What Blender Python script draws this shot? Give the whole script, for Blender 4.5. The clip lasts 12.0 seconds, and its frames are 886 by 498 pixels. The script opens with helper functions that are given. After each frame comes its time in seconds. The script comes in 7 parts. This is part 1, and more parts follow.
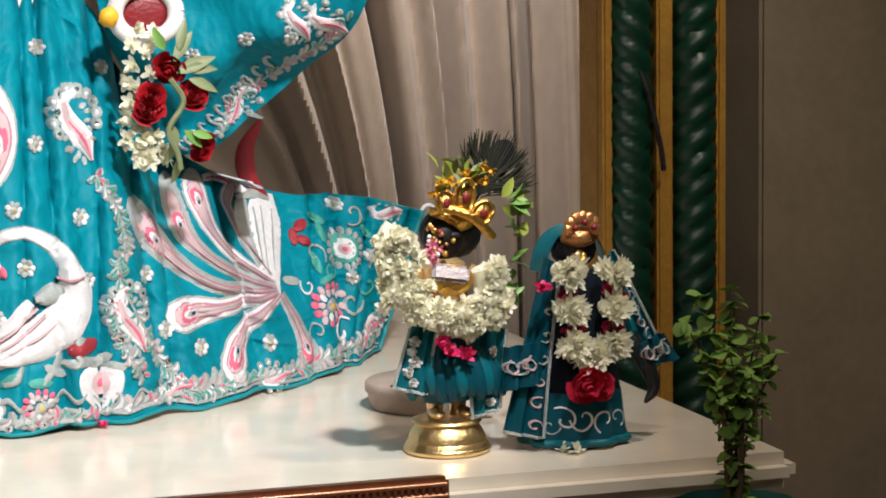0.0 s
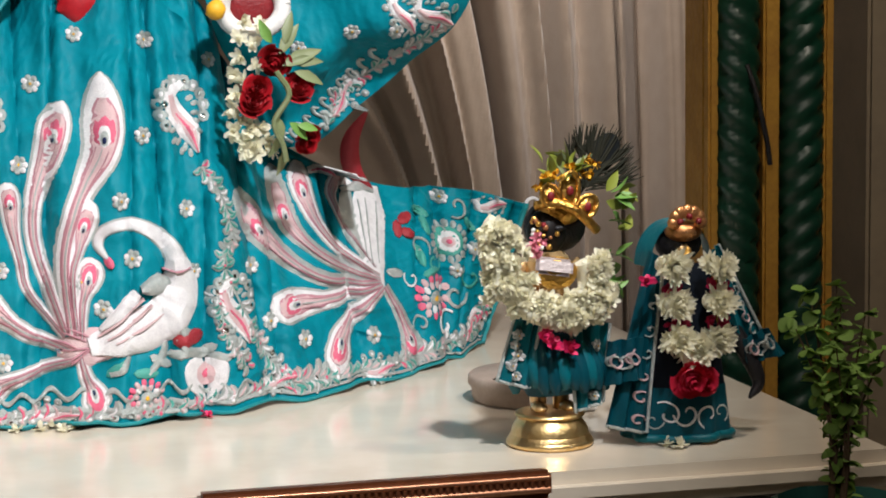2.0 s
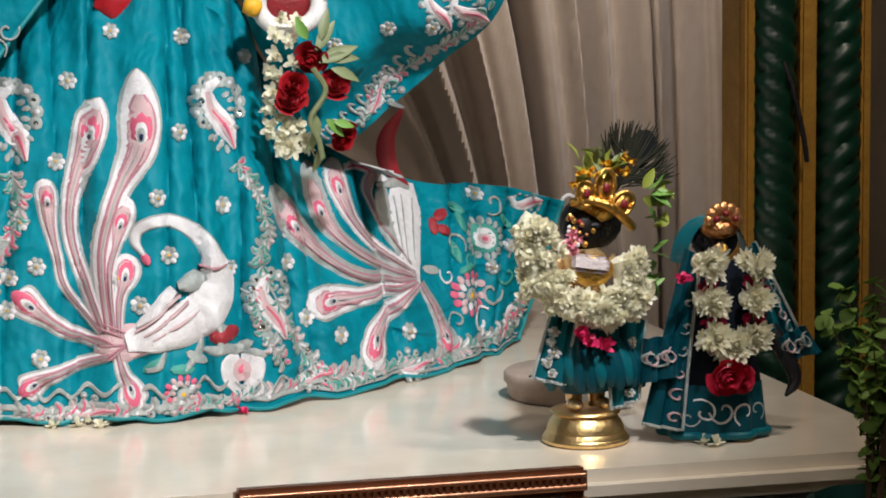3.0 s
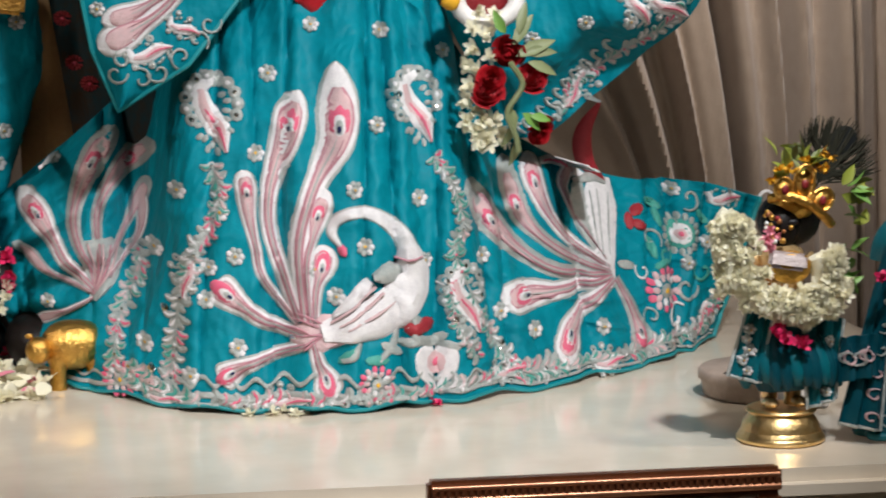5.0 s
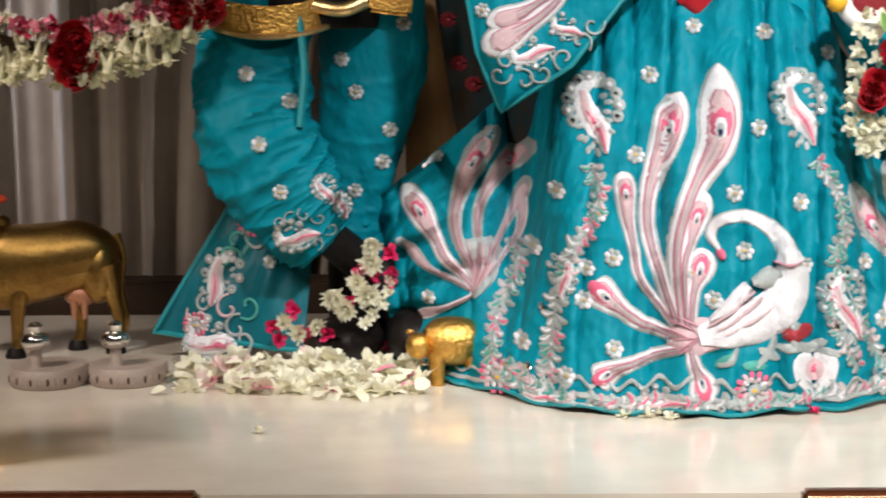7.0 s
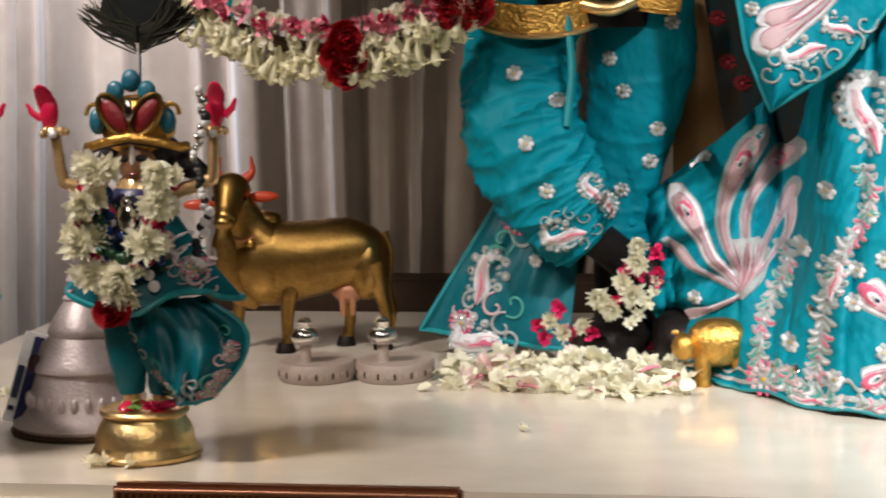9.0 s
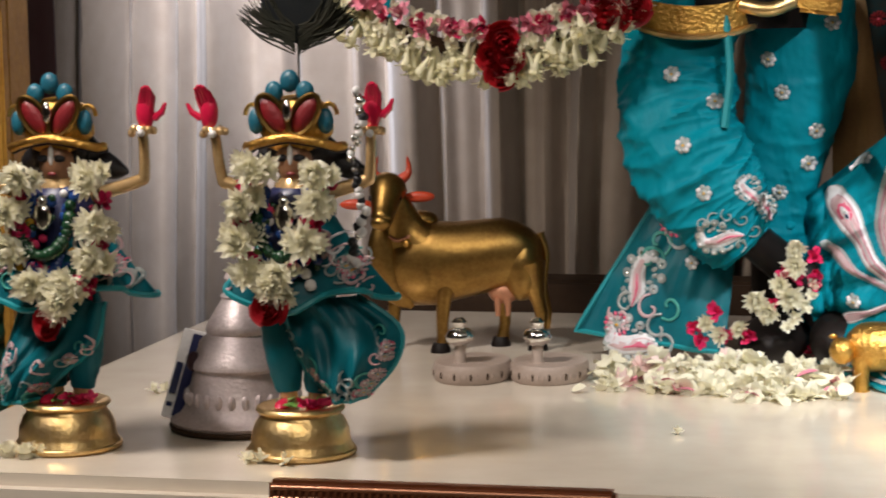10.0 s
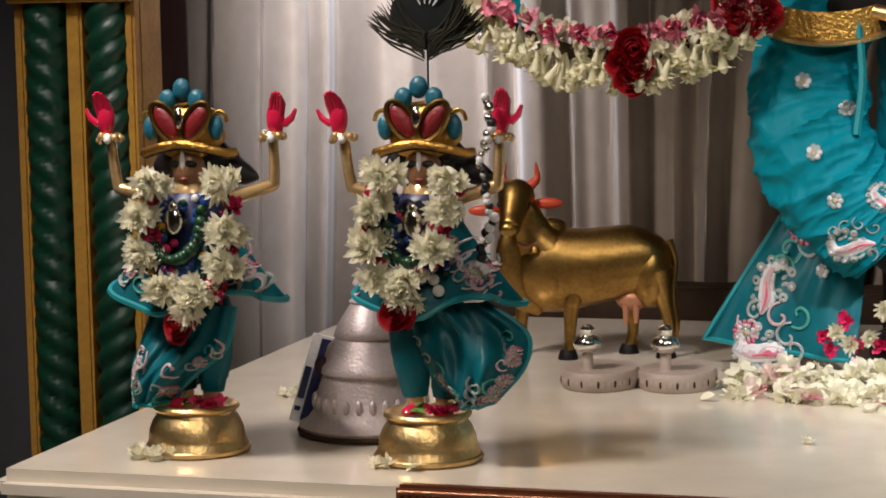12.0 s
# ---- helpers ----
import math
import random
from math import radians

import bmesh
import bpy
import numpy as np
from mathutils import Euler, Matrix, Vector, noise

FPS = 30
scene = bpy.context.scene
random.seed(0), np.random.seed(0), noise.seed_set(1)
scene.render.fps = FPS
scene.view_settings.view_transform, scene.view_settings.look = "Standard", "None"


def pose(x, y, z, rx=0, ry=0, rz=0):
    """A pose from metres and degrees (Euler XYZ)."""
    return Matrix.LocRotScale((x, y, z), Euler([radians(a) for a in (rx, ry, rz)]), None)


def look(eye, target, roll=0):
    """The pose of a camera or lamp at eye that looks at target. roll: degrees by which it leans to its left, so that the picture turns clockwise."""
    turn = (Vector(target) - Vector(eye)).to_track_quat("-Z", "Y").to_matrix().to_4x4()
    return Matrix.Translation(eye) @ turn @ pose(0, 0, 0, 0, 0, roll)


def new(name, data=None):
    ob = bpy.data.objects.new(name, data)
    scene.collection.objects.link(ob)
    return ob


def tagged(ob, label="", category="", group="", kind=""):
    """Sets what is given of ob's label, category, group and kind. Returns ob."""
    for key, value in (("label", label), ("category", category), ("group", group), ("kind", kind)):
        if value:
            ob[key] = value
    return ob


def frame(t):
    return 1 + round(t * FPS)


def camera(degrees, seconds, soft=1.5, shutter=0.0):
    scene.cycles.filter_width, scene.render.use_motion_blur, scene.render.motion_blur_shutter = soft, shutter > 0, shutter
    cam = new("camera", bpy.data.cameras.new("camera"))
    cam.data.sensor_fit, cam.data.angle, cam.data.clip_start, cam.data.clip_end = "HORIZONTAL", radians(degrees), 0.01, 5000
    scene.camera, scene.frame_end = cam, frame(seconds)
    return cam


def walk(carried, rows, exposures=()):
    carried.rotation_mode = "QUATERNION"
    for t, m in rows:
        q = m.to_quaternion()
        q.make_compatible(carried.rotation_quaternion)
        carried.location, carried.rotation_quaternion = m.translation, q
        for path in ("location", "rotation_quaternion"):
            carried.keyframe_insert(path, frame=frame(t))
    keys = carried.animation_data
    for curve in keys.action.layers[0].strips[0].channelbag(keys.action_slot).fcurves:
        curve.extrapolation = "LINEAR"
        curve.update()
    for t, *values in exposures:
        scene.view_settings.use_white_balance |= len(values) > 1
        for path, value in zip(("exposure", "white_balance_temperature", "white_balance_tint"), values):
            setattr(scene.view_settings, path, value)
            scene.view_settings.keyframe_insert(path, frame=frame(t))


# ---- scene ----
cam = camera(23.3, 12.0, soft=1.8, shutter=0.4)
EYE = (0.048, -2.307, 1.546)
PATH = [
    (0.0, -17.20, -6.55, -0.77), (0.5, -16.97, -6.62, -0.77), (1.0, -16.04, -6.64, -0.77),
    (1.5, -14.94, -6.68, -0.78), (2.0, -14.41, -6.70, -0.74), (2.5, -13.91, -6.73, -0.75),
    (4.5, -10.34, -6.87, -0.69), (5.0, -8.21, -6.87, -0.68), (5.5, -6.14, -6.84, -0.70),
    (6.0, -3.02, -6.79, -0.78), (6.5, -0.39, -6.75, -0.69), (7.0, 1.92, -6.71, -0.67),
    (7.2, 2.84, -6.69, -0.70), (8.8, 8.00, -6.65, -0.97),
    (9.0, 9.05, -6.63, -0.98), (9.5, 11.02, -6.57, -1.02), (10.0, 13.22, -6.54, -1.01),
    (10.5, 15.27, -6.50, -1.06), (11.0, 17.20, -6.44, -1.04), (11.5, 16.91, -6.34, -1.00),
    (12.0, 16.65, -6.31, -1.06),
]


def aim(yaw, pitch, roll):
    """A hand-held pan from one standing point: the way ahead from yaw and pitch in degrees."""
    a, b = radians(yaw), radians(pitch)
    way = Vector((-math.sin(a) * math.cos(b), math.cos(a) * math.cos(b), math.sin(b)))
    return look(EYE, Vector(EYE) + way, roll)


# the phone's own exposure drifts as it pans
EXPOSURE = [(0.0, 0.1), (1.5, 0.02), (2.5, -0.28), (4.5, -0.28), (5.5, -0.44), (6.5, -0.10), (7.0, 0.02), (9.5, 0.18), (12.0, 0.16)]
walk(cam, [(t, aim(yaw, pitch, roll)) for t, yaw, pitch, roll in PATH], EXPOSURE)

# ---- light: shrine spot lamps above and before the altar, added curtain spots and fill ----
world = bpy.data.worlds.new("hall")
world.use_nodes = True
world.node_tree.nodes["Background"].inputs[0].default_value = (1.0, 0.86, 0.7, 1)
world.node_tree.nodes["Background"].inputs[1].default_value = 0.02
scene.world = world


def lamp(kind, place, target, watts, size, colour, angle=60, blend=0.5):
    data = bpy.data.lights.new("lamp_" + kind.lower(), kind)
    data.energy, data.color = watts, colour
    if kind == "AREA":
        data.shape, data.size = "DISK", size
    else:
        data.shadow_soft_size = size
        if kind == "SPOT":
            data.spot_size, data.spot_blend = radians(angle), blend
    ob = new("lamp_" + kind.lower(), data)
    ob.matrix_world = look(place, target)
    return ob


lamp("SPOT", (1.40, -0.45, 2.7), (0.98, 0.42, 1.0), 60, 0.09, (1.0, 0.87, 0.73), 78, 0.7)
lamp("SPOT", (-1.45, -0.50, 2.7), (-0.82, 0.38, 1.08), 136, 0.18, (1.0, 0.90, 0.84), 66, 0.75)
lamp("SPOT", (0.80, -1.15, 2.98), (0.40, 0.56, 1.14), 340, 0.07, (0.95, 0.97, 1.0), 40, 0.85)
# two spots with no known source, added to brighten the curtain's sides
lamp("SPOT", (-1.16, 0.95, 2.85), (-1.17, 1.58, 1.80), 500, 0.06, (0.85, 0.87, 1.0), 37, 0.95)
lamp("SPOT", (1.10, 1.05, 2.8), (1.20, 1.58, 1.72), 230, 0.06, (1.0, 0.90, 0.84), 38, 0.9)
# added overhead fill for the hall, no ceiling light known here
lamp("AREA", (0.0, -2.0, 2.9), (0.0, -0.3, 0.5), 16, 1.2, (1.0, 0.92, 0.82))

# ---- materials ----
def material(name, colour, rough=0.6, metal=0.0, second=None, scale=30.0, mix=0.5, bump=0.0, bump_scale=120.0, sheen=0.0, spread=0.0, coat=0.0, wave=None, gloss=0.5, wrinkle=0.0, thin=0.0):
    """A surface with two colours mixed by noise at two scales, fine relief, and a spread of tone from piece to piece."""
    m = bpy.data.materials.new(name)
    m.use_nodes = True
    nt = m.node_tree
    n, link = nt.nodes, nt.links
    b = n["Principled BSDF"]
    b.inputs["Roughness"].default_value, b.inputs["Metallic"].default_value = rough, metal
    b.inputs["Specular IOR Level"].default_value = gloss
    b.inputs["Sheen Weight"].default_value, b.inputs["Coat Weight"].default_value = sheen, coat
    second = second or tuple(c * 0.72 for c in colour)
    co = n.new("ShaderNodeTexCoord")
    big, fine = n.new("ShaderNodeTexNoise"), n.new("ShaderNodeTexNoise")
    for node, s in ((big, scale), (fine, scale * 6)):
        node.inputs["Scale"].default_value, node.inputs["Detail"].default_value = s, 4
        link.new(co.outputs["Object"], node.inputs["Vector"])
    add = n.new("ShaderNodeMath")
    add.operation = "MULTIPLY_ADD"
    link.new(fine.outputs["Fac"], add.inputs[0])
    add.inputs[1].default_value = 0.45
    half = n.new("ShaderNodeMath")
    half.operation = "MULTIPLY"
    half.inputs[1].default_value = 0.55
    link.new(big.outputs["Fac"], half.inputs[0])
    link.new(half.outputs[0], add.inputs[2])
    ramp = n.new("ShaderNodeMapRange")
    ramp.inputs["From Min"].default_value, ramp.inputs["From Max"].default_value = 0.5 - 0.22 * mix - 0.05, 0.5 + 0.22
    link.new(add.outputs[0], ramp.inputs["Value"])
    blend = n.new("ShaderNodeMix")
    blend.data_type = "RGBA"
    blend.inputs[6].default_value, blend.inputs[7].default_value = (*colour, 1), (*second, 1)
    link.new(ramp.outputs[0], blend.inputs[0])
    out = blend.outputs[2]
    if spread:
        info, geo = n.new("ShaderNodeObjectInfo"), n.new("ShaderNodeNewGeometry")
        both = n.new("ShaderNodeMath")
        link.new(info.outputs["Random"], both.inputs[0])
        link.new(geo.outputs["Random Per Island"], both.inputs[1])
        tone = n.new("ShaderNodeMapRange")
        tone.inputs["From Max"].default_value = 2.0
        tone.inputs["To Min"].default_value, tone.inputs["To Max"].default_value = 1 - spread, 1 + spread
        link.new(both.outputs[0], tone.inputs["Value"])
        hsv = n.new("ShaderNodeHueSaturation")
        link.new(tone.outputs[0], hsv.inputs["Value"])
        link.new(out, hsv.inputs["Color"])
        out = hsv.outputs[0]
    link.new(out, b.inputs["Base Color"])
    rr = n.new("ShaderNodeMapRange")
    rr.inputs["To Min"].default_value, rr.inputs["To Max"].default_value = max(0.02, rough - 0.1), min(1, rough + 0.1)
    link.new(big.outputs["Fac"], rr.inputs["Value"])
    link.new(rr.outputs[0], b.inputs["Roughness"])
    if bump:
        src = n.new("ShaderNodeTexNoise")
        src.inputs["Scale"].default_value, src.inputs["Detail"].default_value = bump_scale, 3
        link.new(co.outputs["Object"], src.inputs["Vector"])
        if wave:
            src = n.new("ShaderNodeTexWave")
            src.bands_direction = wave
            src.inputs["Scale"].default_value, src.inputs["Distortion"].default_value, src.inputs["Detail"].default_value = bump_scale, 1.5, 2
            link.new(co.outputs["Object"], src.inputs["Vector"])
        bp = n.new("ShaderNodeBump")
        bp.inputs["Strength"].default_value, bp.inputs["Distance"].default_value = bump, 0.004
        link.new(src.outputs["Fac"], bp.inputs["Height"])
        link.new(bp.outputs[0], b.inputs["Normal"])
        if wrinkle:
            place, crease, relief = n.new("ShaderNodeMapping"), n.new("ShaderNodeTexNoise"), n.new("ShaderNodeBump")
            place.inputs["Scale"].default_value = (1.0, 1.0, 0.6)
            crease.inputs["Scale"].default_value, crease.inputs["Detail"].default_value, crease.inputs["Distortion"].default_value = 13, 3, 0.25
            link.new(co.outputs["Object"], place.inputs["Vector"])
            link.new(place.outputs[0], crease.inputs["Vector"])
            relief.inputs["Strength"].default_value, relief.inputs["Distance"].default_value = wrinkle, 0.03
            link.new(crease.outputs["Fac"], relief.inputs["Height"])
            link.new(relief.outputs[0], bp.inputs["Normal"])
    if thin:
        glow, both = n.new("ShaderNodeBsdfTranslucent"), n.new("ShaderNodeMixShader")
        link.new(out, glow.inputs["Color"])
        both.inputs[0].default_value = thin
        link.new(b.outputs[0], both.inputs[1])
        link.new(glow.outputs[0], both.inputs[2])
        link.new(both.outputs[0], n["Material Output"].inputs["Surface"])
    return m


TEAL = material("teal_satin", (0.0005, 0.212, 0.272), 0.52, second=(0.0005, 0.150, 0.200), scale=6, bump=0.12, bump_scale=260, gloss=0.10, wrinkle=0.85)
# teal of the doll clothes; on the sash end it stands for shade
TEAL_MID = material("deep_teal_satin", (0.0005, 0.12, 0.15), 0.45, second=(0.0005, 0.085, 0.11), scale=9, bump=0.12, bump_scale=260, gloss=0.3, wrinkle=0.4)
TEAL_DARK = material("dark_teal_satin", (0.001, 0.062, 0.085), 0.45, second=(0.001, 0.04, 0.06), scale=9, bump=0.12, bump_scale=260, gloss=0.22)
TEAL_TRIM = material("turquoise_piping", (0.008, 0.25, 0.28), 0.45, scale=40)
SILVER = material("silver_thread", (0.50, 0.51, 0.48), 0.42, 0.4, second=(0.30, 0.36, 0.36), scale=160, bump=0.6, bump_scale=700)
WHITE_THREAD = material("white_thread", (0.86, 0.84, 0.84), 0.6, second=(0.64, 0.62, 0.64), scale=75, bump=0.8, bump_scale=600, gloss=0.22)
PINK = material("pale_pink_thread", (0.72, 0.46, 0.47), 0.6, second=(0.60, 0.46, 0.47), scale=75, mix=0.9, bump=0.8, bump_scale=600, gloss=0.22)
PINK_DEEP = material("rose_pink_thread", (0.70, 0.10, 0.20), 0.55, second=(0.60, 0.16, 0.22), scale=110, bump=0.5, bump_scale=600, gloss=0.22)
MAUVE = material("mauve_thread", (0.52, 0.22, 0.27), 0.6, second=(0.42, 0.24, 0.27), scale=110, bump=0.5, bump_scale=600, gloss=0.2)
RED_THREAD = material("red_thread", (0.34, 0.018, 0.028), 0.55, scale=110, bump=0.4, bump_scale=600)
BLUE_DARK = material("dark_blue_stone", (0.02, 0.03, 0.09), 0.2, scale=60)
SEQUIN = material("sequin", (0.95, 0.95, 0.92), 0.08, 1.0, scale=60)
GREEN_THREAD = material("sea_green_thread", (0.06, 0.34, 0.28), 0.5, scale=80, bump=0.4, bump_scale=600)
MARBLE = material("white_marble", (0.76, 0.685, 0.575), 0.17, second=(0.60, 0.52, 0.42), scale=2.2, mix=0.9, coat=0.2)
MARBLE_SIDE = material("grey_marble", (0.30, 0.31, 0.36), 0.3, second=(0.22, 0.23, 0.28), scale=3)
CURTAIN = material("grey_brown_satin", (0.33, 0.27, 0.215), 0.38, second=(0.255, 0.20, 0.155), scale=5, bump=0.15, bump_scale=300, sheen=0.2)
WOOD_DARK = material("dark_brown_wood", (0.05, 0.028, 0.015), 0.65, second=(0.03, 0.016, 0.009), scale=14, bump=0.2, gloss=0.2)
MAROON = material("maroon_cloth", (0.035, 0.008, 0.012), 0.7, scale=10)
GOLD_PAINT = material("gold_paint", (0.50, 0.27, 0.045), 0.42, 0.35, second=(0.33, 0.16, 0.03), scale=22, bump=0.35, bump_scale=60)
GREEN_PAINT = material("dark_green_enamel", (0.0024, 0.033, 0.017), 0.38, second=(0.0014, 0.019, 0.011), scale=18)
WALL_TAN = material("tan_panel", (0.205, 0.160, 0.105), 0.7, second=(0.150, 0.118, 0.080), scale=9, mix=0.8, bump=0.1, bump_scale=160)
WALL_DARK = material("dark_grey_wall", (0.035, 0.035, 0.04), 0.8, scale=5)
WALL_PLAIN = material("cream_plaster", (0.30, 0.26, 0.21), 0.85, second=(0.25, 0.215, 0.175), scale=3, bump=0.15)
FLOOR_STONE = material("beige_floor_stone", (0.36, 0.31, 0.25), 0.25, second=(0.29, 0.25, 0.2), scale=3)
BRASS = material("polished_brass", (0.88, 0.66, 0.34), 0.36, 1.0, second=(0.72, 0.46, 0.16), scale=22, bump=0.25, bump_scale=150)
BRASS_DULL = material("aged_brass", (0.46, 0.28, 0.08), 0.33, 1.0, second=(0.22, 0.12, 0.035), scale=26, mix=0.8, bump=0.14, bump_scale=50)
GOLD_CAST = material("bright_gold", (0.80, 0.48, 0.12), 0.36, 1.0, second=(0.50, 0.26, 0.06), scale=70, bump=0.7, bump_scale=170)
SILVER_CAST = material("chased_silver", (0.66, 0.57, 0.56), 0.40, 0.3, second=(0.42, 0.35, 0.34), scale=40, bump=0.3, bump_scale=230)
STEEL = material("bright_silver", (0.86, 0.84, 0.80), 0.1, 1.0, scale=30)
SANDAL = material("pale_wood", (0.38, 0.30, 0.25), 0.6, second=(0.29, 0.225, 0.185), scale=25, bump=0.3, bump_scale=90)
PETAL = material("white_petal", (0.93, 0.91, 0.79), 0.6, second=(0.90, 0.86, 0.66), scale=70, spread=0.06, thin=0.42)
PETAL_CREAM = material("cream_petal", (0.88, 0.85, 0.66), 0.6, second=(0.78, 0.74, 0.46), scale=60, spread=0.12, thin=0.3)
PETAL_PINK = material("magenta_petal", (0.65, 0.02, 0.12), 0.55, second=(0.5, 0.01, 0.08), scale=50, spread=0.3)
PETAL_ROSE = material("rose_pink_petal", (0.75, 0.25, 0.33), 0.55, scale=50, spread=0.3)
ROSE = material("red_rose_petal", (0.40, 0.006, 0.012), 0.5, second=(0.25, 0.004, 0.010), scale=40, spread=0.2)
LEAF = material("green_leaf", (0.15, 0.29, 0.06), 0.5, second=(0.09, 0.20, 0.035), scale=40, spread=0.35)
LEAF_PALE = material("pale_leaf", (0.21, 0.24, 0.12), 0.5, second=(0.14, 0.17, 0.07), scale=40, spread=0.3)
STEM = material("brown_stem", (0.10, 0.06, 0.03), 0.8, scale=40)
YELLOW = material("marigold", (0.80, 0.42, 0.02), 0.6, scale=50, spread=0.2)
DARK_STONE = material("black_stone", (0.010, 0.007, 0.006), 0.5, scale=12, gloss=0.2)
HAIR = material("black_hair", (0.006, 0.005, 0.007), 0.5, scale=50, bump=0.4, bump_scale=300)
RED_PAINT = material("glossy_crimson_paint", (0.62, 0.015, 0.06), 0.22, second=(0.5, 0.01, 0.05), scale=30, coat=0.4)
RED_GEM = material("ruby_enamel", (0.22, 0.010, 0.014), 0.45, second=(0.14, 0.006, 0.01), scale=60, bump=0.3, bump_scale=200)
AQUA_GEM = material("aqua_enamel", (0.012, 0.13, 0.19), 0.4, second=(0.01, 0.08, 0.12), scale=60, bump=0.3, bump_scale=200)
FEATHER = material("dark_feather", (0.006, 0.008, 0.010), 0.75, second=(0.012, 0.013, 0.012), scale=60, gloss=0.12)
FEATHER_BARB = material("bronze_barb", (0.026, 0.024, 0.016), 0.8, second=(0.012, 0.014, 0.010), scale=60, spread=0.3, gloss=0.1)
WHITE_PAINT = material("white_paint", (0.80, 0.78, 0.76), 0.4, scale=40)
FRAME_GOLD = material("red_gold_frame", (0.30, 0.11, 0.045), 0.36, 0.7, second=(0.16, 0.05, 0.025), scale=50, bump=0.3, bump_scale=120)
PRINT = material("faded_print", (0.42, 0.16, 0.10), 0.35, second=(0.62, 0.50, 0.38), scale=14, mix=0.9)
POT_GREEN = material("green_cloth_wrap", (0.012, 0.10, 0.085), 0.6, scale=30)
NAVY = material("navy_print", (0.015, 0.02, 0.08), 0.4, scale=30)
BEAD = material("blue_bead", (0.02, 0.06, 0.22), 0.2, scale=40, spread=0.5)
BEAD_DARK = material("dark_green_bead", (0.01, 0.05, 0.02), 0.25, scale=40, spread=0.4)


# ---- mesh building ----
class Shape:
    """Gathers vertices and faces of one mesh, with a material slot per face."""

    def __init__(self):
        self.v, self.f, self.k = [], [], []

    def add(self, verts, faces, slot=0, m=None):
        base = len(self.v)
        self.v += [tuple(m @ Vector(p)) if m else tuple(p) for p in verts]
        self.f += [tuple(base + i for i in face) for face in faces]
        self.k += [slot] * len(faces)
        return self

    def grid(self, rows, slot=0, closed=False, m=None):
        """Faces between rows of points, all of one length; closed: each row is a ring."""
        n, verts, faces = len(rows[0]), [p for row in rows for p in row], []
        for a in range(len(rows) - 1):
            for b in range(n if closed else n - 1):
                c = (b + 1) % n
                faces.append((a * n + b, a * n + c, (a + 1) * n + c, (a + 1) * n + b))
        return self.add(verts, faces, slot, m)

    def lathe(self, profile, n=24, slot=0, m=None, wobble=0.0):
        rows = []
        for i, (r, z) in enumerate(profile):
            rows.append([(r * math.cos(2 * math.pi * j / n) * (1 + wobble * math.sin(3.1 * j + i)), r * math.sin(2 * math.pi * j / n) * (1 + wobble * math.cos(2.3 * j)), z) for j in range(n)])
        self.grid(rows, slot, True, m)
        for row, order in ((rows[0], -1), (rows[-1], 1)):
            self.add(row, [tuple(range(n))[::order]], slot, m)
        return self

    def tube(self, path, radius, n=8, slot=0, m=None, flat=1.0):
        """A round rope along a path; radius: one number or one for each point."""
        path = [Vector(p) for p in path]
        radii = [radius] * len(path) if isinstance(radius, (int, float)) else radius
        rows, side = [], None
        for i, p in enumerate(path):
            way = (path[min(i + 1, len(path) - 1)] - path[max(i - 1, 0)]).normalized()
            side = way.cross(Vector((0.13, 0.97, 0.21)) if side is None else side.cross(way)).normalized() if side is None else (side - way * side.dot(way)).normalized()
            other = way.cross(side)
            rows.append([p + radii[i] * (side * math.cos(2 * math.pi * j / n) + other * flat * math.sin(2 * math.pi * j / n)) for j in range(n)])
        self.grid(rows, slot, True, m)
        self.add(rows[0], [tuple(range(n))[::-1]], slot, m)
        self.add(rows[-1], [tuple(range(n))], slot, m)
        return self

    def ball(self, place, size, slot=0, n=12, k=8, m=None, rough=0.0):
        size = (size,) * 3 if isinstance(size, (int, float)) else size
        rows = []
        for i in range(k + 1):
            a = math.pi * i / k
            r, z = max(math.sin(a), 0.001), -math.cos(a)
            row = []
            for j in range(n):
                p = Vector((r * math.cos(2 * math.pi * j / n), r * math.sin(2 * math.pi * j / n), z))
                d = 1 + rough * noise.noise(p * 2.3 + Vector(place) * 40) if rough else 1
                row.append((place[0] + size[0] * p.x * d, place[1] + size[1] * p.y * d, place[2] + size[2] * p.z * d))
            rows.append(row)
        return self.grid(rows, slot, True, m)

    def box(self, lo, hi, slot=0, bevel=0.004, m=None, segments=2):
        bm = bmesh.new()
        bmesh.ops.create_cube(bm, size=1)
        for p in bm.verts:
            p.co = Vector([(lo[i] + hi[i]) / 2 + p.co[i] * (hi[i] - lo[i]) for i in range(3)])
        if bevel:
            bmesh.ops.bevel(bm, geom=bm.edges[:], offset=bevel, segments=segments, affect="EDGES")
        bm.verts.index_update()
        self.add([p.co.copy() for p in bm.verts], [[p.index for p in f.verts] for f in bm.faces], slot, m)
        bm.free()
        return self

    def cloth(self, fn, nu, nv, slot=0, thick=0.004, away=(0, 1, 0), m=None):
        """A sheet with thickness: fn(u, v) for u, v in 0..1, and a back set off along away."""
        away = Vector(away) * thick
        front = [[Vector(fn(i / nu, j / nv)) for i in range(nu + 1)] for j in range(nv + 1)]
        back = [[p + away for p in row] for row in front]
        self.grid(front, slot, False, m)
        self.grid([row[::-1] for row in back], slot, False, m)
        rim = front[0] + [row[-1] for row in front[1:]] + front[-1][-2::-1] + [row[0] for row in front[-2:0:-1]]
        self.grid([[p + away for p in rim], rim], slot, True, m)
        return self

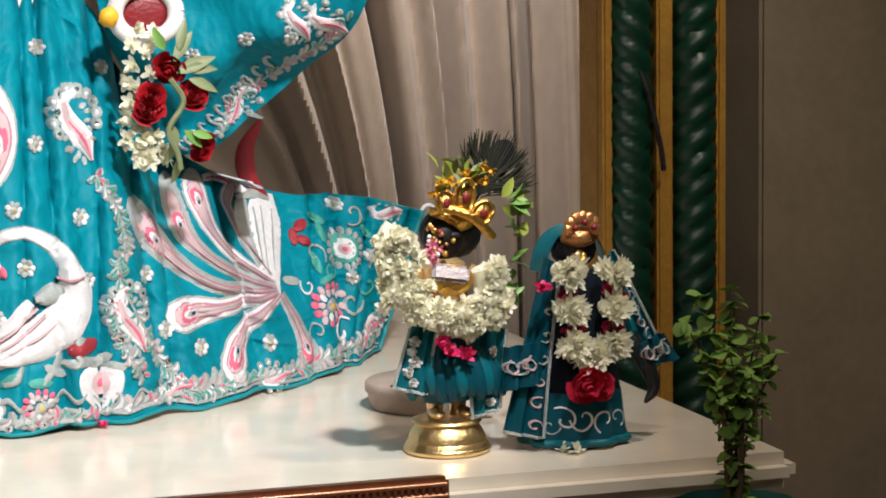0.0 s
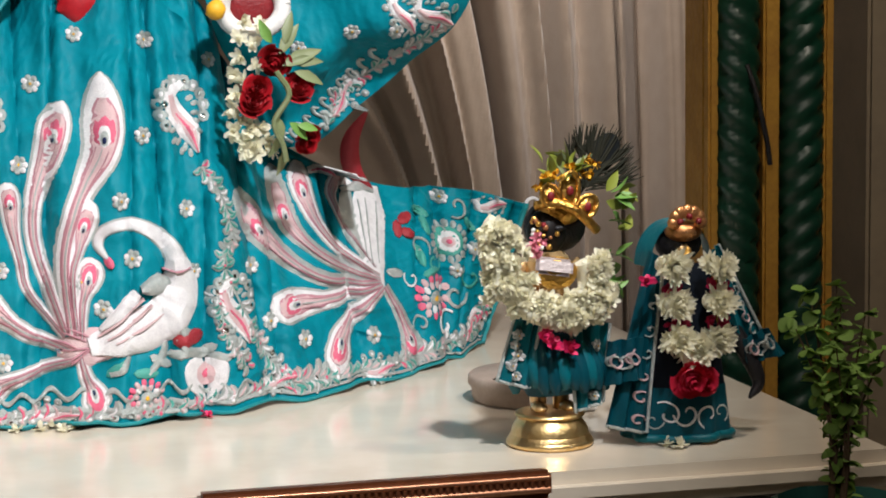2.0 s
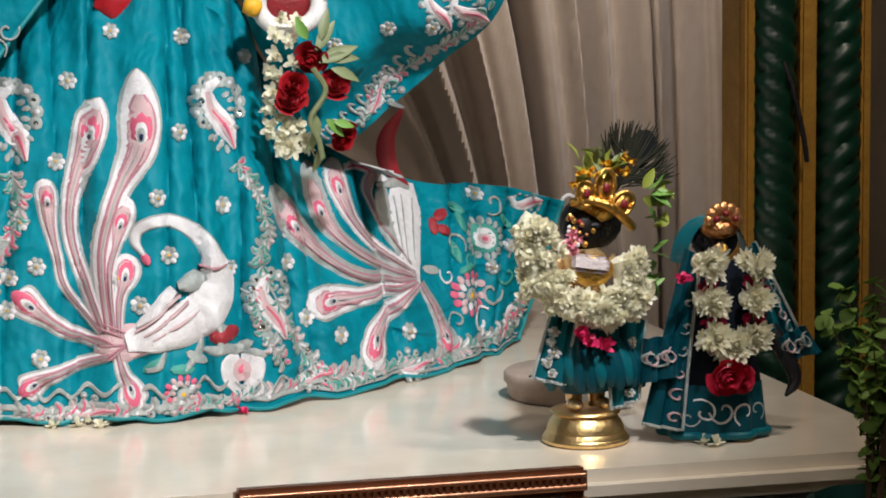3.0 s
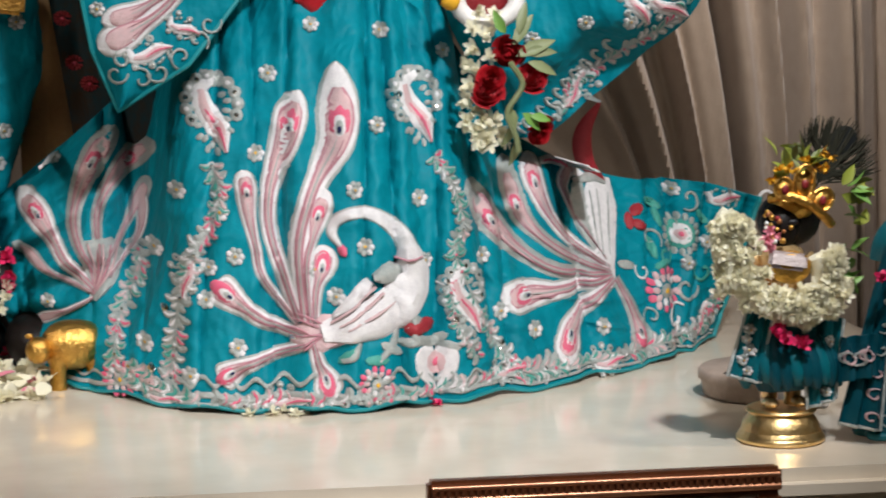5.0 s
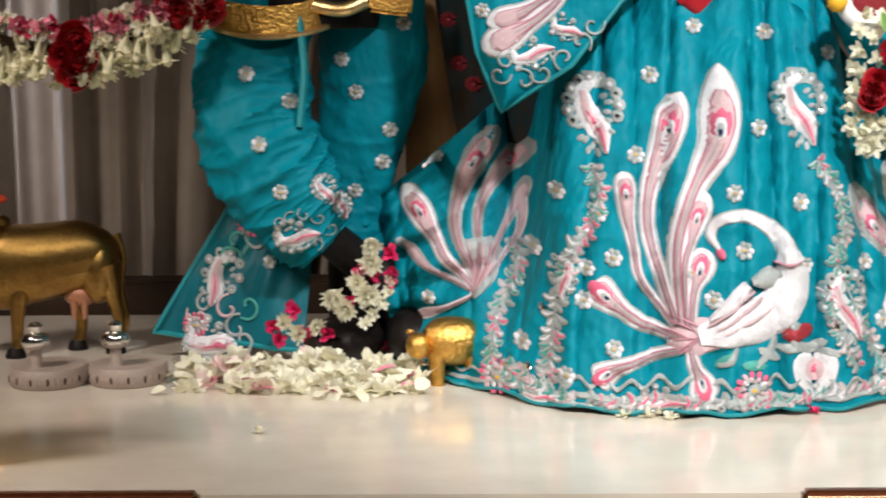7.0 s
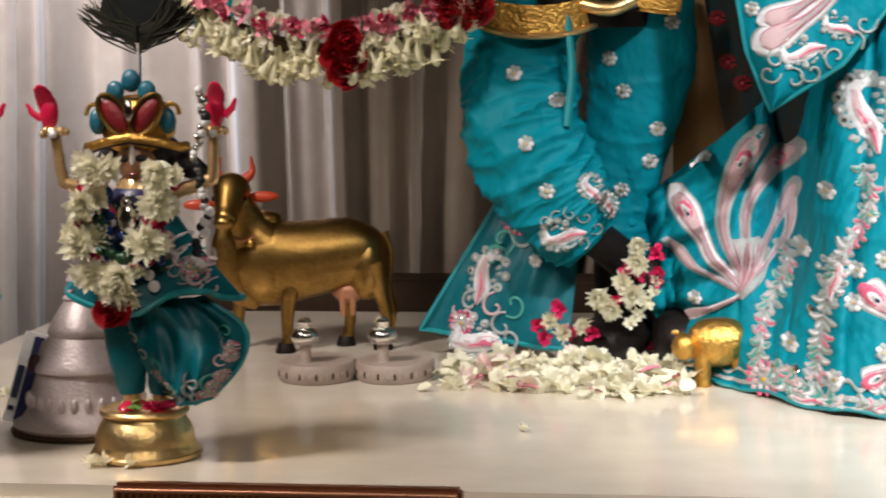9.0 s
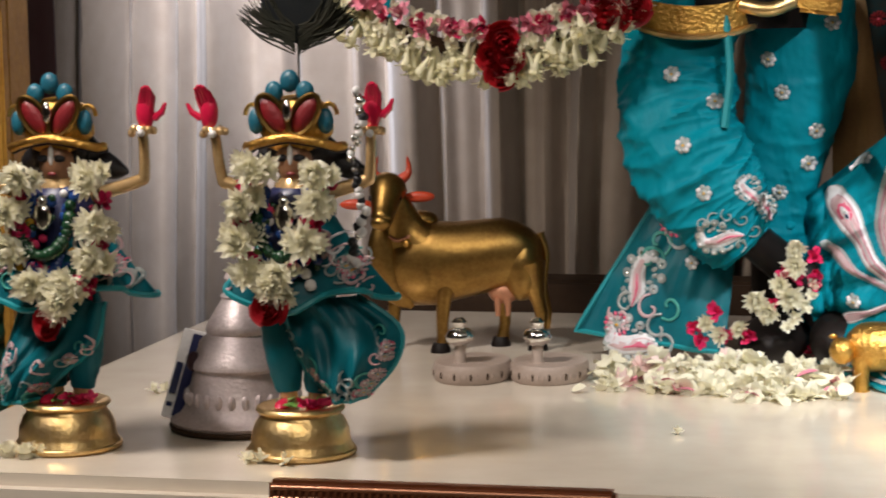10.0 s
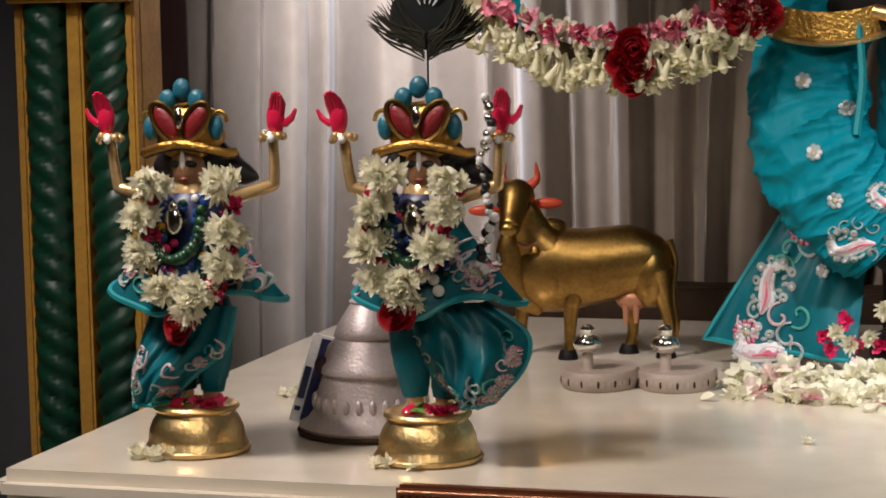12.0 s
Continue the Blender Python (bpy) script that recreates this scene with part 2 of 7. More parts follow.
    def mesh(self, name, mats, smooth=True):
        data = bpy.data.meshes.new(name)
        data.from_pydata(self.v, [], self.f)
        for mat in mats if isinstance(mats, (list, tuple)) else [mats]:
            data.materials.append(mat)
        data.polygons.foreach_set("material_index", self.k)
        data.polygons.foreach_set("use_smooth", [smooth] * len(self.f))
        data.update()
        if smooth:
            data.set_sharp_from_angle(angle=radians(50))
        return data


def part(name, shape, mats, parent=None, label="", m=None, smooth=True):
    """Links a shape, or a mesh that is shared, as one object under its thing."""
    data = shape if isinstance(shape, bpy.types.Mesh) else shape.mesh(name, mats, smooth)
    ob = new(name, data)
    ob.parent = parent
    if m is not None:
        ob.matrix_basis = m
    return tagged(ob, label) if label else ob


def thing(name, place, label, category, group="", kind=""):
    ob = new(name)
    ob.empty_display_size = 0.05
    ob.location = place
    return tagged(ob, label, category, group, kind)


def solid(name, shape, mats, label, category, group="", kind="", m=None, smooth=True):
    """A thing that is one mesh."""
    return tagged(part(name, shape, mats, None, "", m, smooth), label, category, group, kind)


def spline(points, n):
    """A smooth line of n + 1 points through the given ones."""
    pts = [Vector(p) for p in points]
    pts = [2 * pts[0] - pts[1]] + pts + [2 * pts[-1] - pts[-2]]
    out = []
    for i in range(n + 1):
        x = i / n * (len(pts) - 3)
        k = min(int(x), len(pts) - 4)
        t, (a, b, c, d) = x - k, pts[k : k + 4]
        out.append(0.5 * (2 * b + (c - a) * t + (2 * a - 5 * b + 4 * c - d) * t * t + (3 * b - a - 3 * c + d) * t**3))
    return out


def at(x, y, z, rx=0, ry=0, rz=0, s=1.0):
    return pose(x, y, z, rx, ry, rz) @ Matrix.Scale(s, 4)


def ease(a, b, x):
    x = min(max((x - a) / (b - a), 0), 1)
    return x * x * (3 - 2 * x)


# ---- structure ----
TOP = 1.0  # height of the altar's top
floor = solid("floor", Shape().box((-3.5, -4.6, -0.1), (3.5, 2.2, 0.0), bevel=0), FLOOR_STONE, "polished beige stone floor of the hall", "floor", kind="structure")
solid("wall_north", Shape().box((-3.5, 2.0, 0), (3.5, 2.2, 3.2), bevel=0), WALL_PLAIN, "plain cream wall behind the curtain", "wall", kind="structure")
solid("wall_south", Shape().box((-3.5, -4.8, 0), (3.5, -4.6, 3.2), bevel=0), WALL_PLAIN, "plain cream wall of the hall", "wall", kind="structure")
solid("wall_west", Shape().box((-3.7, -4.6, 0), (-3.5, 2.2, 3.2), bevel=0), WALL_PLAIN, "plain cream side wall", "wall", kind="structure")
solid("wall_east", Shape().box((3.5, -4.6, 0), (3.7, 2.2, 3.2), bevel=0), WALL_PLAIN, "plain cream side wall", "wall", kind="structure")
solid("ceiling", Shape().box((-3.7, -4.8, 3.2), (3.7, 2.2, 3.3), bevel=0), WALL_PLAIN, "plain cream ceiling of the hall", "ceiling", kind="structure")
solid("wall_tan", Shape().box((1.53, 0.78, 0), (3.5, 0.98, 3.2), bevel=0.006), WALL_TAN, "tan ribbed wall panel beside the shrine", "wall", kind="structure")
solid("wall_reveal", Shape().box((1.57, 0.985, 0), (1.75, 1.5, 3.2), bevel=0.004), WOOD_DARK, "dark brown reveal behind the carved pillar", "wall", kind="structure")
solid("wall_dark", Shape().box((-3.5, 0.80, 0), (-1.55, 1.0, 3.2), bevel=0.006), WALL_DARK, "dark grey wall panel beside the shrine", "wall", kind="structure")


def altar():
    root = thing("altar", (0, 0.7, 0), "white marble altar with a rounded top slab and grey sides", "altar")
    inv = Matrix.Translation((0, -0.7, 0))
    slab = Shape().box((-1.226, 0.0, TOP - 0.045), (1.212, 1.40, TOP), 0, 0.016, inv, 4)
    part("top_slab", slab, MARBLE, root, "polished white marble slab with a rounded edge")
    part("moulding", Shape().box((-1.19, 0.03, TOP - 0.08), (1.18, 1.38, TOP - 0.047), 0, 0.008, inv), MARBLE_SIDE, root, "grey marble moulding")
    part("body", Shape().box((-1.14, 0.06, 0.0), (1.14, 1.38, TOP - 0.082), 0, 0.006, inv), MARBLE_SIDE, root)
    part("step", Shape().box((-1.3, -0.32, 0.0), (1.3, 0.055, 0.62), 0, 0.012, inv), MARBLE, root, "lower marble step before the altar")
    return root


altar()
solid("trim", Shape().box((-0.98, 1.41, 0.0), (0.98, 1.50, TOP + 0.055), 0, 0.006), WOOD_DARK, "dark brown wooden ledge behind the altar top", "ledge", kind="structure")


def curtain():
    """Gathered satin, in deep uneven pleats, hung from above down behind the altar."""
    rng = random.Random(4)
    phases = [rng.uniform(0, 6.28) for _ in range(6)]

    def fn(u, v):
        x = -1.66 + 3.26 * u
        z = 0.3 + 2.6 * v
        pull = (1.9 - z) * (0.42 * math.exp(-(((x - 0.95) / 0.28) ** 2)) - 0.10 * math.exp(-(((x + 0.4) / 0.3) ** 2)))
        s = x - pull + 0.012 * math.sin(3 * z + 5 * x)
        y = 1.58 + 0.046 * math.sin(31 * s + phases[0] + 0.8 * math.sin(7 * s)) + 0.032 * math.sin(71 * s + phases[1] + 1.5 * math.sin(4 * s)) + 0.010 * math.sin(126 * s + phases[3] + 2 * math.sin(9 * s)) + 0.012 * math.sin(17 * s + phases[2])
        return (x + 0.008 * math.sin(40 * s), y - 0.02 * (1 - v), z)

    sh = Shape().cloth(fn, 640, 240, 0, 0.006)
    return solid("curtain", sh, CURTAIN, "grey-brown satin curtain hanging in deep pleats behind the altar", "curtain")


curtain()


def pillar(x, mirror, label):
    """A carved post: gold backing board and edge strips, two green twisted ropes side by side."""
    root = thing("pillar", (x, 0.72, 0), label, "pillar", group="carved pillars beside the altar")
    w, h, cap = 0.2, 2.6, 1.57
    part("backing", Shape().box((-w / 2, 0.0, 0.0), (w / 2, 0.08, h), 0, 0.004), GOLD_PAINT, root)
    for name, cx, half in (("edge_strip", -0.093, 0.008), ("middle_strip", 0.0, 0.013), ("edge_strip", 0.093, 0.008)):
        part(name, Shape().box((cx - half, -0.025, 0.0), (cx + half, 0.0, h), 0, 0.004), GOLD_PAINT, root, "gold painted strip")
    for cx, turn in ((-0.052, 1), (0.052, -1)):
        rope = Shape()
        n, rows, steps = 20, [], 330
        for i in range(steps + 1):
            z = h * i / steps
            row = []
            for j in range(n):
                a = 2 * math.pi * j / n
                lobe = abs(math.sin(1.5 * (a + turn * z * 2 * math.pi / 0.112)))
                r = 0.026 + 0.0115 * lobe**0.6
                row.append((cx + r * math.cos(a), -0.008 + r * math.sin(a), z))
            rows.append(row)
        rope.grid(rows, 0, True)
        part("twisted_rope", rope, GREEN_PAINT, root, "glossy dark green carved twisted rope")
    if mirror:
        part("capital", Shape().box((-0.108, -0.055, cap), (0.108, 0.0, cap + 0.05), 0, 0.008).box((-0.115, -0.07, cap + 0.05), (0.115, 0.0, cap + 0.09), 0, 0.01), GOLD_PAINT, root, "gold painted moulded capital")
    return root


pillar(1.332, False, "carved pillar with green twisted ropes on gold, no capital in sight")
pillar(-1.433, True, "carved pillar with green twisted ropes below a gold capital")
solid("reveal_cloth", Shape().cloth(lambda u, v: (-1.405 + 0.055 * u, 0.84 + 0.10 * u + 0.008 * math.sin(9 * u + 2 * v), 0.2 + 2.4 * v), 8, 20, 0, 0.006), MAROON, "narrow maroon cloth edge hanging beside the pillar", "cloth")
solid("reveal_cloth", Shape().cloth(lambda u, v: (1.272 + 0.03 * u, 0.86 + 0.006 * math.sin(8 * u + 3 * v), 0.2 + 2.4 * v), 8, 20, 0, 0.006), MAROON, "narrow maroon cloth edge hanging beside the pillar", "cloth")

# ---- the large dressed figure's skirt ----
HEM = [(-0.16, 1.02), (-0.10, 0.80), (0.0, 0.640), (0.09, 0.512), (0.20, 0.452), (0.33, 0.436), (0.45, 0.468), (0.58, 0.536), (0.74, 0.662), (0.86, 0.795), (0.94, 0.925)]
RIM = [(-0.22, 1.02, 1.20), (-0.16, 0.94, 1.243), (0.02, 0.86, 1.39), (0.13, 0.76, 1.50), (0.24, 0.74, 1.60), (0.36, 0.73, 1.62), (0.47, 0.74, 1.56), (0.58, 0.82, 1.36), (0.76, 0.90, 1.265), (0.92, 0.95, 1.245), (1.03, 0.97, 1.215)]
HEM_LINE = spline([(x, y, TOP + 0.004) for x, y in HEM], 120)
RIM_LINE = spline(RIM, 120)


def skirt_point(u, v):
    i = min(int(u * 120), 119)
    f = u * 120 - i
    a, b = HEM_LINE[i].lerp(HEM_LINE[i + 1], f), RIM_LINE[i].lerp(RIM_LINE[i + 1], f)
    p = a.lerp(b, v)
    bell = math.sin(math.pi * v) * 0.03
    pleat = 0.013 * (0.35 + 0.65 * v) * math.sin(46 * u + 1.0 + 1.2 * math.sin(9 * u)) + 0.008 * math.sin(95 * u + 3 * v + 2 * math.sin(13 * u)) + 0.004 * math.sin(150 * u + 5 * v)
    groove = (1 - abs(math.sin(24 * u + 0.7 * math.sin(9 * u) + 0.5 * v))) ** 4 + 0.6 * (1 - abs(math.sin(41 * u + 1.3 + 0.9 * math.sin(6 * u) - 0.6 * v))) ** 5
    centre = math.exp(-(((u - 0.5) / 0.28) ** 2))
    ridge = 1 - min(1, 2.6 * abs(noise.noise(Vector((13 * u + 5 * v, 5.5 * v - 3 * u, 0.3)))))
    crinkle = 1 - min(1, 2.4 * abs(noise.noise(Vector((31 * u - 9 * v, 15 * v + 6 * u, 4.1)))))
    p.y += -bell * centre + pleat * (0.4 + 0.6 * centre) + 0.050 * groove * (0.3 + 0.7 * v) + 0.13 * math.exp(-(((u - 0.238) / 0.034) ** 2)) * ease(0.03, 0.55, v) + 0.035 * math.exp(-(((u - 0.70) / 0.02) ** 2)) * ease(0.2, 0.8, v)
    p.y -= 0.006 * ridge * ridge + 0.0032 * crinkle * crinkle
    side = 1 - ease(0.14, 0.24, u)
    p.y += side * (0.012 * math.sin(20 * v - 34 * u) + 0.010 * math.sin(37 * v + 22 * u + 1.0))
    p.z += 0.003 * math.sin(60 * u) * (1 - v)
    return p


skirt = thing("skirt", (0.35, 0.7, TOP), "teal satin skirt spread wide, embroidered with peacocks in silver and pink", "skirt")
IN_SKIRT = Matrix.Translation((-0.35, -0.7, -TOP))
part("cloth", Shape().cloth(skirt_point, 360, 110, 0, 0.005, (0, 1, 0), IN_SKIRT), TEAL, skirt)


# ---- embroidery, laid on the cloth ----
class Drape:
    """Finds the front of a cloth, so that stitched pieces can lie on it."""

    def __init__(self, shape):
        from mathutils.bvhtree import BVHTree

        self.tree = BVHTree.FromPolygons(shape.v, shape.f)

    def covers(self, x, z, r):
        """Whether there is cloth at a spot and round it."""
        return all(self.tree.ray_cast(Vector((x + dx, -2.0, z + dz)), Vector((0, 1, 0)))[0] is not None for dx, dz in ((r, 0), (-r, 0), (0, r), (0, -r)))

    def on(self, x, z, up=0.002):
        hit = self.tree.ray_cast(Vector((x, -2.0, z)), Vector((0, 1, 0)))
        if hit[0] is None:
            near = self.tree.find_nearest(Vector((x, 0.6, z)))[0]
            return Vector((x, near.y - up, z))
        return Vector((x, hit[0].y - up, z))


def stroke(shape, drape, points, widths, slot=0, up=0.003, n=16, base=0.0006, aside=None):
    """A padded ribbon along points (x, z) with the given widths, domed in the middle."""
    line = spline([(x, 0, z) for x, z in points], n)
    rows = []
    for i, p in enumerate(line):
        x = i / n * (len(widths) - 1)
        k = min(int(x), len(widths) - 2)
        w = (widths[k] + (widths[k + 1] - widths[k]) * (x - k)) / 2
        way = (line[min(i + 1, n)] - line[max(i - 1, 0)]).normalized()
        side = Vector((way.z, 0, -way.x))
        if aside:
            p = p + side * (aside[k] + (aside[k + 1] - aside[k]) * (x - k))
        row = []
        for s in (-1, -0.8, -0.35, 0.35, 0.8, 1):
            q = p + side * w * s
            row.append(drape.on(q.x, q.z, base + up * (1 - s * s) ** 0.5 if abs(s) < 1 else -0.001))
        rows.append(row)
    shape.grid(rows, slot)
    return shape


def disc(shape, drape, x, z, rx, rz=None, slot=0, up=0.004, n=12, turn=0.0):
    rz = rz or rx
    rows = []
    for f, h in ((1.0, -0.001), (0.92, up * 0.6), (0.5, up), (0.02, up * 1.1)):
        row = []
        for j in range(n):
            a = 2 * math.pi * j / n
            px, pz = rx * f * math.cos(a), rz * f * math.sin(a)
            row.append(drape.on(x + px * math.cos(turn) - pz * math.sin(turn), z + px * math.sin(turn) + pz * math.cos(turn), h))
        rows.append(row)
    return shape.grid(rows, slot, True)


THREADS = [WHITE_THREAD, PINK, PINK_DEEP, SILVER, RED_THREAD, BLUE_DARK, SEQUIN, GREEN_THREAD, YELLOW, MAUVE]


def stitched(name, shape, parent, label=""):
    ob = part(name, shape, THREADS, parent, label)
    ob.matrix_basis = Matrix.Translation(-parent.location)
    return ob


def tail_feather(drape, parent, points, width, outer=0, tip=True, pointed=False):
    """A long stem that swells into an eye at its end: pale padded edge, rose lines, pink core, grey midrib, ringed eye."""
    w, n = width, 44
    end = 0.80

    def swell(f):
        body = 0.34 + 0.16 * ease(0.0, 0.45, f) + 0.50 * ease(0.42, end, f)
        if f > end:
            g = (f - end) / (1 - end)
            body *= (1 - g ** (1.9 if pointed else 2.0)) ** (0.72 if pointed else 0.52)
        return w * body

    full = [swell(k / n) for k in range(n + 1)]
    border = Shape()
    stroke(border, drape, points, [a + w * 0.10 for a in full], 3, 0.0020, n)
    stroke(border, drape, points, full, outer, 0.0040, n)
    feather = stitched("tail_feather", border, parent)
    line = spline([(x, 0, z) for x, z in points], n)
    core = Shape()
    cut = int(n * 0.95)
    short = [(line[k].x, line[k].z) for k in range(0, cut + 1, 2)]
    inner = [max(full[k] - w * 0.26 * (0.5 + 0.5 * k / n), full[k] * 0.42) * (1 - ease(0.86, 0.97, k / n) * 0.85) for k in range(0, cut + 1, 2)]
    stroke(core, drape, short, [a * 1.0 for a in inner], 9, 0.0058, cut)
    stroke(core, drape, short, [max(a - w * 0.085, w * 0.05) for a in inner], 1, 0.0066, cut)
    part("pink_core", core, THREADS, feather, "rose-edged pink core")
    rib = Shape()
    stop = int(n * 0.72)
    stalk = [(line[k].x, line[k].z) for k in range(0, stop + 1, 2)]
    stroke(rib, drape, stalk, [w * 0.06, w * 0.08, w * 0.09, w * 0.10, w * 0.03], 3, 0.0078, stop)
    for k in (-1, 1):
        wide = [full[i] * 0.16 * k for i in range(0, stop + 1, 2)]
        stroke(rib, drape, stalk, [w * 0.03] * len(wide), 9, 0.0080, stop, aside=wide)
    part("midrib", rib, THREADS, feather, "grey stitched midrib")
    if tip:
        eye = Shape()
        c = line[int(n * 0.79)]
        way = (line[int(n * 0.86)] - line[int(n * 0.72)]).normalized()
        turn = math.atan2(-way.x, way.z)
        for size, slot, up in ((0.27, 2, 0.0084), (0.215, 0, 0.0092), (0.15, 3, 0.0099), (0.085, 5, 0.0106)):
            disc(eye, drape, c.x - way.x * w * (0.27 - size), c.z - way.z * w * (0.27 - size), w * size, w * size * 1.7, slot, up, 12, turn)
        part("eye", eye, THREADS, feather, "ringed feather eye with a dark centre")
    return feather


def rosette(drape, parent, x, z, r=0.0125):
    """A little flower of silver beads round a pale middle."""
    s = Shape()
    for j in range(7):
        a = 2 * math.pi * j / 7
        disc(s, drape, x + 0.66 * r * math.cos(a), z + 0.66 * r * math.sin(a), r * 0.36, None, 3 if j % 3 else 0, 0.004, 7)
    disc(s, drape, x, z, r * 0.46, None, 3, 0.0045, 8)
    disc(s, drape, x, z, r * 0.22, None, 8, 0.006, 6)
    return stitched("embroidered_flower", s, parent)


def paisley(drape, parent, x, z, size, turn=0.0, scallops=0, flip=1):
    """A curled drop: silver scallops round a white edge, pink inside, red heart."""
    s = Shape()
    c, d = math.cos(turn), math.sin(turn)

    def to(a, b):
        return (x + size * (flip * a * c - b * d), z + size * (flip * a * d + b * c))

    line = [to(0.10, 1.0), to(-0.30, 0.78), to(-0.26, 0.30), to(0.0, -0.2), to(0.1, -0.75)]
    stroke(s, drape, line, [size * 0.2, size * 0.42, size * 0.55, size * 0.62, size * 0.1], 0, 0.004, 16)
    stroke(s, drape, line[1:], [size * 0.2, size * 0.3, size * 0.38, size * 0.05], 1, 0.0058, 14)
    stroke(s, drape, line[2:], [size * 0.08, size * 0.17, size * 0.03], 2, 0.007, 10)
    n = 14 + scallops
    for j in range(n):
        a, k = 2 * math.pi * j / n, 0.5 + 0.1 * (j % 2)
        px, pz = to(-0.12 + k * 0.72 * math.cos(a), 0.22 + 1.05 * k * 1.5 * math.sin(a))
        disc(s, drape, px, pz, size * 0.12, size * 0.075, 3, 0.003, 7, a)
    for j in range(scallops):
        a = -0.5 + 4.2 * j / max(scallops - 1, 1)
        px, pz = to(-0.08 + 0.62 * math.cos(a), 0.42 + 0.66 * math.sin(a))
        disc(s, drape, px, pz, size * 0.17, None, 3, 0.0035, 8)
        disc(s, drape, px, pz, size * 0.08, None, 0 if j % 2 else 6, 0.005, 6)
    return stitched("paisley", s, parent)


def scroll(drape, parent, x, z, size, turn=0.0, flip=1, slot=3):
    """A curled tendril."""
    s, pts = Shape(), []
    for i in range(12):
        a = turn + flip * i * 0.52
        r = size * (1 - i / 13)
        pts.append((x + r * math.cos(a), z + r * math.sin(a)))
    stroke(s, drape, pts, [size * 0.18, size * 0.26, size * 0.24, size * 0.2], slot, 0.0035, 22)
    return stitched("scroll", s, parent)


def vine(drape, parent, points, beads, size, rng):
    """A winding silver stem with small leaves and beads to both sides."""
    s = Shape()
    line = spline([(x, 0, z) for x, z in points], beads)
    stroke(s, drape, points, [size * 0.34] * 4, 3, 0.003, 3 * len(points) + 10)
    for i, p in enumerate(line):
        way = (line[min(i + 1, beads)] - line[max(i - 1, 0)]).normalized()
        side = Vector((way.z, 0, -way.x))
        for k in (-1, 1):
            slot = rng.choice((0, 3, 1, 7, 7, 3, 2))
            for j, lean in enumerate((rng.uniform(-0.3, 0.5), rng.uniform(0.6, 1.8))):
                d = (way * lean + side * k).normalized()
                bend = way * size * 0.25
                root = p + side * k * size * 0.1 + way * size * 0.5 * j
                tip = root + d * size * rng.uniform(0.7, 1.25)
                if not drape.covers((root.x + tip.x) / 2, (root.z + tip.z) / 2, size * 0.8):
                    continue
                mid = (root + tip) / 2 + bend
                stroke(s, drape, [(root.x, root.z), (mid.x, mid.z), (tip.x, tip.z)], [size * 0.25, size * 0.78, size * 0.72, size * 0.3], 3, 0.003, 6)
                stroke(s, drape, [(root.x, root.z), (mid.x, mid.z), (tip.x, tip.z)], [size * 0.04, size * 0.34, size * 0.30, size * 0.05], slot, 0.0048, 6)
        if rng.random() < 0.7 and drape.covers(p.x, p.z, size * 0.4):
            disc(s, drape, p.x, p.z, size * 0.42, size * 0.36, 3, 0.005, 8)
            disc(s, drape, p.x, p.z, size * 0.22, None, rng.choice((6, 2, 1, 0)), 0.0065, 7)
    return stitched("vine", s, parent)


def heart(drape, parent, x, z, r):
    s = Shape()
    for k in (-1, 1):
        stroke(s, drape, [(x + k * 0.05 * r, z + 0.75 * r), (x + k * 0.55 * r, z + 0.62 * r), (x + k * 0.5 * r, z), (x, z - r)], [r * 0.3, r * 0.9, r * 0.85, r * 0.05], 0, 0.004, 14)
    disc(s, drape, x, z + 0.25 * r, r * 0.5, None, 1, 0.0065, 10)
    disc(s, drape, x, z + 0.25 * r, r * 0.26, None, 2, 0.008, 8)
    return stitched("heart", s, parent)


def medallion(drape, parent, x, z, r):
    """A round flower: silver scallops, a sea-green ring, a pale ring and a pink heart."""
    s = Shape()
    for j in range(16):
        a = 2 * math.pi * j / 16
        disc(s, drape, x + 0.86 * r * math.cos(a), z + 0.78 * r * math.sin(a), r * 0.19, r * 0.15, 3, 0.004, 7, a)
    for f, slot, up in ((0.74, 7, 0.004), (0.55, 0, 0.0055), (0.36, 1, 0.007), (0.18, 2, 0.0085)):
        disc(s, drape, x, z, r * f, r * f * 0.9, slot, up, 14)
    return stitched("medallion", s, parent)


def blossom(drape, parent, x, z, r, slot=2, dull=False):
    """A half-open flower: small scallops in two rows round a silver and pink middle."""
    s = Shape()
    for j in range(13):
        a = 0.3 + 5.6 * j / 12
        disc(s, drape, x + 0.82 * r * math.cos(a), z + 0.70 * r * math.sin(a), r * 0.20, r * 0.15, 4 if dull else (slot if j % 4 else 1), 0.004, 7, a)
    for j in range(9):
        a = 0.5 + 5.2 * j / 8
        disc(s, drape, x + 0.55 * r * math.cos(a), z + 0.48 * r * math.sin(a), r * 0.19, r * 0.14, 4 if dull else (1 if j % 3 else 0), 0.0048, 7, a)
    disc(s, drape, x, z - 0.05 * r, r * 0.36, r * 0.3, 4 if dull else 3, 0.0055, 9)
    disc(s, drape, x, z - 0.05 * r, r * 0.17, None, 2 if dull else 8, 0.007, 7)
    return stitched("blossom", s, parent)


